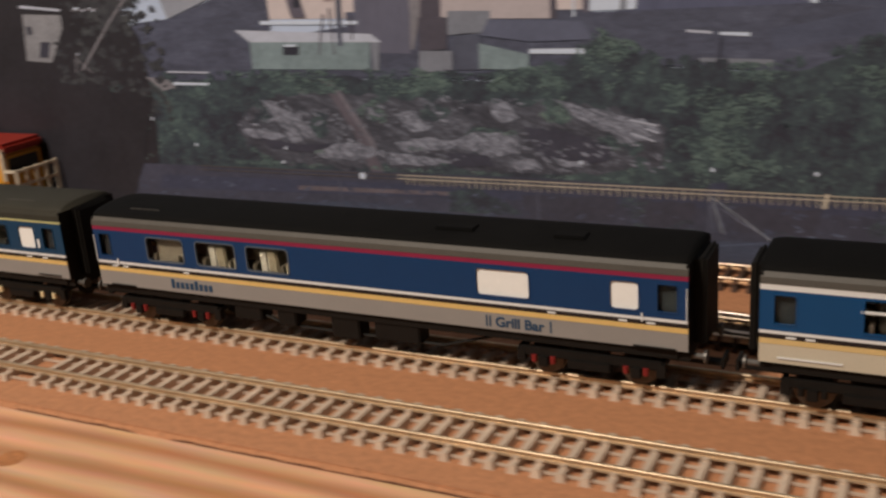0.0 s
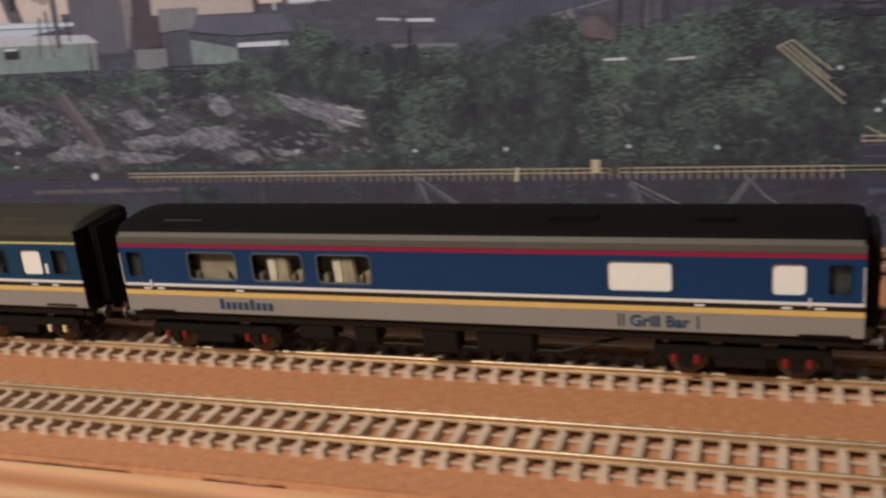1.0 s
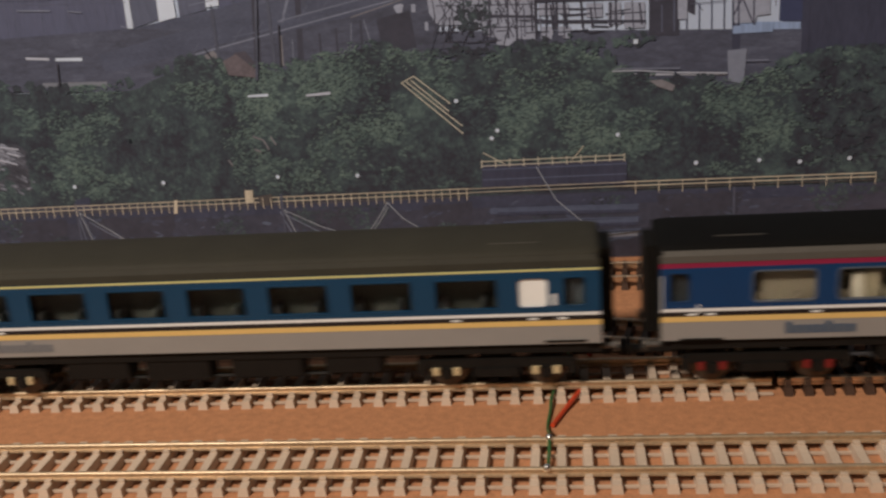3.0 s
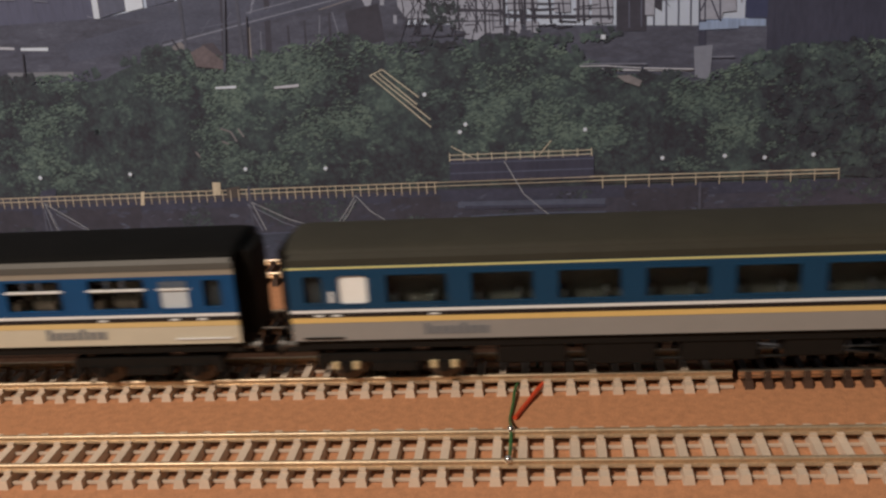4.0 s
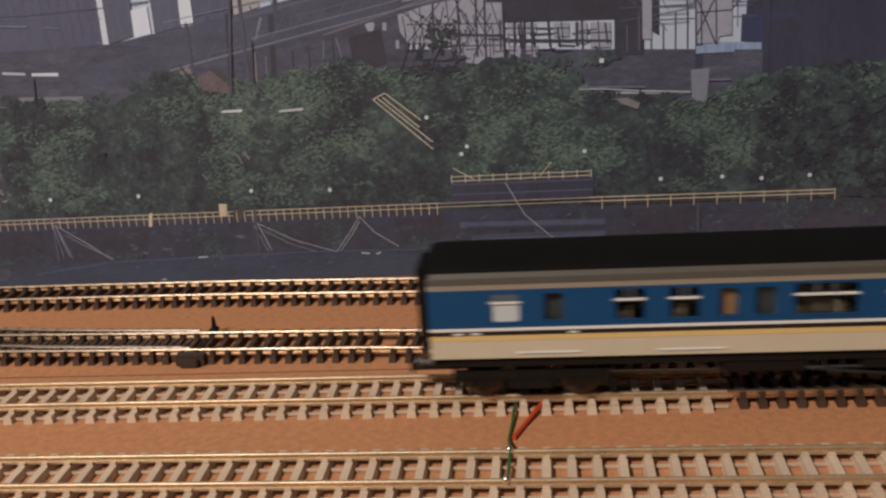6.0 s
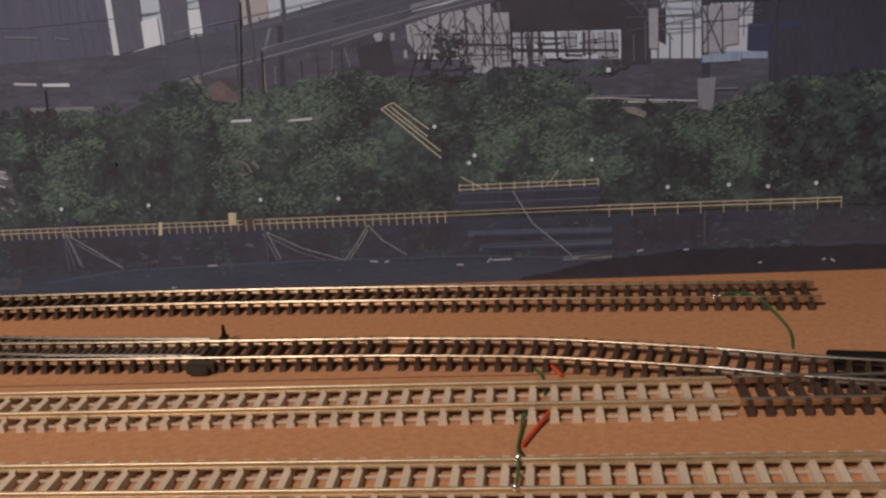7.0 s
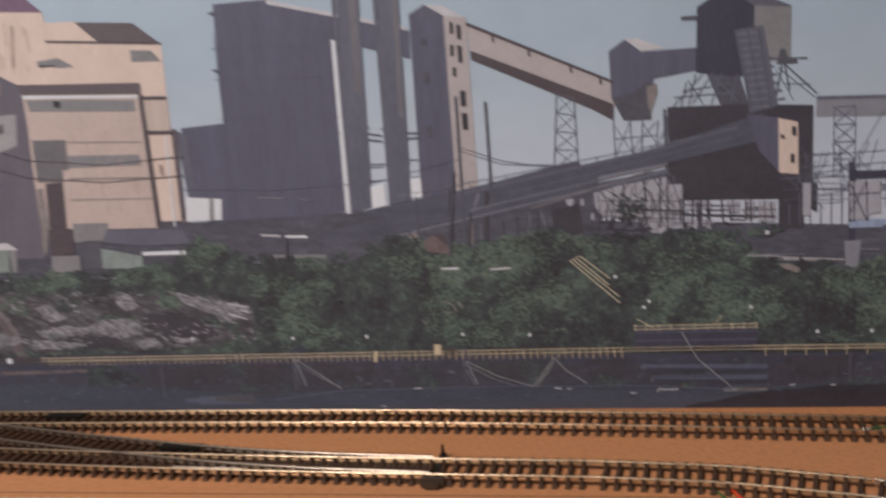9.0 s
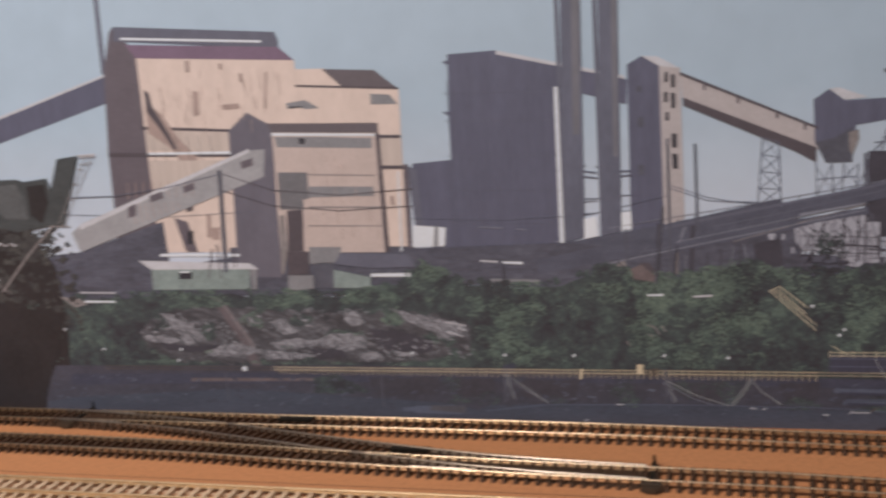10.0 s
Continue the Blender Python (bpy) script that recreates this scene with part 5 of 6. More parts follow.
printed(12, "printed_cab_window", crane_olive, (-471.9, 173.1), (-454.7, 174.2), (-449.5, 162.9), (-448, 147.3), (-467.9, 148.7), (-475.7, 156.8))
printed(12, "printed_cab_shade", left_dark, (-446, 172.2), (-430.1, 173.3), (-428.3, 159.7), (-436.7, 143.6), (-445.5, 150.7))
strokes(12, "printed_crane_lattice", pale_stack, 0.6, ((-399, 192.7), (-386.6, 192.6)), ((-398, 186.4), (-387.4, 187.7)), ((-386.6, 192.6), (-418.2, 142.3)), ((-392.5, 191.2), (-422.9, 143.2)), ((-400.4, 183.2), (-395.7, 183)), ((-405.9, 172.5), (-401.1, 172.3)), ((-411.4, 161.7), (-407.5, 161.6)), ((-416.8, 151.6), (-412.9, 151.5)))
strokes(12, "printed_crane_arm", pale_stack, 1.6, ((-427, 142.5), (-452.3, 120.4), (-480.5, 91.5)))
strokes(12, "printed_crane_arm", pale_stack, 0.8, ((-431, 141.7), (-413.4, 141.3)), ((-481.6, 128), (-460.1, 128.5)), ((-484.1, 100.5), (-485.9, 89.8)), ((-484.4, 98.7), (-472.6, 89.7)))
strokes(12, "printed_crane_spot", pale_edge, 1.2, ((-472.4, 127.8), (-470.4, 127.8)), ((-464.3, 127.7), (-462.3, 127.6)), ((-482.9, 101.4), (-481.4, 101.4)))
LEFT_SHADE = [(-751.2, 88.5), (-561.6, 80), (-498.6, 84.3), (-470.8, 79.2), (-435, 77.8), (-431.6, 64.2), (-442, 37.2), (-452.5, 14.6), (-468.7, -32.4), (-813, -58.9)]
streak = random.Random(19)
strokes(4, "printed_wall_streaks", tan_stain, 0.35, *(((u, w), (u - 0.15, w - streak.uniform(3, 15))) for u, w in [(streak.uniform(-338, -226), streak.uniform(212, 248)) for k in range(38)]))
strokes(6, "printed_wall_streaks", tan_stain, 0.35, *(((u, w), (u - 0.1, w - streak.uniform(3, 12))) for u, w in [(streak.uniform(-219, -172), streak.uniform(132, 186)) for k in range(26)]))
strokes(3, "printed_block_seams", slate, 0.35, *(((-119 + 4.6 * k, 112 + streak.uniform(0, 30)), (-118 + 4.5 * k, 240 - 0.5 * k - streak.uniform(0, 40))) for k in range(15)))
strokes(3, "printed_block_seams", slate, 0.3, *(((-121, w), (-48, w - 2.5)) for w in (136, 158, 181, 204, 222)))

printed(6, "printed_ramp_underside", ramp_grey, (22.2, 118.4), (76.4, 129.2), (138.4, 139), (139.6, 134.8), (110.2, 130.5), (95.8, 126.7), (76.1, 122.7), (21.8, 113.8))
hatch = random.Random(44)
strokes(6, "printed_trestle_hatch", bunker_dark, 0.5, *(((u, w), (u + hatch.uniform(-6, 6), w - hatch.uniform(5, 14))) for u, w in [(hatch.uniform(98, 141), hatch.uniform(112, 131)) for k in range(34)]))
strokes(6, "printed_trestle_hatch", bunker_dark, 0.9, *(((u, 108), (u + hatch.uniform(-1, 1), hatch.uniform(117, 123))) for u in [hatch.uniform(144, 196) for k in range(13)]))
strokes(6, "printed_trestle_hatch", bunker_dark, 0.6, *(((u, w), (u + hatch.uniform(4, 12), w + hatch.uniform(-0.8, 0.8))) for u, w in [(hatch.uniform(98, 185), hatch.uniform(102, 116)) for k in range(26)]))
strokes(6, "printed_trestle_foot", yard_print, 2.2, *(((u, w), (u + hatch.uniform(5, 12), w + hatch.uniform(-1, 1))) for u, w in [(hatch.uniform(98, 190), hatch.uniform(99, 105)) for k in range(18)]))
strokes(6, "printed_inclined_rung", edge_grey, 0.45, ((176.6, 209.8), (186.5, 210.2)), ((177.3, 205.9), (187.1, 206.4)), ((178, 201.9), (187.7, 202.4)), ((178.7, 198), (188.3, 198.5)), ((179.4, 194), (188.9, 194.6)), ((180.1, 190.1), (189.5, 190.7)), ((180.8, 186.1), (190.1, 186.7)), ((181.6, 182.1), (190.7, 182.8)), ((182.3, 178.1), (191.4, 178.8)), ((183, 174.1), (192, 174.8)), ((183.7, 170.1), (192.6, 170.8)))
strokes(6, "printed_inclined_side", print_dark, 0.7, ((176, 211.6), (183.1, 169.6)), ((187.1, 212.6), (193.7, 168.3)), ((181.3, 211.8), (188.7, 169.2)))

printed(6, "printed_yard_shed", bunker_dark, (72, 118), (88, 121), (90, 104), (74, 101))
strokes(6, "printed_ramp_leg", bunker_dark, 1.0, ((64, 100), (64.5, 118)), ((52, 98), (52.5, 115)), ((44, 96), (44.3, 113)))
strokes(6, "printed_ramp_leg", edge_grey, 0.4, ((58, 99), (60, 117)), ((70, 100), (66, 118)), ((30, 97), (31, 111)))
printed(5, "printed_chimney_shade", slate, (-45.4, 320), (-42.6, 319.8), (-44.6, 122), (-46.2, 121.5))
printed(5, "printed_chimney_shade", slate, (-21.6, 318), (-18.8, 317.8), (-20.8, 126), (-22.4, 125.5))

# overgrown bank: an uneven dark ground with thousands of small leaf patches
TOP = ((-480, 84), (-440, 88), (-353, 91), (-274, 92), (-205, 90), (-165, 96), (-145, 112), (-126, 104), (-112, 97), (-80, 95), (-48, 96), (-24, 106), (0, 103), (25, 100), (45, 104), (65, 109), (92, 102), (110, 100), (135, 103), (162, 102), (178, 97), (192, 86), (215, 86), (237, 80), (255, 88), (270, 91), (297, 93), (320, 94), (360, 96), (420, 92))


def bank_top(u):
    for (a, b), (c, d) in zip(TOP, TOP[1:]):
        if a <= u <= c:
            return b + (d - b) * (u - a) / (c - a)
    return TOP[-1][1]


rim = []
for k in range(300):
    u = -480 + 3 * k
    rim.append((u, bank_top(u) - 4 + 3 * noise.noise(Vector((u * 0.06, 1, 0)))))
polys = [((a, 20), (c, 20), (c, d), (a, b)) for (a, b), (c, d) in zip(rim, rim[1:])]
ob = new("printed_bank", flat_mesh("printed_bank", bush_ground, polys, 7))
ob.parent = poster


def patches(name, mat, count, layer, seed, pick, size, flat=1.0, tilt=0.0, depth=0.00004):
    """Many small uneven printed patches."""
    r = random.Random(seed)
    out = []
    while len(out) < count:
        uw = pick(r)
        if uw is None:
            continue
        u, w = uw
        s, n = r.uniform(*size), r.choice((5, 6, 7))
        a0, t = r.uniform(0, math.tau), tilt + r.uniform(-0.5, 0.5)
        pts = []
        for k in range(n):
            a, d = a0 + k * math.tau / n, s * r.uniform(0.55, 1.15)
            p, q = d * math.cos(a), d * math.sin(a) * flat
            pts.append((u + p * math.cos(t) - q * math.sin(t), w + p * math.sin(t) + q * math.cos(t)))
        out.append(pts)
    o = new(name, flat_mesh(name, mat, out, layer, depth))
    o.parent = poster
    return tagged(o, kind="stuff")


def clear_of_rocks(u, w):
    return not (-372 < u < -112 and 38 < w < 80 + 0.02 * (u + 240)) or noise.noise(Vector((u * 0.05, w * 0.08, 3))) > 0.25


def bank_pick(r):
    u, w = r.uniform(-470, 400), r.uniform(36, 116)
    if w > bank_top(u) + 2.5 * noise.noise(Vector((u * 0.15, 7, 0))) or not clear_of_rocks(u, w):
        return None
    return (u, w) if r.random() < 0.55 + 0.9 * noise.noise(Vector((u * 0.035, w * 0.05, 9))) else None


def low_pick(r):
    u, w = r.uniform(-140, 330), r.uniform(9, 28)
    return (u, w) if noise.noise(Vector((u * 0.045, w * 0.06, 21))) > 0.18 else None


def rock_pick(r):
    u, w = r.uniform(-365, -112), r.uniform(38, 78)
    return (u, w) if noise.noise(Vector((u * 0.03 + w * 0.02, w * 0.07, 5))) > 0.05 and w < 80 - 0.05 * abs(u + 250) else None


# bushes: rounded crowns, each with a lit top and a dark foot, the nearer ones in front;
# the sunlit and the shadowed stretches of the bank: along, up, reach (and lightness)
SUNNY = ((-8, 101, 15, 0.8), (-29, 95, 13, 0.6), (-60, 87, 15, 0.5), (-95, 80, 18, 0.45), (-87, 57, 20, 0.42), (39, 81, 20, 0.6), (3, 76, 20, 0.6), (48, 55, 17, 0.55), (-140, 103, 20, 0.8), (-74, 87, 22, 0.5), (-107, 50, 20, 0.45), (-224, 88, 18, 0.3), (-390, 72, 20, 0.15))
SUNNY_EAST = ((64, 102, 15, 0.7), (72, 65, 15, 0.6), (152, 96, 17, 0.75), (175, 96, 14, 0.65), (135, 79, 18, 0.5), (162, 66, 18, 0.6), (226, 66, 18, 0.7), (253, 80, 17, 0.75), (274, 61, 18, 0.55), (243, 45, 14, 0.6), (306, 87, 9, 0.9), (197, 66, 15, 0.5), (216, 96, 12, 0.7), (113, 89, 15, 0.6))
SHADY = ((-47, 74, 18), (-42, 52, 15), (114, 60, 15), (94, 53, 14), (296, 51, 22), (208, 47, 14), (185, 78, 12), (26, 65, 11), (-116, 50, 12), (87, 76, 11), (305, 67, 18), (-120, 93, 9), (-126, 72, 20), (-416, 63, 30), (-366, 72, 20))
crown_rng = random.Random(31)
CROWNS = []
while len(CROWNS) < 300:
    u, w = crown_rng.uniform(-470, 400), crown_rng.uniform(30, 108)
    if w < bank_top(u) - 1:
        CROWNS.append((w, u, crown_rng.uniform(4.5, 14), crown_rng.uniform(-0.14, 0.14)))
CROWNS.sort()


@functools.lru_cache(maxsize=None)
def stretch_light(u, w):
    """The broad play of sun and shadow along the bank, about -0.5 to 0.5."""
    sun, weight = 0.0, 0.35
    for cu, cw, r, tone in SUNNY + SUNNY_EAST:
        k = math.exp(-((u - cu) ** 2 + (w - cw) ** 2) / (r * r))
        sun, weight = sun + k * (tone - 0.38), weight + k
    for cu, cw, r in SHADY:
        k = 1.3 * math.exp(-((u - cu) ** 2 + (w - cw) ** 2) / (r * r))
        sun, weight = sun - k * 0.55, weight + k
    return sun / weight


def sunlit(u, w):
    """How light the foliage is: 0 in the hollows to 1 on a crown's top."""
    broad = stretch_light(round(u / 2) * 2, round(w / 2) * 2)
    for cw, cu, r, tone in CROWNS:
        p, q = (u - cu) / r, (w - cw) / (0.8 * r)
        if p * p + q * q < 1:
            return 0.46 + 0.36 * q - 0.12 * p + tone + 1.45 * broad
    return 0.06 + 0.6 * broad


def leaf_pick(low, high):
    def pick(r):
        uw = bank_pick(r)
        if uw is None:
            return None
        if uw[0] < -372 and low > 0.3 and r.random() < 0.8:
            return None
        v = sunlit(*uw) + r.uniform(-0.22, 0.22)
        return uw if low <= v < high else None
    return pick


def rough(points, seed, amount=1.0, step=3.0):
    """An outline broken into short uneven stretches."""
    r, out = random.Random(seed), []
    for (a, b), (c, d) in zip(points, points[1:] + points[:1]):
        n = max(1, int(math.hypot(c - a, d - b) / step))
        out += [(a + (c - a) * k / n + r.uniform(-amount, amount), b + (d - b) * k / n + r.uniform(-amount, amount)) for k in range(n)]
    return out


printed(8, "printed_rock_face", rock_print, *rough([(-366, 60), (-350, 74), (-318, 80), (-280, 79), (-240, 76), (-200, 72), (-172, 76), (-140, 73), (-112, 64), (-114, 46), (-150, 38), (-240, 36), (-330, 37), (-362, 42)], 5, 2.0, 4.0))
slabs = [
    [(-349, 75), (-338, 74), (-328, 60), (-322, 51), (-329, 50), (-338, 62)],
    [(-334, 70), (-322, 66), (-312, 54), (-318, 52), (-328, 62)],
    [(-318, 47), (-300, 51), (-276, 50), (-272, 45), (-290, 41), (-312, 42)],
    [(-262, 52), (-242, 56), (-222, 53), (-236, 48), (-258, 47)],
    [(-226, 55), (-212, 60), (-190, 58), (-190, 49), (-208, 46), (-222, 50)],
    [(-270, 46), (-250, 46), (-226, 43), (-246, 39), (-266, 40)],
    [(-205, 74), (-195, 76), (-189, 67), (-198, 64), (-204, 69)],
    [(-170, 78), (-152, 73), (-124, 68), (-114, 62), (-126, 58), (-142, 61), (-160, 69)],
    [(-140, 66), (-130, 65), (-122, 57), (-136, 56)],
    [(-364, 57), (-348, 58), (-330, 54), (-340, 51), (-360, 53)],
    [(-262, 68), (-250, 70), (-240, 60), (-252, 58)],
    [(-170, 47), (-158, 49), (-150, 44), (-164, 42)],
    [(-196, 44), (-182, 46), (-176, 41), (-190, 39)],
]
for k, pts in enumerate(slabs):
    printed(10, "printed_slab", rock_slab, *rough(pts, k, 0.8, 3.5))
printed(11, "printed_hollow", hollow, *rough([(-352, 52), (-322, 49), (-300, 50), (-316, 45), (-346, 46)], 51, 0.8))
printed(11, "printed_hollow", hollow, *rough([(-232, 48), (-206, 48), (-204, 41), (-228, 40)], 52, 0.8))
printed(11, "printed_hollow", hollow, *rough([(-186, 62), (-164, 62), (-140, 54), (-142, 46), (-178, 46)], 53, 1.2))
patches("printed_rock_chips", rock_slab, 260, 11, 4, rock_pick, (0.8, 3.2), 0.3, -0.3)
patches("printed_shade_leaves", leaf_print_dark, 5200, 8, 1, leaf_pick(-2, 0.42), (0.9, 3.2))
patches("printed_leaves", leaf_print, 9500, 9, 2, leaf_pick(0.34, 0.72), (0.6, 1.8), 0.42)
patches("printed_lit_leaves", leaf_print_lit, 7500, 10, 22, leaf_pick(0.62, 2), (0.45, 1.4), 0.36, 0.3)
patches("printed_bright_leaves", leaf_print_bright, 900, 11, 23, leaf_pick(0.82, 3), (0.3, 1.0), 0.32, 0.3)
patches("printed_low_leaves", leaf_print_dark, 1300, 11, 3, low_pick, (0.4, 1.3), 0.75, 0, 0.00003)
printed(11, "printed_green_slope", bush_ground, *rough([(-232, 26), (-214, 29), (-188, 16), (-232, 15)], 61, 1.0))
for k, (a, c) in enumerate(((-190, -138), (-128, -98), (-84, -40), (20, 54), (86, 112), (200, 240))):
    printed(11, "printed_hollow", hollow, *rough([(a, 27), (c, 27.5), (c - 3, 15), (a + 4, 14)], 70 + k, 0.8))
patches("printed_debris", debris_print, 600, 11, 6, lambda r: (r.uniform(-450, 340), r.uniform(4, 27)), (0.8, 3.6), 0.3, 0.0, 0.00003)
patches("printed_tree", leaf_print_dark, 170, 7, 12, lambda r: (r.gauss(117, 5), r.gauss(116, 4)), (0.5, 1.4), 0.8, 0.0, 0.00003)
patches("printed_tree", leaf_print_dark, 120, 7, 13, lambda r: (r.uniform(90, 205), 99 + abs(r.gauss(0, 2.5))), (0.8, 2.4), 0.8, 0.0, 0.00003)
printed(12, "printed_dark_foot", hollow_deep, *rough([(144.9, -1.8), (189.2, 6.8), (229.6, 9.9), (270.5, 10), (329.1, 9.6), (330.4, -13.2), (138.8, -9.3)], 93, 0.7, 4.0))
dark_trees = [(262, 30), (258, 44), (270, 58), (262, 72), (276, 86), (300, 91), (340, 94), (420, 92), (420, 30)]
printed(8, "printed_dark_trees", dark_leaf, *rough(dark_trees, 91, 2.5, 4.0))
patches("printed_dark_tree_leaves", leaf_print_dark, 700, 12, 92, lambda r: (r.uniform(262, 400), r.uniform(30, 92)), (1.2, 4.5), 0.8)
lace = random.Random(77)
strokes(3, "printed_far_lattice", chimney_grey, 0.35, *(((u, lace.uniform(112, 126)), (u + lace.uniform(-14, 14), lace.uniform(128, 150))) for u in [lace.uniform(202, 262) for k in range(26)]), *(((200, 118 + 6 * k), (262, 117 + 6.6 * k)) for k in range(5)))
strokes(13, "printed_platform_edge", pipe_blue, 0.6, ((117, 43.5), (186, 43.4)), ((117, 38.5), (186, 38.4)))
patches("printed_left_trees", left_tree, 420, 10, 14, lambda r: (r.gauss(-452, 14), r.gauss(128, 8)) if r.random() < 0.5 else (r.uniform(-500, -415), r.uniform(60, 110)), (1.0, 3.6), 0.8, 0.0, 0.00003)
printed(12, "printed_left_shade", left_dark, *rough(LEFT_SHADE, 88, 1.4, 4.0))
strokes(6, "printed_wall_ribs", tan_stain, 0.6, *(((-362 + 6.5 * k, 160), (-361 + 6.5 * k, 172)) for k in range(9)), *(((-358 + 5.2 * k, 141 + 1.6 * k), (-359 + 5.2 * k, 157)) for k in range(8)))

# the yellow-railed gangway of the picture
strokes(13, "printed_handrail", rail_yellow, 0.45, ((-262, 34), (110, 34.4)), ((-262, 32.0), (110, 32.2)))
strokes(13, "printed_handrail", rail_yellow, 0.3, ((110, 34.3), (188, 34.3)), ((110, 32.4), (188, 32.4)))
strokes(13, "printed_handrail", rail_yellow, 0.55, ((184, 34.4), (300, 33.6)), ((184, 32.4), (300, 31.8)))
strokes(13, "printed_far_handrail", rail_dull, 0.6, ((-400, 33.6), (-262, 34)), ((-400, 31.4), (-262, 31.8)))
strokes(13, "printed_toe_board", rail_dull, 0.5, ((-260, 30.4), (110, 30.6)), ((188, 31.0), (300, 30.2)))
strokes(14, "printed_railing_posts", rail_yellow, 0.38, *(((-256 + 4.1 * k, 28.6), (-256 + 4.1 * k, 34.4)) for k in range(90)), *(((190 + 11 * k, 28.4), (190 + 11 * k, 34.2)) for k in range(11)))
strokes(14, "printed_stairs", stair_cream, 0.5, ((81.4, 87.7), (109, 61.9)), ((83.6, 88.2), (109, 65.5)), ((86, 88.7), (103, 73)), ((87.4, 90.5), (104, 76.5)), ((81.4, 87.7), (87.4, 90.5)))
strokes(14, "printed_platform_rail", stair_cream, 0.42, ((117, 47.6), (185, 47.6)), ((117, 45.4), (185, 45.6)), *(((117 + 6.8 * k, 44.5), (117 + 6.8 * k, 48.6)) for k in range(11)), ((160, 46), (166, 53)), ((118, 52), (128, 46)))
strokes(14, "printed_rope", rope_pale, 0.38, ((56.1, 11.3), (63, 20), (69.3, 29.2), (76, 21), (88, 12.7)), ((58, 11.3), (65, 20), (69.3, 27)), ((16.7, 27.6), (22.4, 12.9)), ((16.7, 27.6), (35, 18), (56.1, 11)), ((-90.7, 30.7), (-85.6, 13.2)), ((-90.7, 30.7), (-75, 20), (-63, 10.8)), ((143.2, 43.8), (152, 27), (171, 9.4)))
strokes(14, "printed_posts", print_dark, 1.2, ((-92, 36), (-92, 10)), ((16, 36), (16, 12)), ((236, 30), (236, 12)), ((-180, 30), (-180, 6)), ((-300, 30), (-300, 8)))
for u, w in ((-90.5, 44.4), (-43.5, 44.4), (15.6, 44.8), (55.7, 43.6), (122.6, 58.9), (125.5, 62.5), (106.8, 77.7), (182.1, 57.6), (218.2, 42.3), (247.2, 42.2), (265.6, 40.6), (287.9, 41.2), (-399, 46.7), (-334, 46.8), (-337, 38.4), (-284.4, 32.6), (-156, 45.3), (-430, 62)):
    s = 2.2 if u == -284.4 else 1.1
    printed(15, "printed_lamp", sky_glint, *((u + s * math.cos(a), w + s * math.sin(a)) for a in (0.3, 1.3, 2.4, 3.5, 4.6, 5.5)))
strokes(6, "printed_ramp_edge", pale_stack, 0.5, ((96, 129.5), (137, 141)), ((60, 119.5), (96, 129)))
strokes(6, "printed_ramp_braces", slate, 0.5, *(((-20 + 11 * k, 105.5 + 2.9 * k), (-15 + 11 * k, 112 + 2.9 * k)) for k in range(13)))


# ---- the coaches ----
Y_SIDE, Z_SKIRT, Z_BAND, Z_EAVES = 0.0175, 0.0234, 0.0348, 0.0508


def side_strip(name, mat, co, x0, x1, z0, z1, proud=0.0, thick=0.0008):
    """The same strip on each side of a coach."""
    for s in (-1, 1):
        a, b = s * (Y_SIDE + proud), s * (Y_SIDE - thick)
        bm = bmesh.new()
        box(bm, x0, x1, min(a, b), max(a, b), z0, z1)
        part(name, bm, mat, co)


def pierced_side(bm, s, length, z0, z1, holes):
    """One side wall as a single plate with its window openings cut through."""
    xs = sorted({0.0, length, *(h[0] for h in holes), *(h[1] for h in holes)})
    zs = sorted({z0, z1, *(h[2] for h in holes), *(h[3] for h in holes)})
    grid = [[[bm.verts.new((x, s * y, z)) for z in zs] for x in xs] for y in (Y_SIDE, Y_SIDE - 0.0008)]
    solid_cell = lambda i, k: 0 <= i < len(xs) - 1 and 0 <= k < len(zs) - 1 and not any(h[0] <= xs[i] < h[1] and h[2] <= zs[k] < h[3] for h in holes)
    for i in range(len(xs) - 1):
        for k in range(len(zs) - 1):
            if not solid_cell(i, k):
                continue
            for g in grid:
                bm.faces.new((g[i][k], g[i + 1][k], g[i + 1][k + 1], g[i][k + 1]))
            for di, dk, p, q in ((-1, 0, (i, k), (i, k + 1)), (1, 0, (i + 1, k), (i + 1, k + 1)), (0, -1, (i, k), (i + 1, k)), (0, 1, (i, k + 1), (i + 1, k + 1))):
                if not solid_cell(i + di, k + dk):
                    bm.faces.new((grid[0][p[0]][p[1]], grid[0][q[0]][q[1]], grid[1][q[0]][q[1]], grid[1][p[0]][p[1]]))


def rounded(x0, x1, z0, z1, r, n=4):
    out = []
    for cx, cz, a0 in ((x1 - r, z1 - r, 0), (x0 + r, z1 - r, 90), (x0 + r, z0 + r, 180), (x1 - r, z0 + r, 270)):
        out += [(cx + r * math.cos(radians(a0 + 90 * k / n)), cz + r * math.sin(radians(a0 + 90 * k / n))) for k in range(n + 1)]
    return out


def ring(bm, x0, x1, z0, z1, y, s, width=0.0006, r=0.0014):
    """A rounded window surround that stands proud of the side."""
    outer, inner = rounded(x0 - width, x1 + width, z0 - width, z1 + width, r + width), rounded(x0 + width * 0.3, x1 - width * 0.3, z0 + width * 0.3, z1 - width * 0.3, r)
    rows = [[bm.verts.new((px, yy, pz)) for px, pz in loop] for loop, yy in ((outer, y), (outer, y + s * 0.00022), (inner, y + s * 0.00022), (inner, y - s * 0.0007))]
    n = len(outer)
    for a, b in zip(rows, rows[1:]):
        for k in range(n):
            bm.faces.new((a[k], a[(k + 1) % n], b[(k + 1) % n], b[k]))


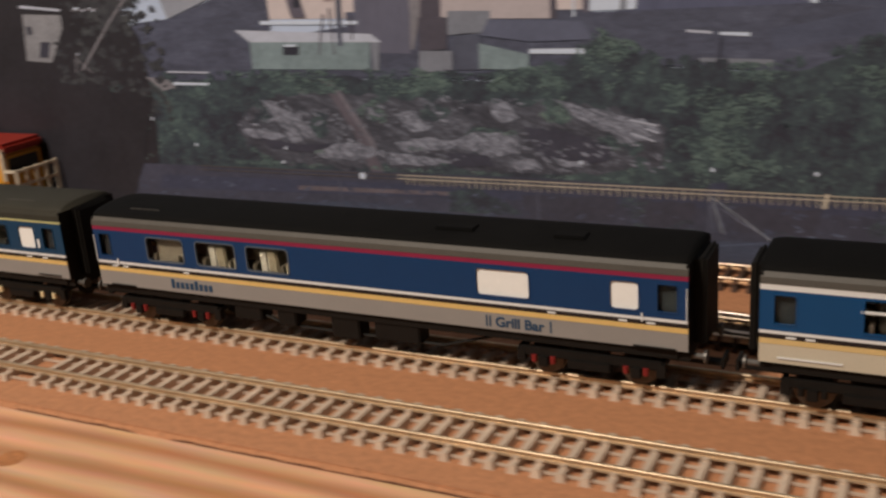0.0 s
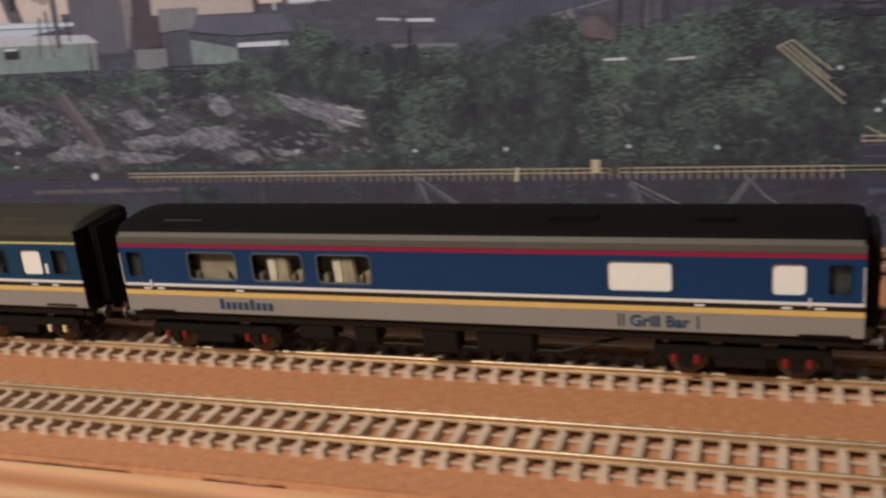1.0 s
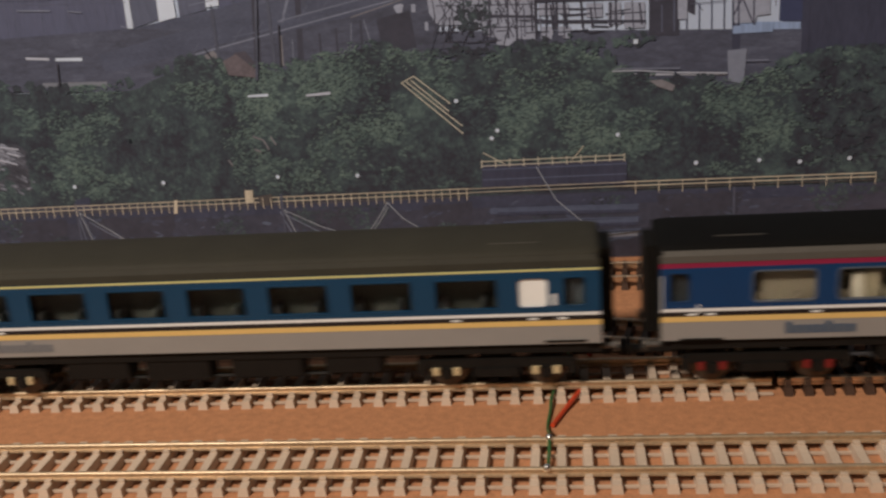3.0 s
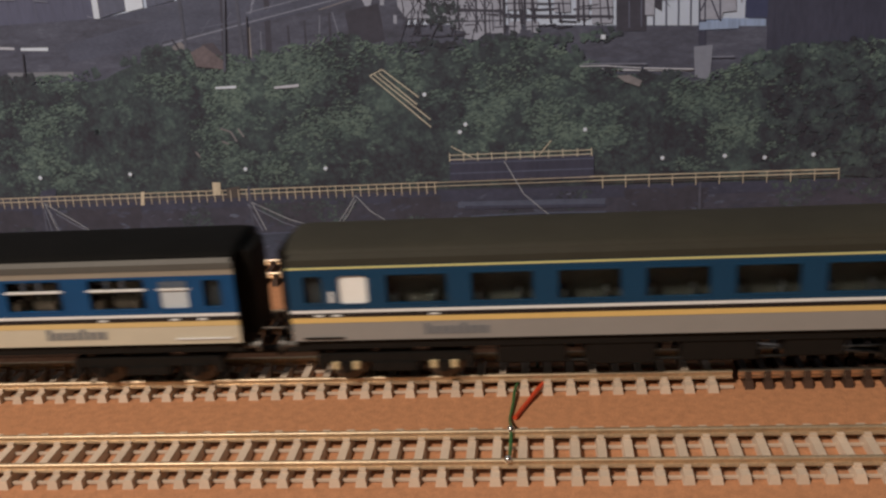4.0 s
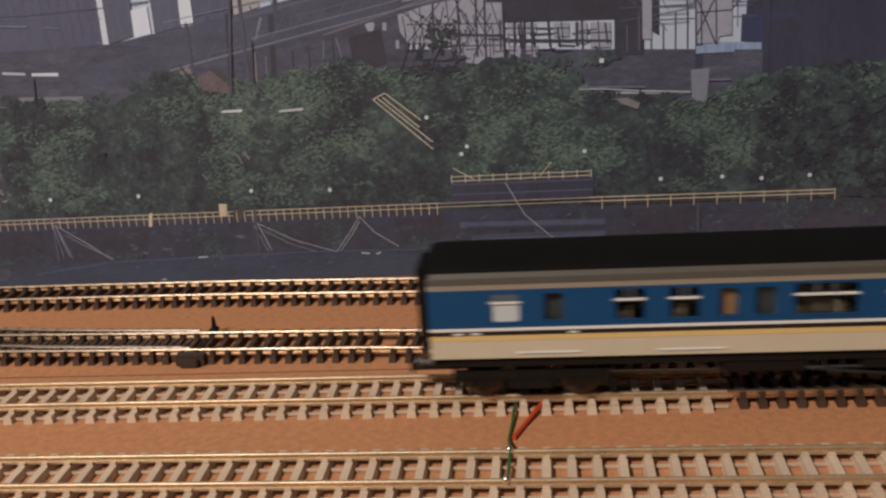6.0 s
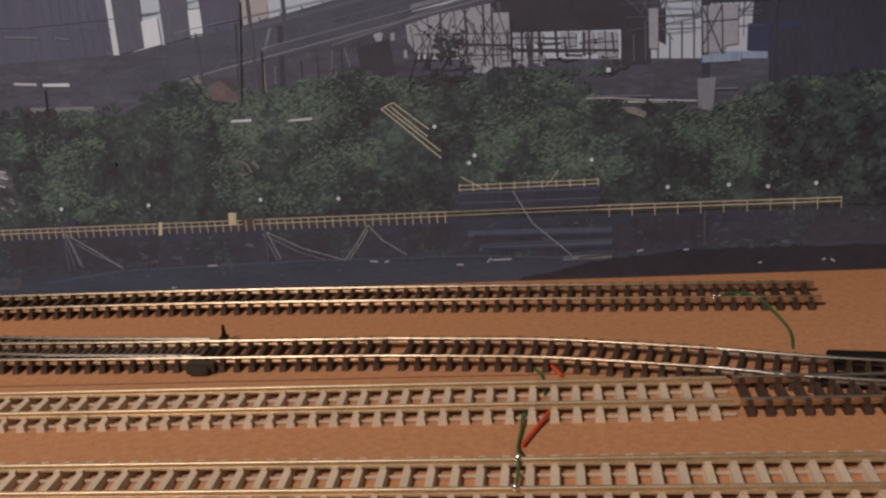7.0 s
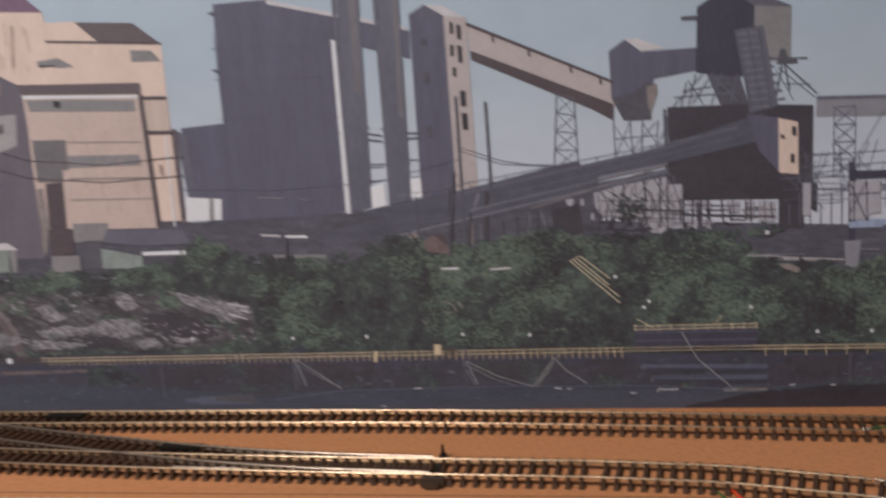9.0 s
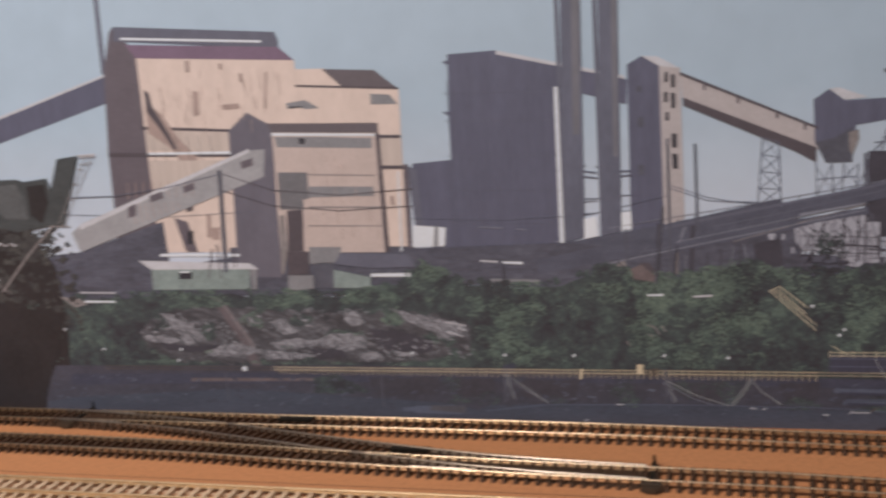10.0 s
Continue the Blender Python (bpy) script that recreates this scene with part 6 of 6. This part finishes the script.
def slab(bm, x0, x1, z0, z1, y, r=0.0013):
    pts = rounded(x0, x1, z0, z1, r)
    f, b = [bm.verts.new((px, y, pz)) for px, pz in pts], [bm.verts.new((px, y + 0.0003, pz)) for px, pz in pts]
    bm.faces.new(f)
    bm.faces.new(b[::-1])
    for k in range(len(pts)):
        bm.faces.new((f[k], f[(k + 1) % len(pts)], b[(k + 1) % len(pts)], b[k]))


def words(name, text, x, z, width, height, y, parent, mat):
    cu = bpy.data.curves.new(name, "FONT")
    cu.body, cu.extrude, cu.offset = text, 0.02, 0.022
    tmp = new(name + "_curve", cu)
    me = bpy.data.meshes.new_from_object(tmp.evaluated_get(bpy.context.evaluated_depsgraph_get()))
    bpy.data.objects.remove(tmp)
    xs, ys = [v.co.x for v in me.vertices], [v.co.y for v in me.vertices]
    for v in me.vertices:
        v.co = Vector((x + (v.co.x - min(xs)) / (max(xs) - min(xs)) * width, y - v.co.z * 0.004, z + (v.co.y - min(ys)) / (max(ys) - min(ys)) * height))
    me.materials.append(mat)
    ob = new(name, me)
    ob.parent = parent
    return ob


WHEELS = []


def bogie(parent, x, spring, label):
    """A four-wheeled bogie with axle boxes and coil springs."""
    bm = bmesh.new()
    for s in (-1, 1):
        box(bm, -0.0265, 0.0265, s * 0.0135 - 0.0011, s * 0.0135 + 0.0011, 0.0135, 0.0172, bevel=0.0004)
        box(bm, -0.0080, 0.0080, s * 0.0140 - 0.0014, s * 0.0140 + 0.0014, 0.0104, 0.0140, bevel=0.0004)
        box(bm, -0.0275, -0.0245, s * 0.0135 - 0.0013, s * 0.0135 + 0.0013, 0.0112, 0.0160)
        box(bm, 0.0245, 0.0275, s * 0.0135 - 0.0013, s * 0.0135 + 0.0013, 0.0112, 0.0160)
    box(bm, -0.006, 0.006, -0.013, 0.013, 0.015, 0.0200)
    for e in (-0.0265, 0.0265):
        box(bm, e - 0.0008, e + 0.0008, -0.0135, 0.0135, 0.0145, 0.0168)
    b = part("bogie", bm, chassis, parent, label)
    b.matrix_basis = pose(x, 0, 0)
    for dx in (-0.01725, 0.01725):
        bm = bmesh.new()
        for s in (-1, 1):
            tube(bm, (0, s * 0.0083, 0), (0, s * 0.0105, 0), 0.0064, 24)
            tube(bm, (0, s * 0.0078, 0), (0, s * 0.0083, 0), 0.0071, 24)
        tube(bm, (0, -0.0125, 0), (0, 0.0125, 0), 0.0011, 8)
        wheels = part("wheelset", bm, wheel_steel, b)
        wheels.matrix_basis = pose(dx, 0, 0.0120)
        WHEELS.append((wheels, dx))
        for s in (-1, 1):
            bm = bmesh.new()
            box(bm, dx - 0.0018, dx + 0.0018, s * 0.0142 - 0.0014, s * 0.0142 + 0.0014, 0.0100, 0.0140, bevel=0.0003)
            part("axle_box", bm, chassis, b)
            for d in (-0.0036, 0.0036):
                bm = bmesh.new()
                tube(bm, (dx + d, s * 0.0147, 0.0116), (dx + d, s * 0.0147, 0.0142), 0.0011, 10)
                part("spring", bm, spring, b)
    return b


def coach(label, x, length, body, skirt, roof, cant, cant_z, windows, spring, group="coaches of the train", gutter=None, steps=(), vents=(), under=(), stripe=None):
    co = thing("passenger_coach", label, "railway coach", x, 0, 0, group=group)
    holes = [(a, b, 0.0368 if k != "door" else 0.0372, 0.0472 if k != "split" else 0.0480) for a, b, k in windows]
    for s in (-1, 1):
        bm = bmesh.new()
        pierced_side(bm, s, length, Z_BAND, cant_z[0], holes)
        part("side_panel", bm, body, co)
    for name, z0, z1, mat, proud in (("lower_skirt", Z_SKIRT, 0.0301, skirt, -0.0001), ("yellow_stripe", 0.0301, 0.0320, stripe or yellow_paint, 0.00003), ("black_stripe", 0.0320, 0.0337, black_paint, 0.0), ("white_stripe", 0.0337, Z_BAND, white_paint, 0.00005), ("cantrail_stripe", cant_z[0], cant_z[1], cant, 0.00003)):
        side_strip(name, mat, co, 0, length, z0, z1, proud)
    if cant_z[1] < Z_EAVES:
        side_strip("eaves_panel", body, co, 0, length, cant_z[1], Z_EAVES)
    # roof: an arched shell whose ends are drawn in
    prof = [(Y_SIDE + 0.0002, Z_EAVES), (Y_SIDE - 0.0002, 0.0530), (Y_SIDE - 0.0012, 0.0546)]
    arc = [(0.0163 * math.cos(radians(a)), 0.0546 + 0.0040 * math.sin(radians(a))) for a in range(0, 181, 10)]
    low, arch = [(p, q) for p, q in prof], arc
    bm = bmesh.new()
    rings = []
    for px, k in ((-0.0003, 0.90), (0.0015, 0.965), (0.0045, 1.0), (length - 0.0045, 1.0), (length - 0.0015, 0.965), (length + 0.0003, 0.90)):
        rings.append([bm.verts.new((px, p * (0.5 + 0.5 * k), 0.0546 + (q - 0.0546) * (2 * k - 1))) for p, q in arch])
    for a, b in zip(rings, rings[1:]):
        for i in range(len(a) - 1):
            bm.faces.new((a[i], a[i + 1], b[i + 1], b[i]))
    bm.faces.new(rings[0])
    bm.faces.new(rings[-1])
    part("roof", bm, roof, co, smooth=True)
    bm = bmesh.new()
    for s in (-1, 1):
        rows = [[bm.verts.new((px, s * p, q)) for p, q in low] for px in (0, length)]
        for i in range(len(low) - 1):
            bm.faces.new((rows[0][i], rows[0][i + 1], rows[1][i + 1], rows[1][i]))
    part("roof_edge", bm, gutter or roof_grey, co)
    for a, b, y in vents:
        bm = bmesh.new()
        box(bm, a, b, y - 0.0035, y + 0.0035, 0.0566, 0.0591, bevel=0.0005)
        part("roof_vent", bm, roof, co)
    if spring is axle_red:
        bm = bmesh.new()
        box(bm, 0.018, 0.034, -0.0112, -0.0108, 0.0572, 0.0577)
        part("roof_rib", bm, roof_grey, co)
    if spring is axle_yellow:
        bm = bmesh.new()
        box(bm, length - 0.037, length - 0.020, -0.0112, -0.0108, 0.0572, 0.0577)
        part("roof_rib", bm, roof_grey, co)
    # floor, ends and inside
    bm = bmesh.new()
    box(bm, 0.0008, length - 0.0008, -0.0166, 0.0166, 0.0228, 0.0246)
    part("floor", bm, chassis, co)
    for e, d in ((0.0, 1), (length, -1)):
        bm = bmesh.new()
        box(bm, min(e, e + d * 0.0008), max(e, e + d * 0.0008), -Y_SIDE + 0.0004, Y_SIDE - 0.0004, Z_SKIRT, 0.0546)
        part("end_wall", bm, rubber, co)
        bm = bmesh.new()
        for k in range(4):
            g = e - d * (0.0001 + 0.0011 * k)
            w = 0.0098 - 0.0006 * (k % 2)
            box(bm, min(g, g - d * 0.0011), max(g, g - d * 0.0011), -w, w, 0.0235, 0.0549 - 0.0007 * (k % 2), bevel=0.0003)
        part("gangway", bm, rubber, co, "black folded gangway bellows")
        for s in (-1, 1):
            bm = bmesh.new()
            tube(bm, (e, s * 0.0128, 0.0205), (e - d * 0.0045, s * 0.0128, 0.0205), 0.0011, 10)
            tube(bm, (e - d * 0.0045, s * 0.0128, 0.0205), (e - d * 0.0055, s * 0.0128, 0.0205), 0.0024, 14)
            part("buffer", bm, buffer_metal, co)
        bm = bmesh.new()
        box(bm, min(e + d * 0.01, e - d * 0.0095), max(e + d * 0.01, e - d * 0.0095), -0.0022, 0.0022, 0.0125, 0.0140, bevel=0.0003)
        box(bm, e - d * 0.0090 - 0.0006, e - d * 0.0090 + 0.0006, -0.0045, 0.0045, 0.0125, 0.0165, bevel=0.0002)
        part("coupling", bm, chassis, co)
        bm = bmesh.new()
        box(bm, min(e, e + d * 0.012), max(e, e + d * 0.012), -0.0150, 0.0150, 0.0190, 0.0236)
        part("headstock", bm, chassis, co)
        for s in (-1, 1) if spring is axle_red else ():
            bm = bmesh.new()
            z = 0.0345
            tube(bm, (e + d * 0.0004, s * (Y_SIDE + 0.0004), z), (e + d * 0.0004, s * (Y_SIDE + 0.0004), 0.0465), 0.00022, 6)
            part("handrail", bm, white_paint, co)
    bm = bmesh.new()
    box(bm, 0.02, length - 0.02, -0.0010, 0.0010, 0.0246, 0.0345)
    part("partition", bm, inner_wall, co)
    for a, b, k in windows:
        z0, z1 = (0.0372, 0.0472) if k == "door" else (0.0368, 0.0480 if k == "split" else 0.0472)
        if k == "amber":
            z0, z1 = 0.0372, 0.0472
        w = new("window")
        w.empty_display_size = 0.004
        w.parent = co
        for s in (-1, 1):
            bm = bmesh.new()
            ring(bm, a, b, z0, z1, s * Y_SIDE, s, 0.0004 if k != "door" else 0.0003, 0.0015 if k in ("dining", "frost") else 0.0007)
            part("window_frame", bm, frame_grey if k == "dining" else body, w)
            bm = bmesh.new()
            slab(bm, a + 0.0001, b - 0.0001, z0 + 0.0001, z1 - 0.0001, s * (Y_SIDE - 0.0005))
            pane = part("pane", bm, frosted if k == "frost" else frosted_dim if k == "split_frost" else clear, w, "white frosted pane" if "frost" in k else "")
            pane.visible_shadow = "frost" in k
            # panel added behind the door pane in place of its dull reflection
            if k == "door":
                bm = bmesh.new()
                yy = s * (Y_SIDE - 0.0026)
                box(bm, a - 0.001, b + 0.001, min(yy, yy + 0.0003), max(yy, yy + 0.0003), 0.036, 0.048)
                part("inner_lining", bm, door_sheen, w)
            if k == "amber":
                bm = bmesh.new()
                yy = s * (Y_SIDE - 0.0022)
                box(bm, a - 0.001, b + 0.001, min(yy, yy + 0.0003), max(yy, yy + 0.0003), 0.036, 0.048)
                part("inner_blind", bm, amber_blind, w, "brown blind behind the pane")
            if k in ("split", "split_frost"):
                bm = bmesh.new()
                side = s * (Y_SIDE + 0.0002)
                box(bm, a - 0.0008, b + 0.0008, min(side, side - s * 0.0006), max(side, side - s * 0.0006), 0.0436, 0.0444)
                part("vent_bar", bm, white_paint, w, "white ventilator bar")
                bm = bmesh.new()
                for f in (0.34, 0.62):
                    mx = a + (b - a) * f
                    box(bm, mx - 0.0004, mx + 0.0004, min(side, side - s * 0.0005), max(side, side - s * 0.0005), 0.0444, 0.0479)
                part("vent_mullion", bm, frame_grey, w)
                if k == "split_frost":
                    bm = bmesh.new()
                    box(bm, a + 0.0002, b - 0.0002, min(side, side - s * 0.0004), max(side, side - s * 0.0004), 0.0448, 0.0470)
                    part("vent_louvre", bm, frame_grey, w)
            if k == "split" and b - a > 0.015:
                bm = bmesh.new()
                yy = s * 0.0085
                box(bm, a + 0.004, b - 0.0005, min(yy, yy + 0.0005), max(yy, yy + 0.0005), 0.0250, 0.0440)
                part("cabin_lining", bm, inner_wall, w, "brown lining seen through the window")
            # panel added inside so the tinted first-class windows look evenly dark
            if k == "first":
                bm = bmesh.new()
                y0, y1 = sorted((s * 0.0080, s * 0.0085))
                box(bm, a - 0.003, b + 0.003, y0, y1, 0.0250, 0.0480)
                part("cabin_lining", bm, dark_backing, w, "dark olive panel added to darken the tinted window")
            if k == "dining":
                bm = bmesh.new()
                yy = s * 0.0092
                box(bm, a - 0.002, a + (b - a) * 0.98, min(yy, yy + 0.0005), max(yy, yy + 0.0005), 0.0250, 0.0465)
                part("cabin_lining", bm, cabin_buff, w, "buff lining seen through the window")
                if a < 0.03:
                    y0, y1 = sorted((s * (Y_SIDE - 0.0040), s * (Y_SIDE - 0.0034)))
                    bm = bmesh.new()
                    box(bm, a + 0.0032, b + 0.0006, y0, y1, 0.0330, 0.0470)
                    part("partition", bm, cabin_buff, w, "buff partition close behind the window")
                # pale seat end with the buff back of the next seat beside it
                if a > 0.03:
                    y0, y1 = sorted((s * (Y_SIDE - 0.0040), s * (Y_SIDE - 0.0020)))
                    for name, u, wide, top, lean, mat in (
                            ("seat_end", a + 0.26 * (b - a), 0.0040, 0.0451, -0.0005, seat_cream),
                            ("seat_back", a + 0.26 * (b - a) + 0.0041, 0.0048, 0.0459, -0.0011, cabin_pale),
                            ("table_end", b - 0.0032, 0.0022, 0.0405, 0.0, cabin_pale)):
                        bm = bmesh.new()
                        box(bm, u, u + wide, y0, y1, 0.0330, top, bevel=0.0006)
                        for v in bm.verts:
                            v.co.x += lean * (v.co.z - 0.0330) / (top - 0.0330)
                        part(name, bm, mat, w, "cream seat end" if name == "seat_end" else "")
        if k in ("split", "first", "dining"):
            for s in (-1, 1):
                for sx in (a + 0.0015, b - 0.0055):
                    bm = bmesh.new()
                    box(bm, sx, sx + 0.0040, s * 0.0125 - 0.0035, s * 0.0125 + 0.0035, 0.0246, 0.0300, bevel=0.0004)
                    box(bm, sx, sx + 0.0014, s * 0.0125 - 0.0035, s * 0.0125 + 0.0035, 0.0300, 0.0392, bevel=0.0004)
                    part("seat", bm, {"dining": cabin_buff, "first": seat_dark}.get(k, seat_cloth), co)
    # solebar, trusses and boxes below the floor
    bm = bmesh.new()
    for s in (-1, 1):
        box(bm, 0.004, length - 0.004, s * 0.0150 - 0.0008, s * 0.0150 + 0.0008, 0.0196, 0.0234)
    part("solebar", bm, chassis, co)
    bm = bmesh.new()
    for s in (-1, 1) if spring is not chassis else ():
        y = s * 0.0125
        tube(bm, (0.070, y, 0.0196), (0.095, y, 0.0122), 0.0006, 6)
        tube(bm, (0.095, y, 0.0122), (length - 0.095, y, 0.0122), 0.0006, 6)
        tube(bm, (length - 0.095, y, 0.0122), (length - 0.070, y, 0.0196), 0.0006, 6)
    if bm.verts:
        part("truss_rod", bm, chassis, co)
    else:
        bm.free()
    for a, b, s, z in under:
        bm = bmesh.new()
        box(bm, a, b, s * 0.0110 - 0.0042, s * 0.0110 + 0.0042, z, 0.0198, bevel=0.0005)
        part("equipment_box", bm, chassis, co)
    for bx in (0.0343, length - 0.0362):
        bogie(co, bx, spring, "black bogie with " + {axle_red: "red", axle_yellow: "cream", chassis: "black"}[spring] + " springs")
    for a, b, z, mat in steps:
        side_strip("step_board", mat, co, a, b, z, z + 0.0006, 0.0004, -0.0001)
    # small grab handles and lamp brackets along the waist
    for hx in (0.0085, 0.0145, 0.0480, length - 0.050, length - 0.0240, length - 0.0142):
        side_strip("grab_handle", white_paint, co, hx, hx + 0.0030, 0.0325, 0.0331, 0.0004, -0.00005)
    for hx in (0.0118, length - 0.0160) if spring is axle_red else ():
        side_strip("door_handle", white_paint, co, hx, hx + 0.0006, 0.0332, 0.0362, 0.0005, -0.00005)
    return co


def name_bars(co, x, z, mat):
    """The operator's name as plain bars."""
    r = random.Random(5)
    for k in range(9):
        bm = bmesh.new()
        h = 0.0040 if k in (0, 5) else 0.0029
        box(bm, x + 0.0025 * k, x + 0.0025 * k + 0.0017, -Y_SIDE - 0.00012, -Y_SIDE + 0.0002, z, z + h)
        part("name_bar", bm, mat, co)


UNDER = ((0.070, 0.084, -1, 0.0135), (0.092, 0.101, -1, 0.0130), (0.118, 0.131, -1, 0.0105), (0.138, 0.158, -1, 0.0120), (0.100, 0.122, 1, 0.0140))
UNDER_FIRST = ((0.070, 0.094, -1, 0.0125), (0.100, 0.124, -1, 0.0115), (0.132, 0.158, -1, 0.0120), (0.166, 0.186, -1, 0.0130))
UNDER_OLD = ((0.100, 0.128, -1, 0.0150), (0.146, 0.166, -1, 0.0155))
LEN, LEN_C = 0.262, 0.265
buffet = coach("dark blue and grey buffet coach with a red cantrail stripe", -0.3235, LEN, navy, grey_paint, roof_black, red_paint, (0.0490, 0.0507),
               [(0.0029, 0.0092, "door"), (0.0295, 0.0492, "dining"), (0.0561, 0.0762, "dining"), (0.0820, 0.1024, "dining"), (0.1846, 0.2052, "frost"), (0.2350, 0.2451, "frost"), (0.2515, 0.2583, "door")],
               axle_red, vents=((0.165, 0.181, -0.006), (0.212, 0.224, -0.006)), under=UNDER, steps=((0.006, 0.020, 0.0236, chassis), (0.243, 0.258, 0.0236, chassis)))
words("grill_bar_lettering", "Grill Bar", 0.1915, 0.0248, 0.0190, 0.0040, -Y_SIDE - 0.0001, buffet, lettering)
for fx in (0.1876, 0.1890, 0.2126):
    bm = bmesh.new()
    box(bm, fx, fx + 0.0006, -Y_SIDE - 0.00012, -Y_SIDE + 0.0002, 0.0246, 0.0290)
    part("cutlery_mark", bm, lettering, buffet)
name_bars(buffet, 0.0402, 0.0252, lettering)
first = coach("steel blue first-class coach with an olive roof and yellow cantrail", -0.605, LEN, steel_blue, grey_paint, roof_olive, lime_paint, (0.0496, 0.0504),
              [(0.0053, 0.0117, "door"), (0.0173, 0.0274, "frost"), *((0.0336 + 0.0289 * k, 0.0336 + 0.0289 * k + 0.0208, "first") for k in range(7)), (0.2348, 0.2447, "frost"), (0.2499, 0.2568, "door")],
              axle_yellow, gutter=roof_olive, under=UNDER_FIRST, steps=((0.004, 0.018, 0.0242, chassis), (0.243, 0.257, 0.0242, chassis)))
words("class_figure", "1", 0.2460, 0.0375, 0.0014, 0.0040, -Y_SIDE - 0.0001, first, white_paint)
words("class_figure", "1", 0.0140, 0.0375, 0.0014, 0.0040, -Y_SIDE - 0.0001, first, white_paint)
name_bars(first, 0.0460, 0.0252, faint_lettering)
LAST = [(0.0217, 0.0314, "split_frost"), (0.0398, 0.0462, "door"), (0.0638, 0.0735, "split"), (0.0818, 0.0914, "split"), (0.0980, 0.1040, "amber"), (0.1099, 0.1164, "door"), *((0.1226 + 0.0301 * k, 0.1226 + 0.0301 * k + 0.0202, "split") for k in range(4)), (0.2381, 0.2485, "split_frost"), (0.2538, 0.2600, "door")]
brake = coach("mid-blue and cream brake coach at the tail of the train", -0.8885, LEN_C, teal_blue, cream_paint, roof_black, cant_beige, (0.0488, 0.0508), LAST,
              chassis, under=UNDER_OLD, stripe=pale_yellow, steps=((0.030, 0.052, 0.0252, white_paint), (0.078, 0.100, 0.0252, white_paint), (0.242, 0.262, 0.0252, white_paint)))
name_bars(brake, 0.1950, 0.0258, faint_lettering)
lead = coach("mid-blue and cream coach ahead of the buffet coach", -0.0385, LEN_C, teal_blue, cream_paint, roof_black, white_paint, (0.0488, 0.0508),
             [(0.0045, 0.0113, "door"), *((0.0314 + 0.0301 * k, 0.0314 + 0.0301 * k + 0.0202, "split") for k in range(7)), (0.2400, 0.2490, "split_frost"), (0.2538, 0.2600, "door")],
             chassis, under=UNDER_OLD, stripe=pale_yellow, steps=((0.006, 0.026, 0.0252, white_paint),))

# ---- the engine standing on the siding ----
engine = thing("diesel_engine", "yellow and red model engine with cream handrails standing on the siding", "locomotive", -0.60, 0.1165, 0)
part("body", solid("b", loco_yellow, (-0.06, 0.088, -0.0165, 0.0165, 0.016, 0.0465), bevel=0.002), loco_yellow, engine)
part("roof", solid("r", loco_red, (-0.062, 0.0905, -0.0172, 0.0172, 0.0466, 0.0530), bevel=0.002), loco_red, engine, "red roof")
part("footplate", solid("f", chassis, (-0.06, 0.106, -0.0170, 0.0170, 0.0135, 0.0160), bevel=0.0005), chassis, engine)
part("windscreen", solid("w", print_black, (0.0881, 0.0886, -0.012, 0.012, 0.034, 0.043)), black_paint, engine)
for y in (-0.016, -0.008, 0.0, 0.008, 0.016):
    part("handrail_post", solid("p", loco_rail, (0.0975, 0.0990, y - 0.0008, y + 0.0008, 0.016, 0.0375)), loco_rail, engine)
for z in (0.0265, 0.0355):
    part("handrail", solid("h", loco_rail, (0.0976, 0.0989, -0.0168, 0.0168, z, z + 0.0015)), loco_rail, engine)
part("handrail", solid("h", loco_rail, (0.089, 0.0989, -0.0168, -0.0152, 0.0355, 0.0370)), loco_rail, engine)
part("corner_pillar", solid("c", loco_rail, (0.0875, 0.0895, -0.0170, -0.0150, 0.030, 0.050)), loco_rail, engine)
for x in (-0.045, -0.02, 0.04, 0.075):
    bm = bmesh.new()
    for s in (-1, 1):
        tube(bm, (x, s * 0.0083, 0.0120), (x, s * 0.0105, 0.0120), 0.0064, 20)
    part("wheelset", bm, wheel_steel, engine)


# ---- motion ----
def motions():
    """The train runs to the right along the middle track; each coach keeps its place in it."""
    run = ((0, 0.0), (0.5, 0.0828), (1.0, 0.1728), (1.5, 0.2570), (2.0, 0.3400), (2.5, 0.4243), (4.0, 0.6791), (4.5, 0.7611), (5.0, 0.8515), (5.5, 0.9331), (5.7, 0.9628), (6.8, 1.1500), (8.0, 1.355), (10.0, 1.69))
    for c, x0 in ((buffet, -0.3235), (first, -0.605), (brake, -0.8885), (lead, -0.0385)):
        walk(c, [(t, pose(x0 + s, 0, 0)) for t, s in run])
    # the wheels roll with it, about four turns a second
    times = [0.05 * k for k in range(201)]
    gone = np.interp(times, [t for t, s in run], [s for t, s in run])
    turns = [(t, math.degrees(s / 0.0064)) for t, s in zip(times, gone)]
    for wheels, dx in WHEELS:
        walk(wheels, [(t, pose(dx, 0, 0.0120, 0, a, 0)) for t, a in turns])


motions()
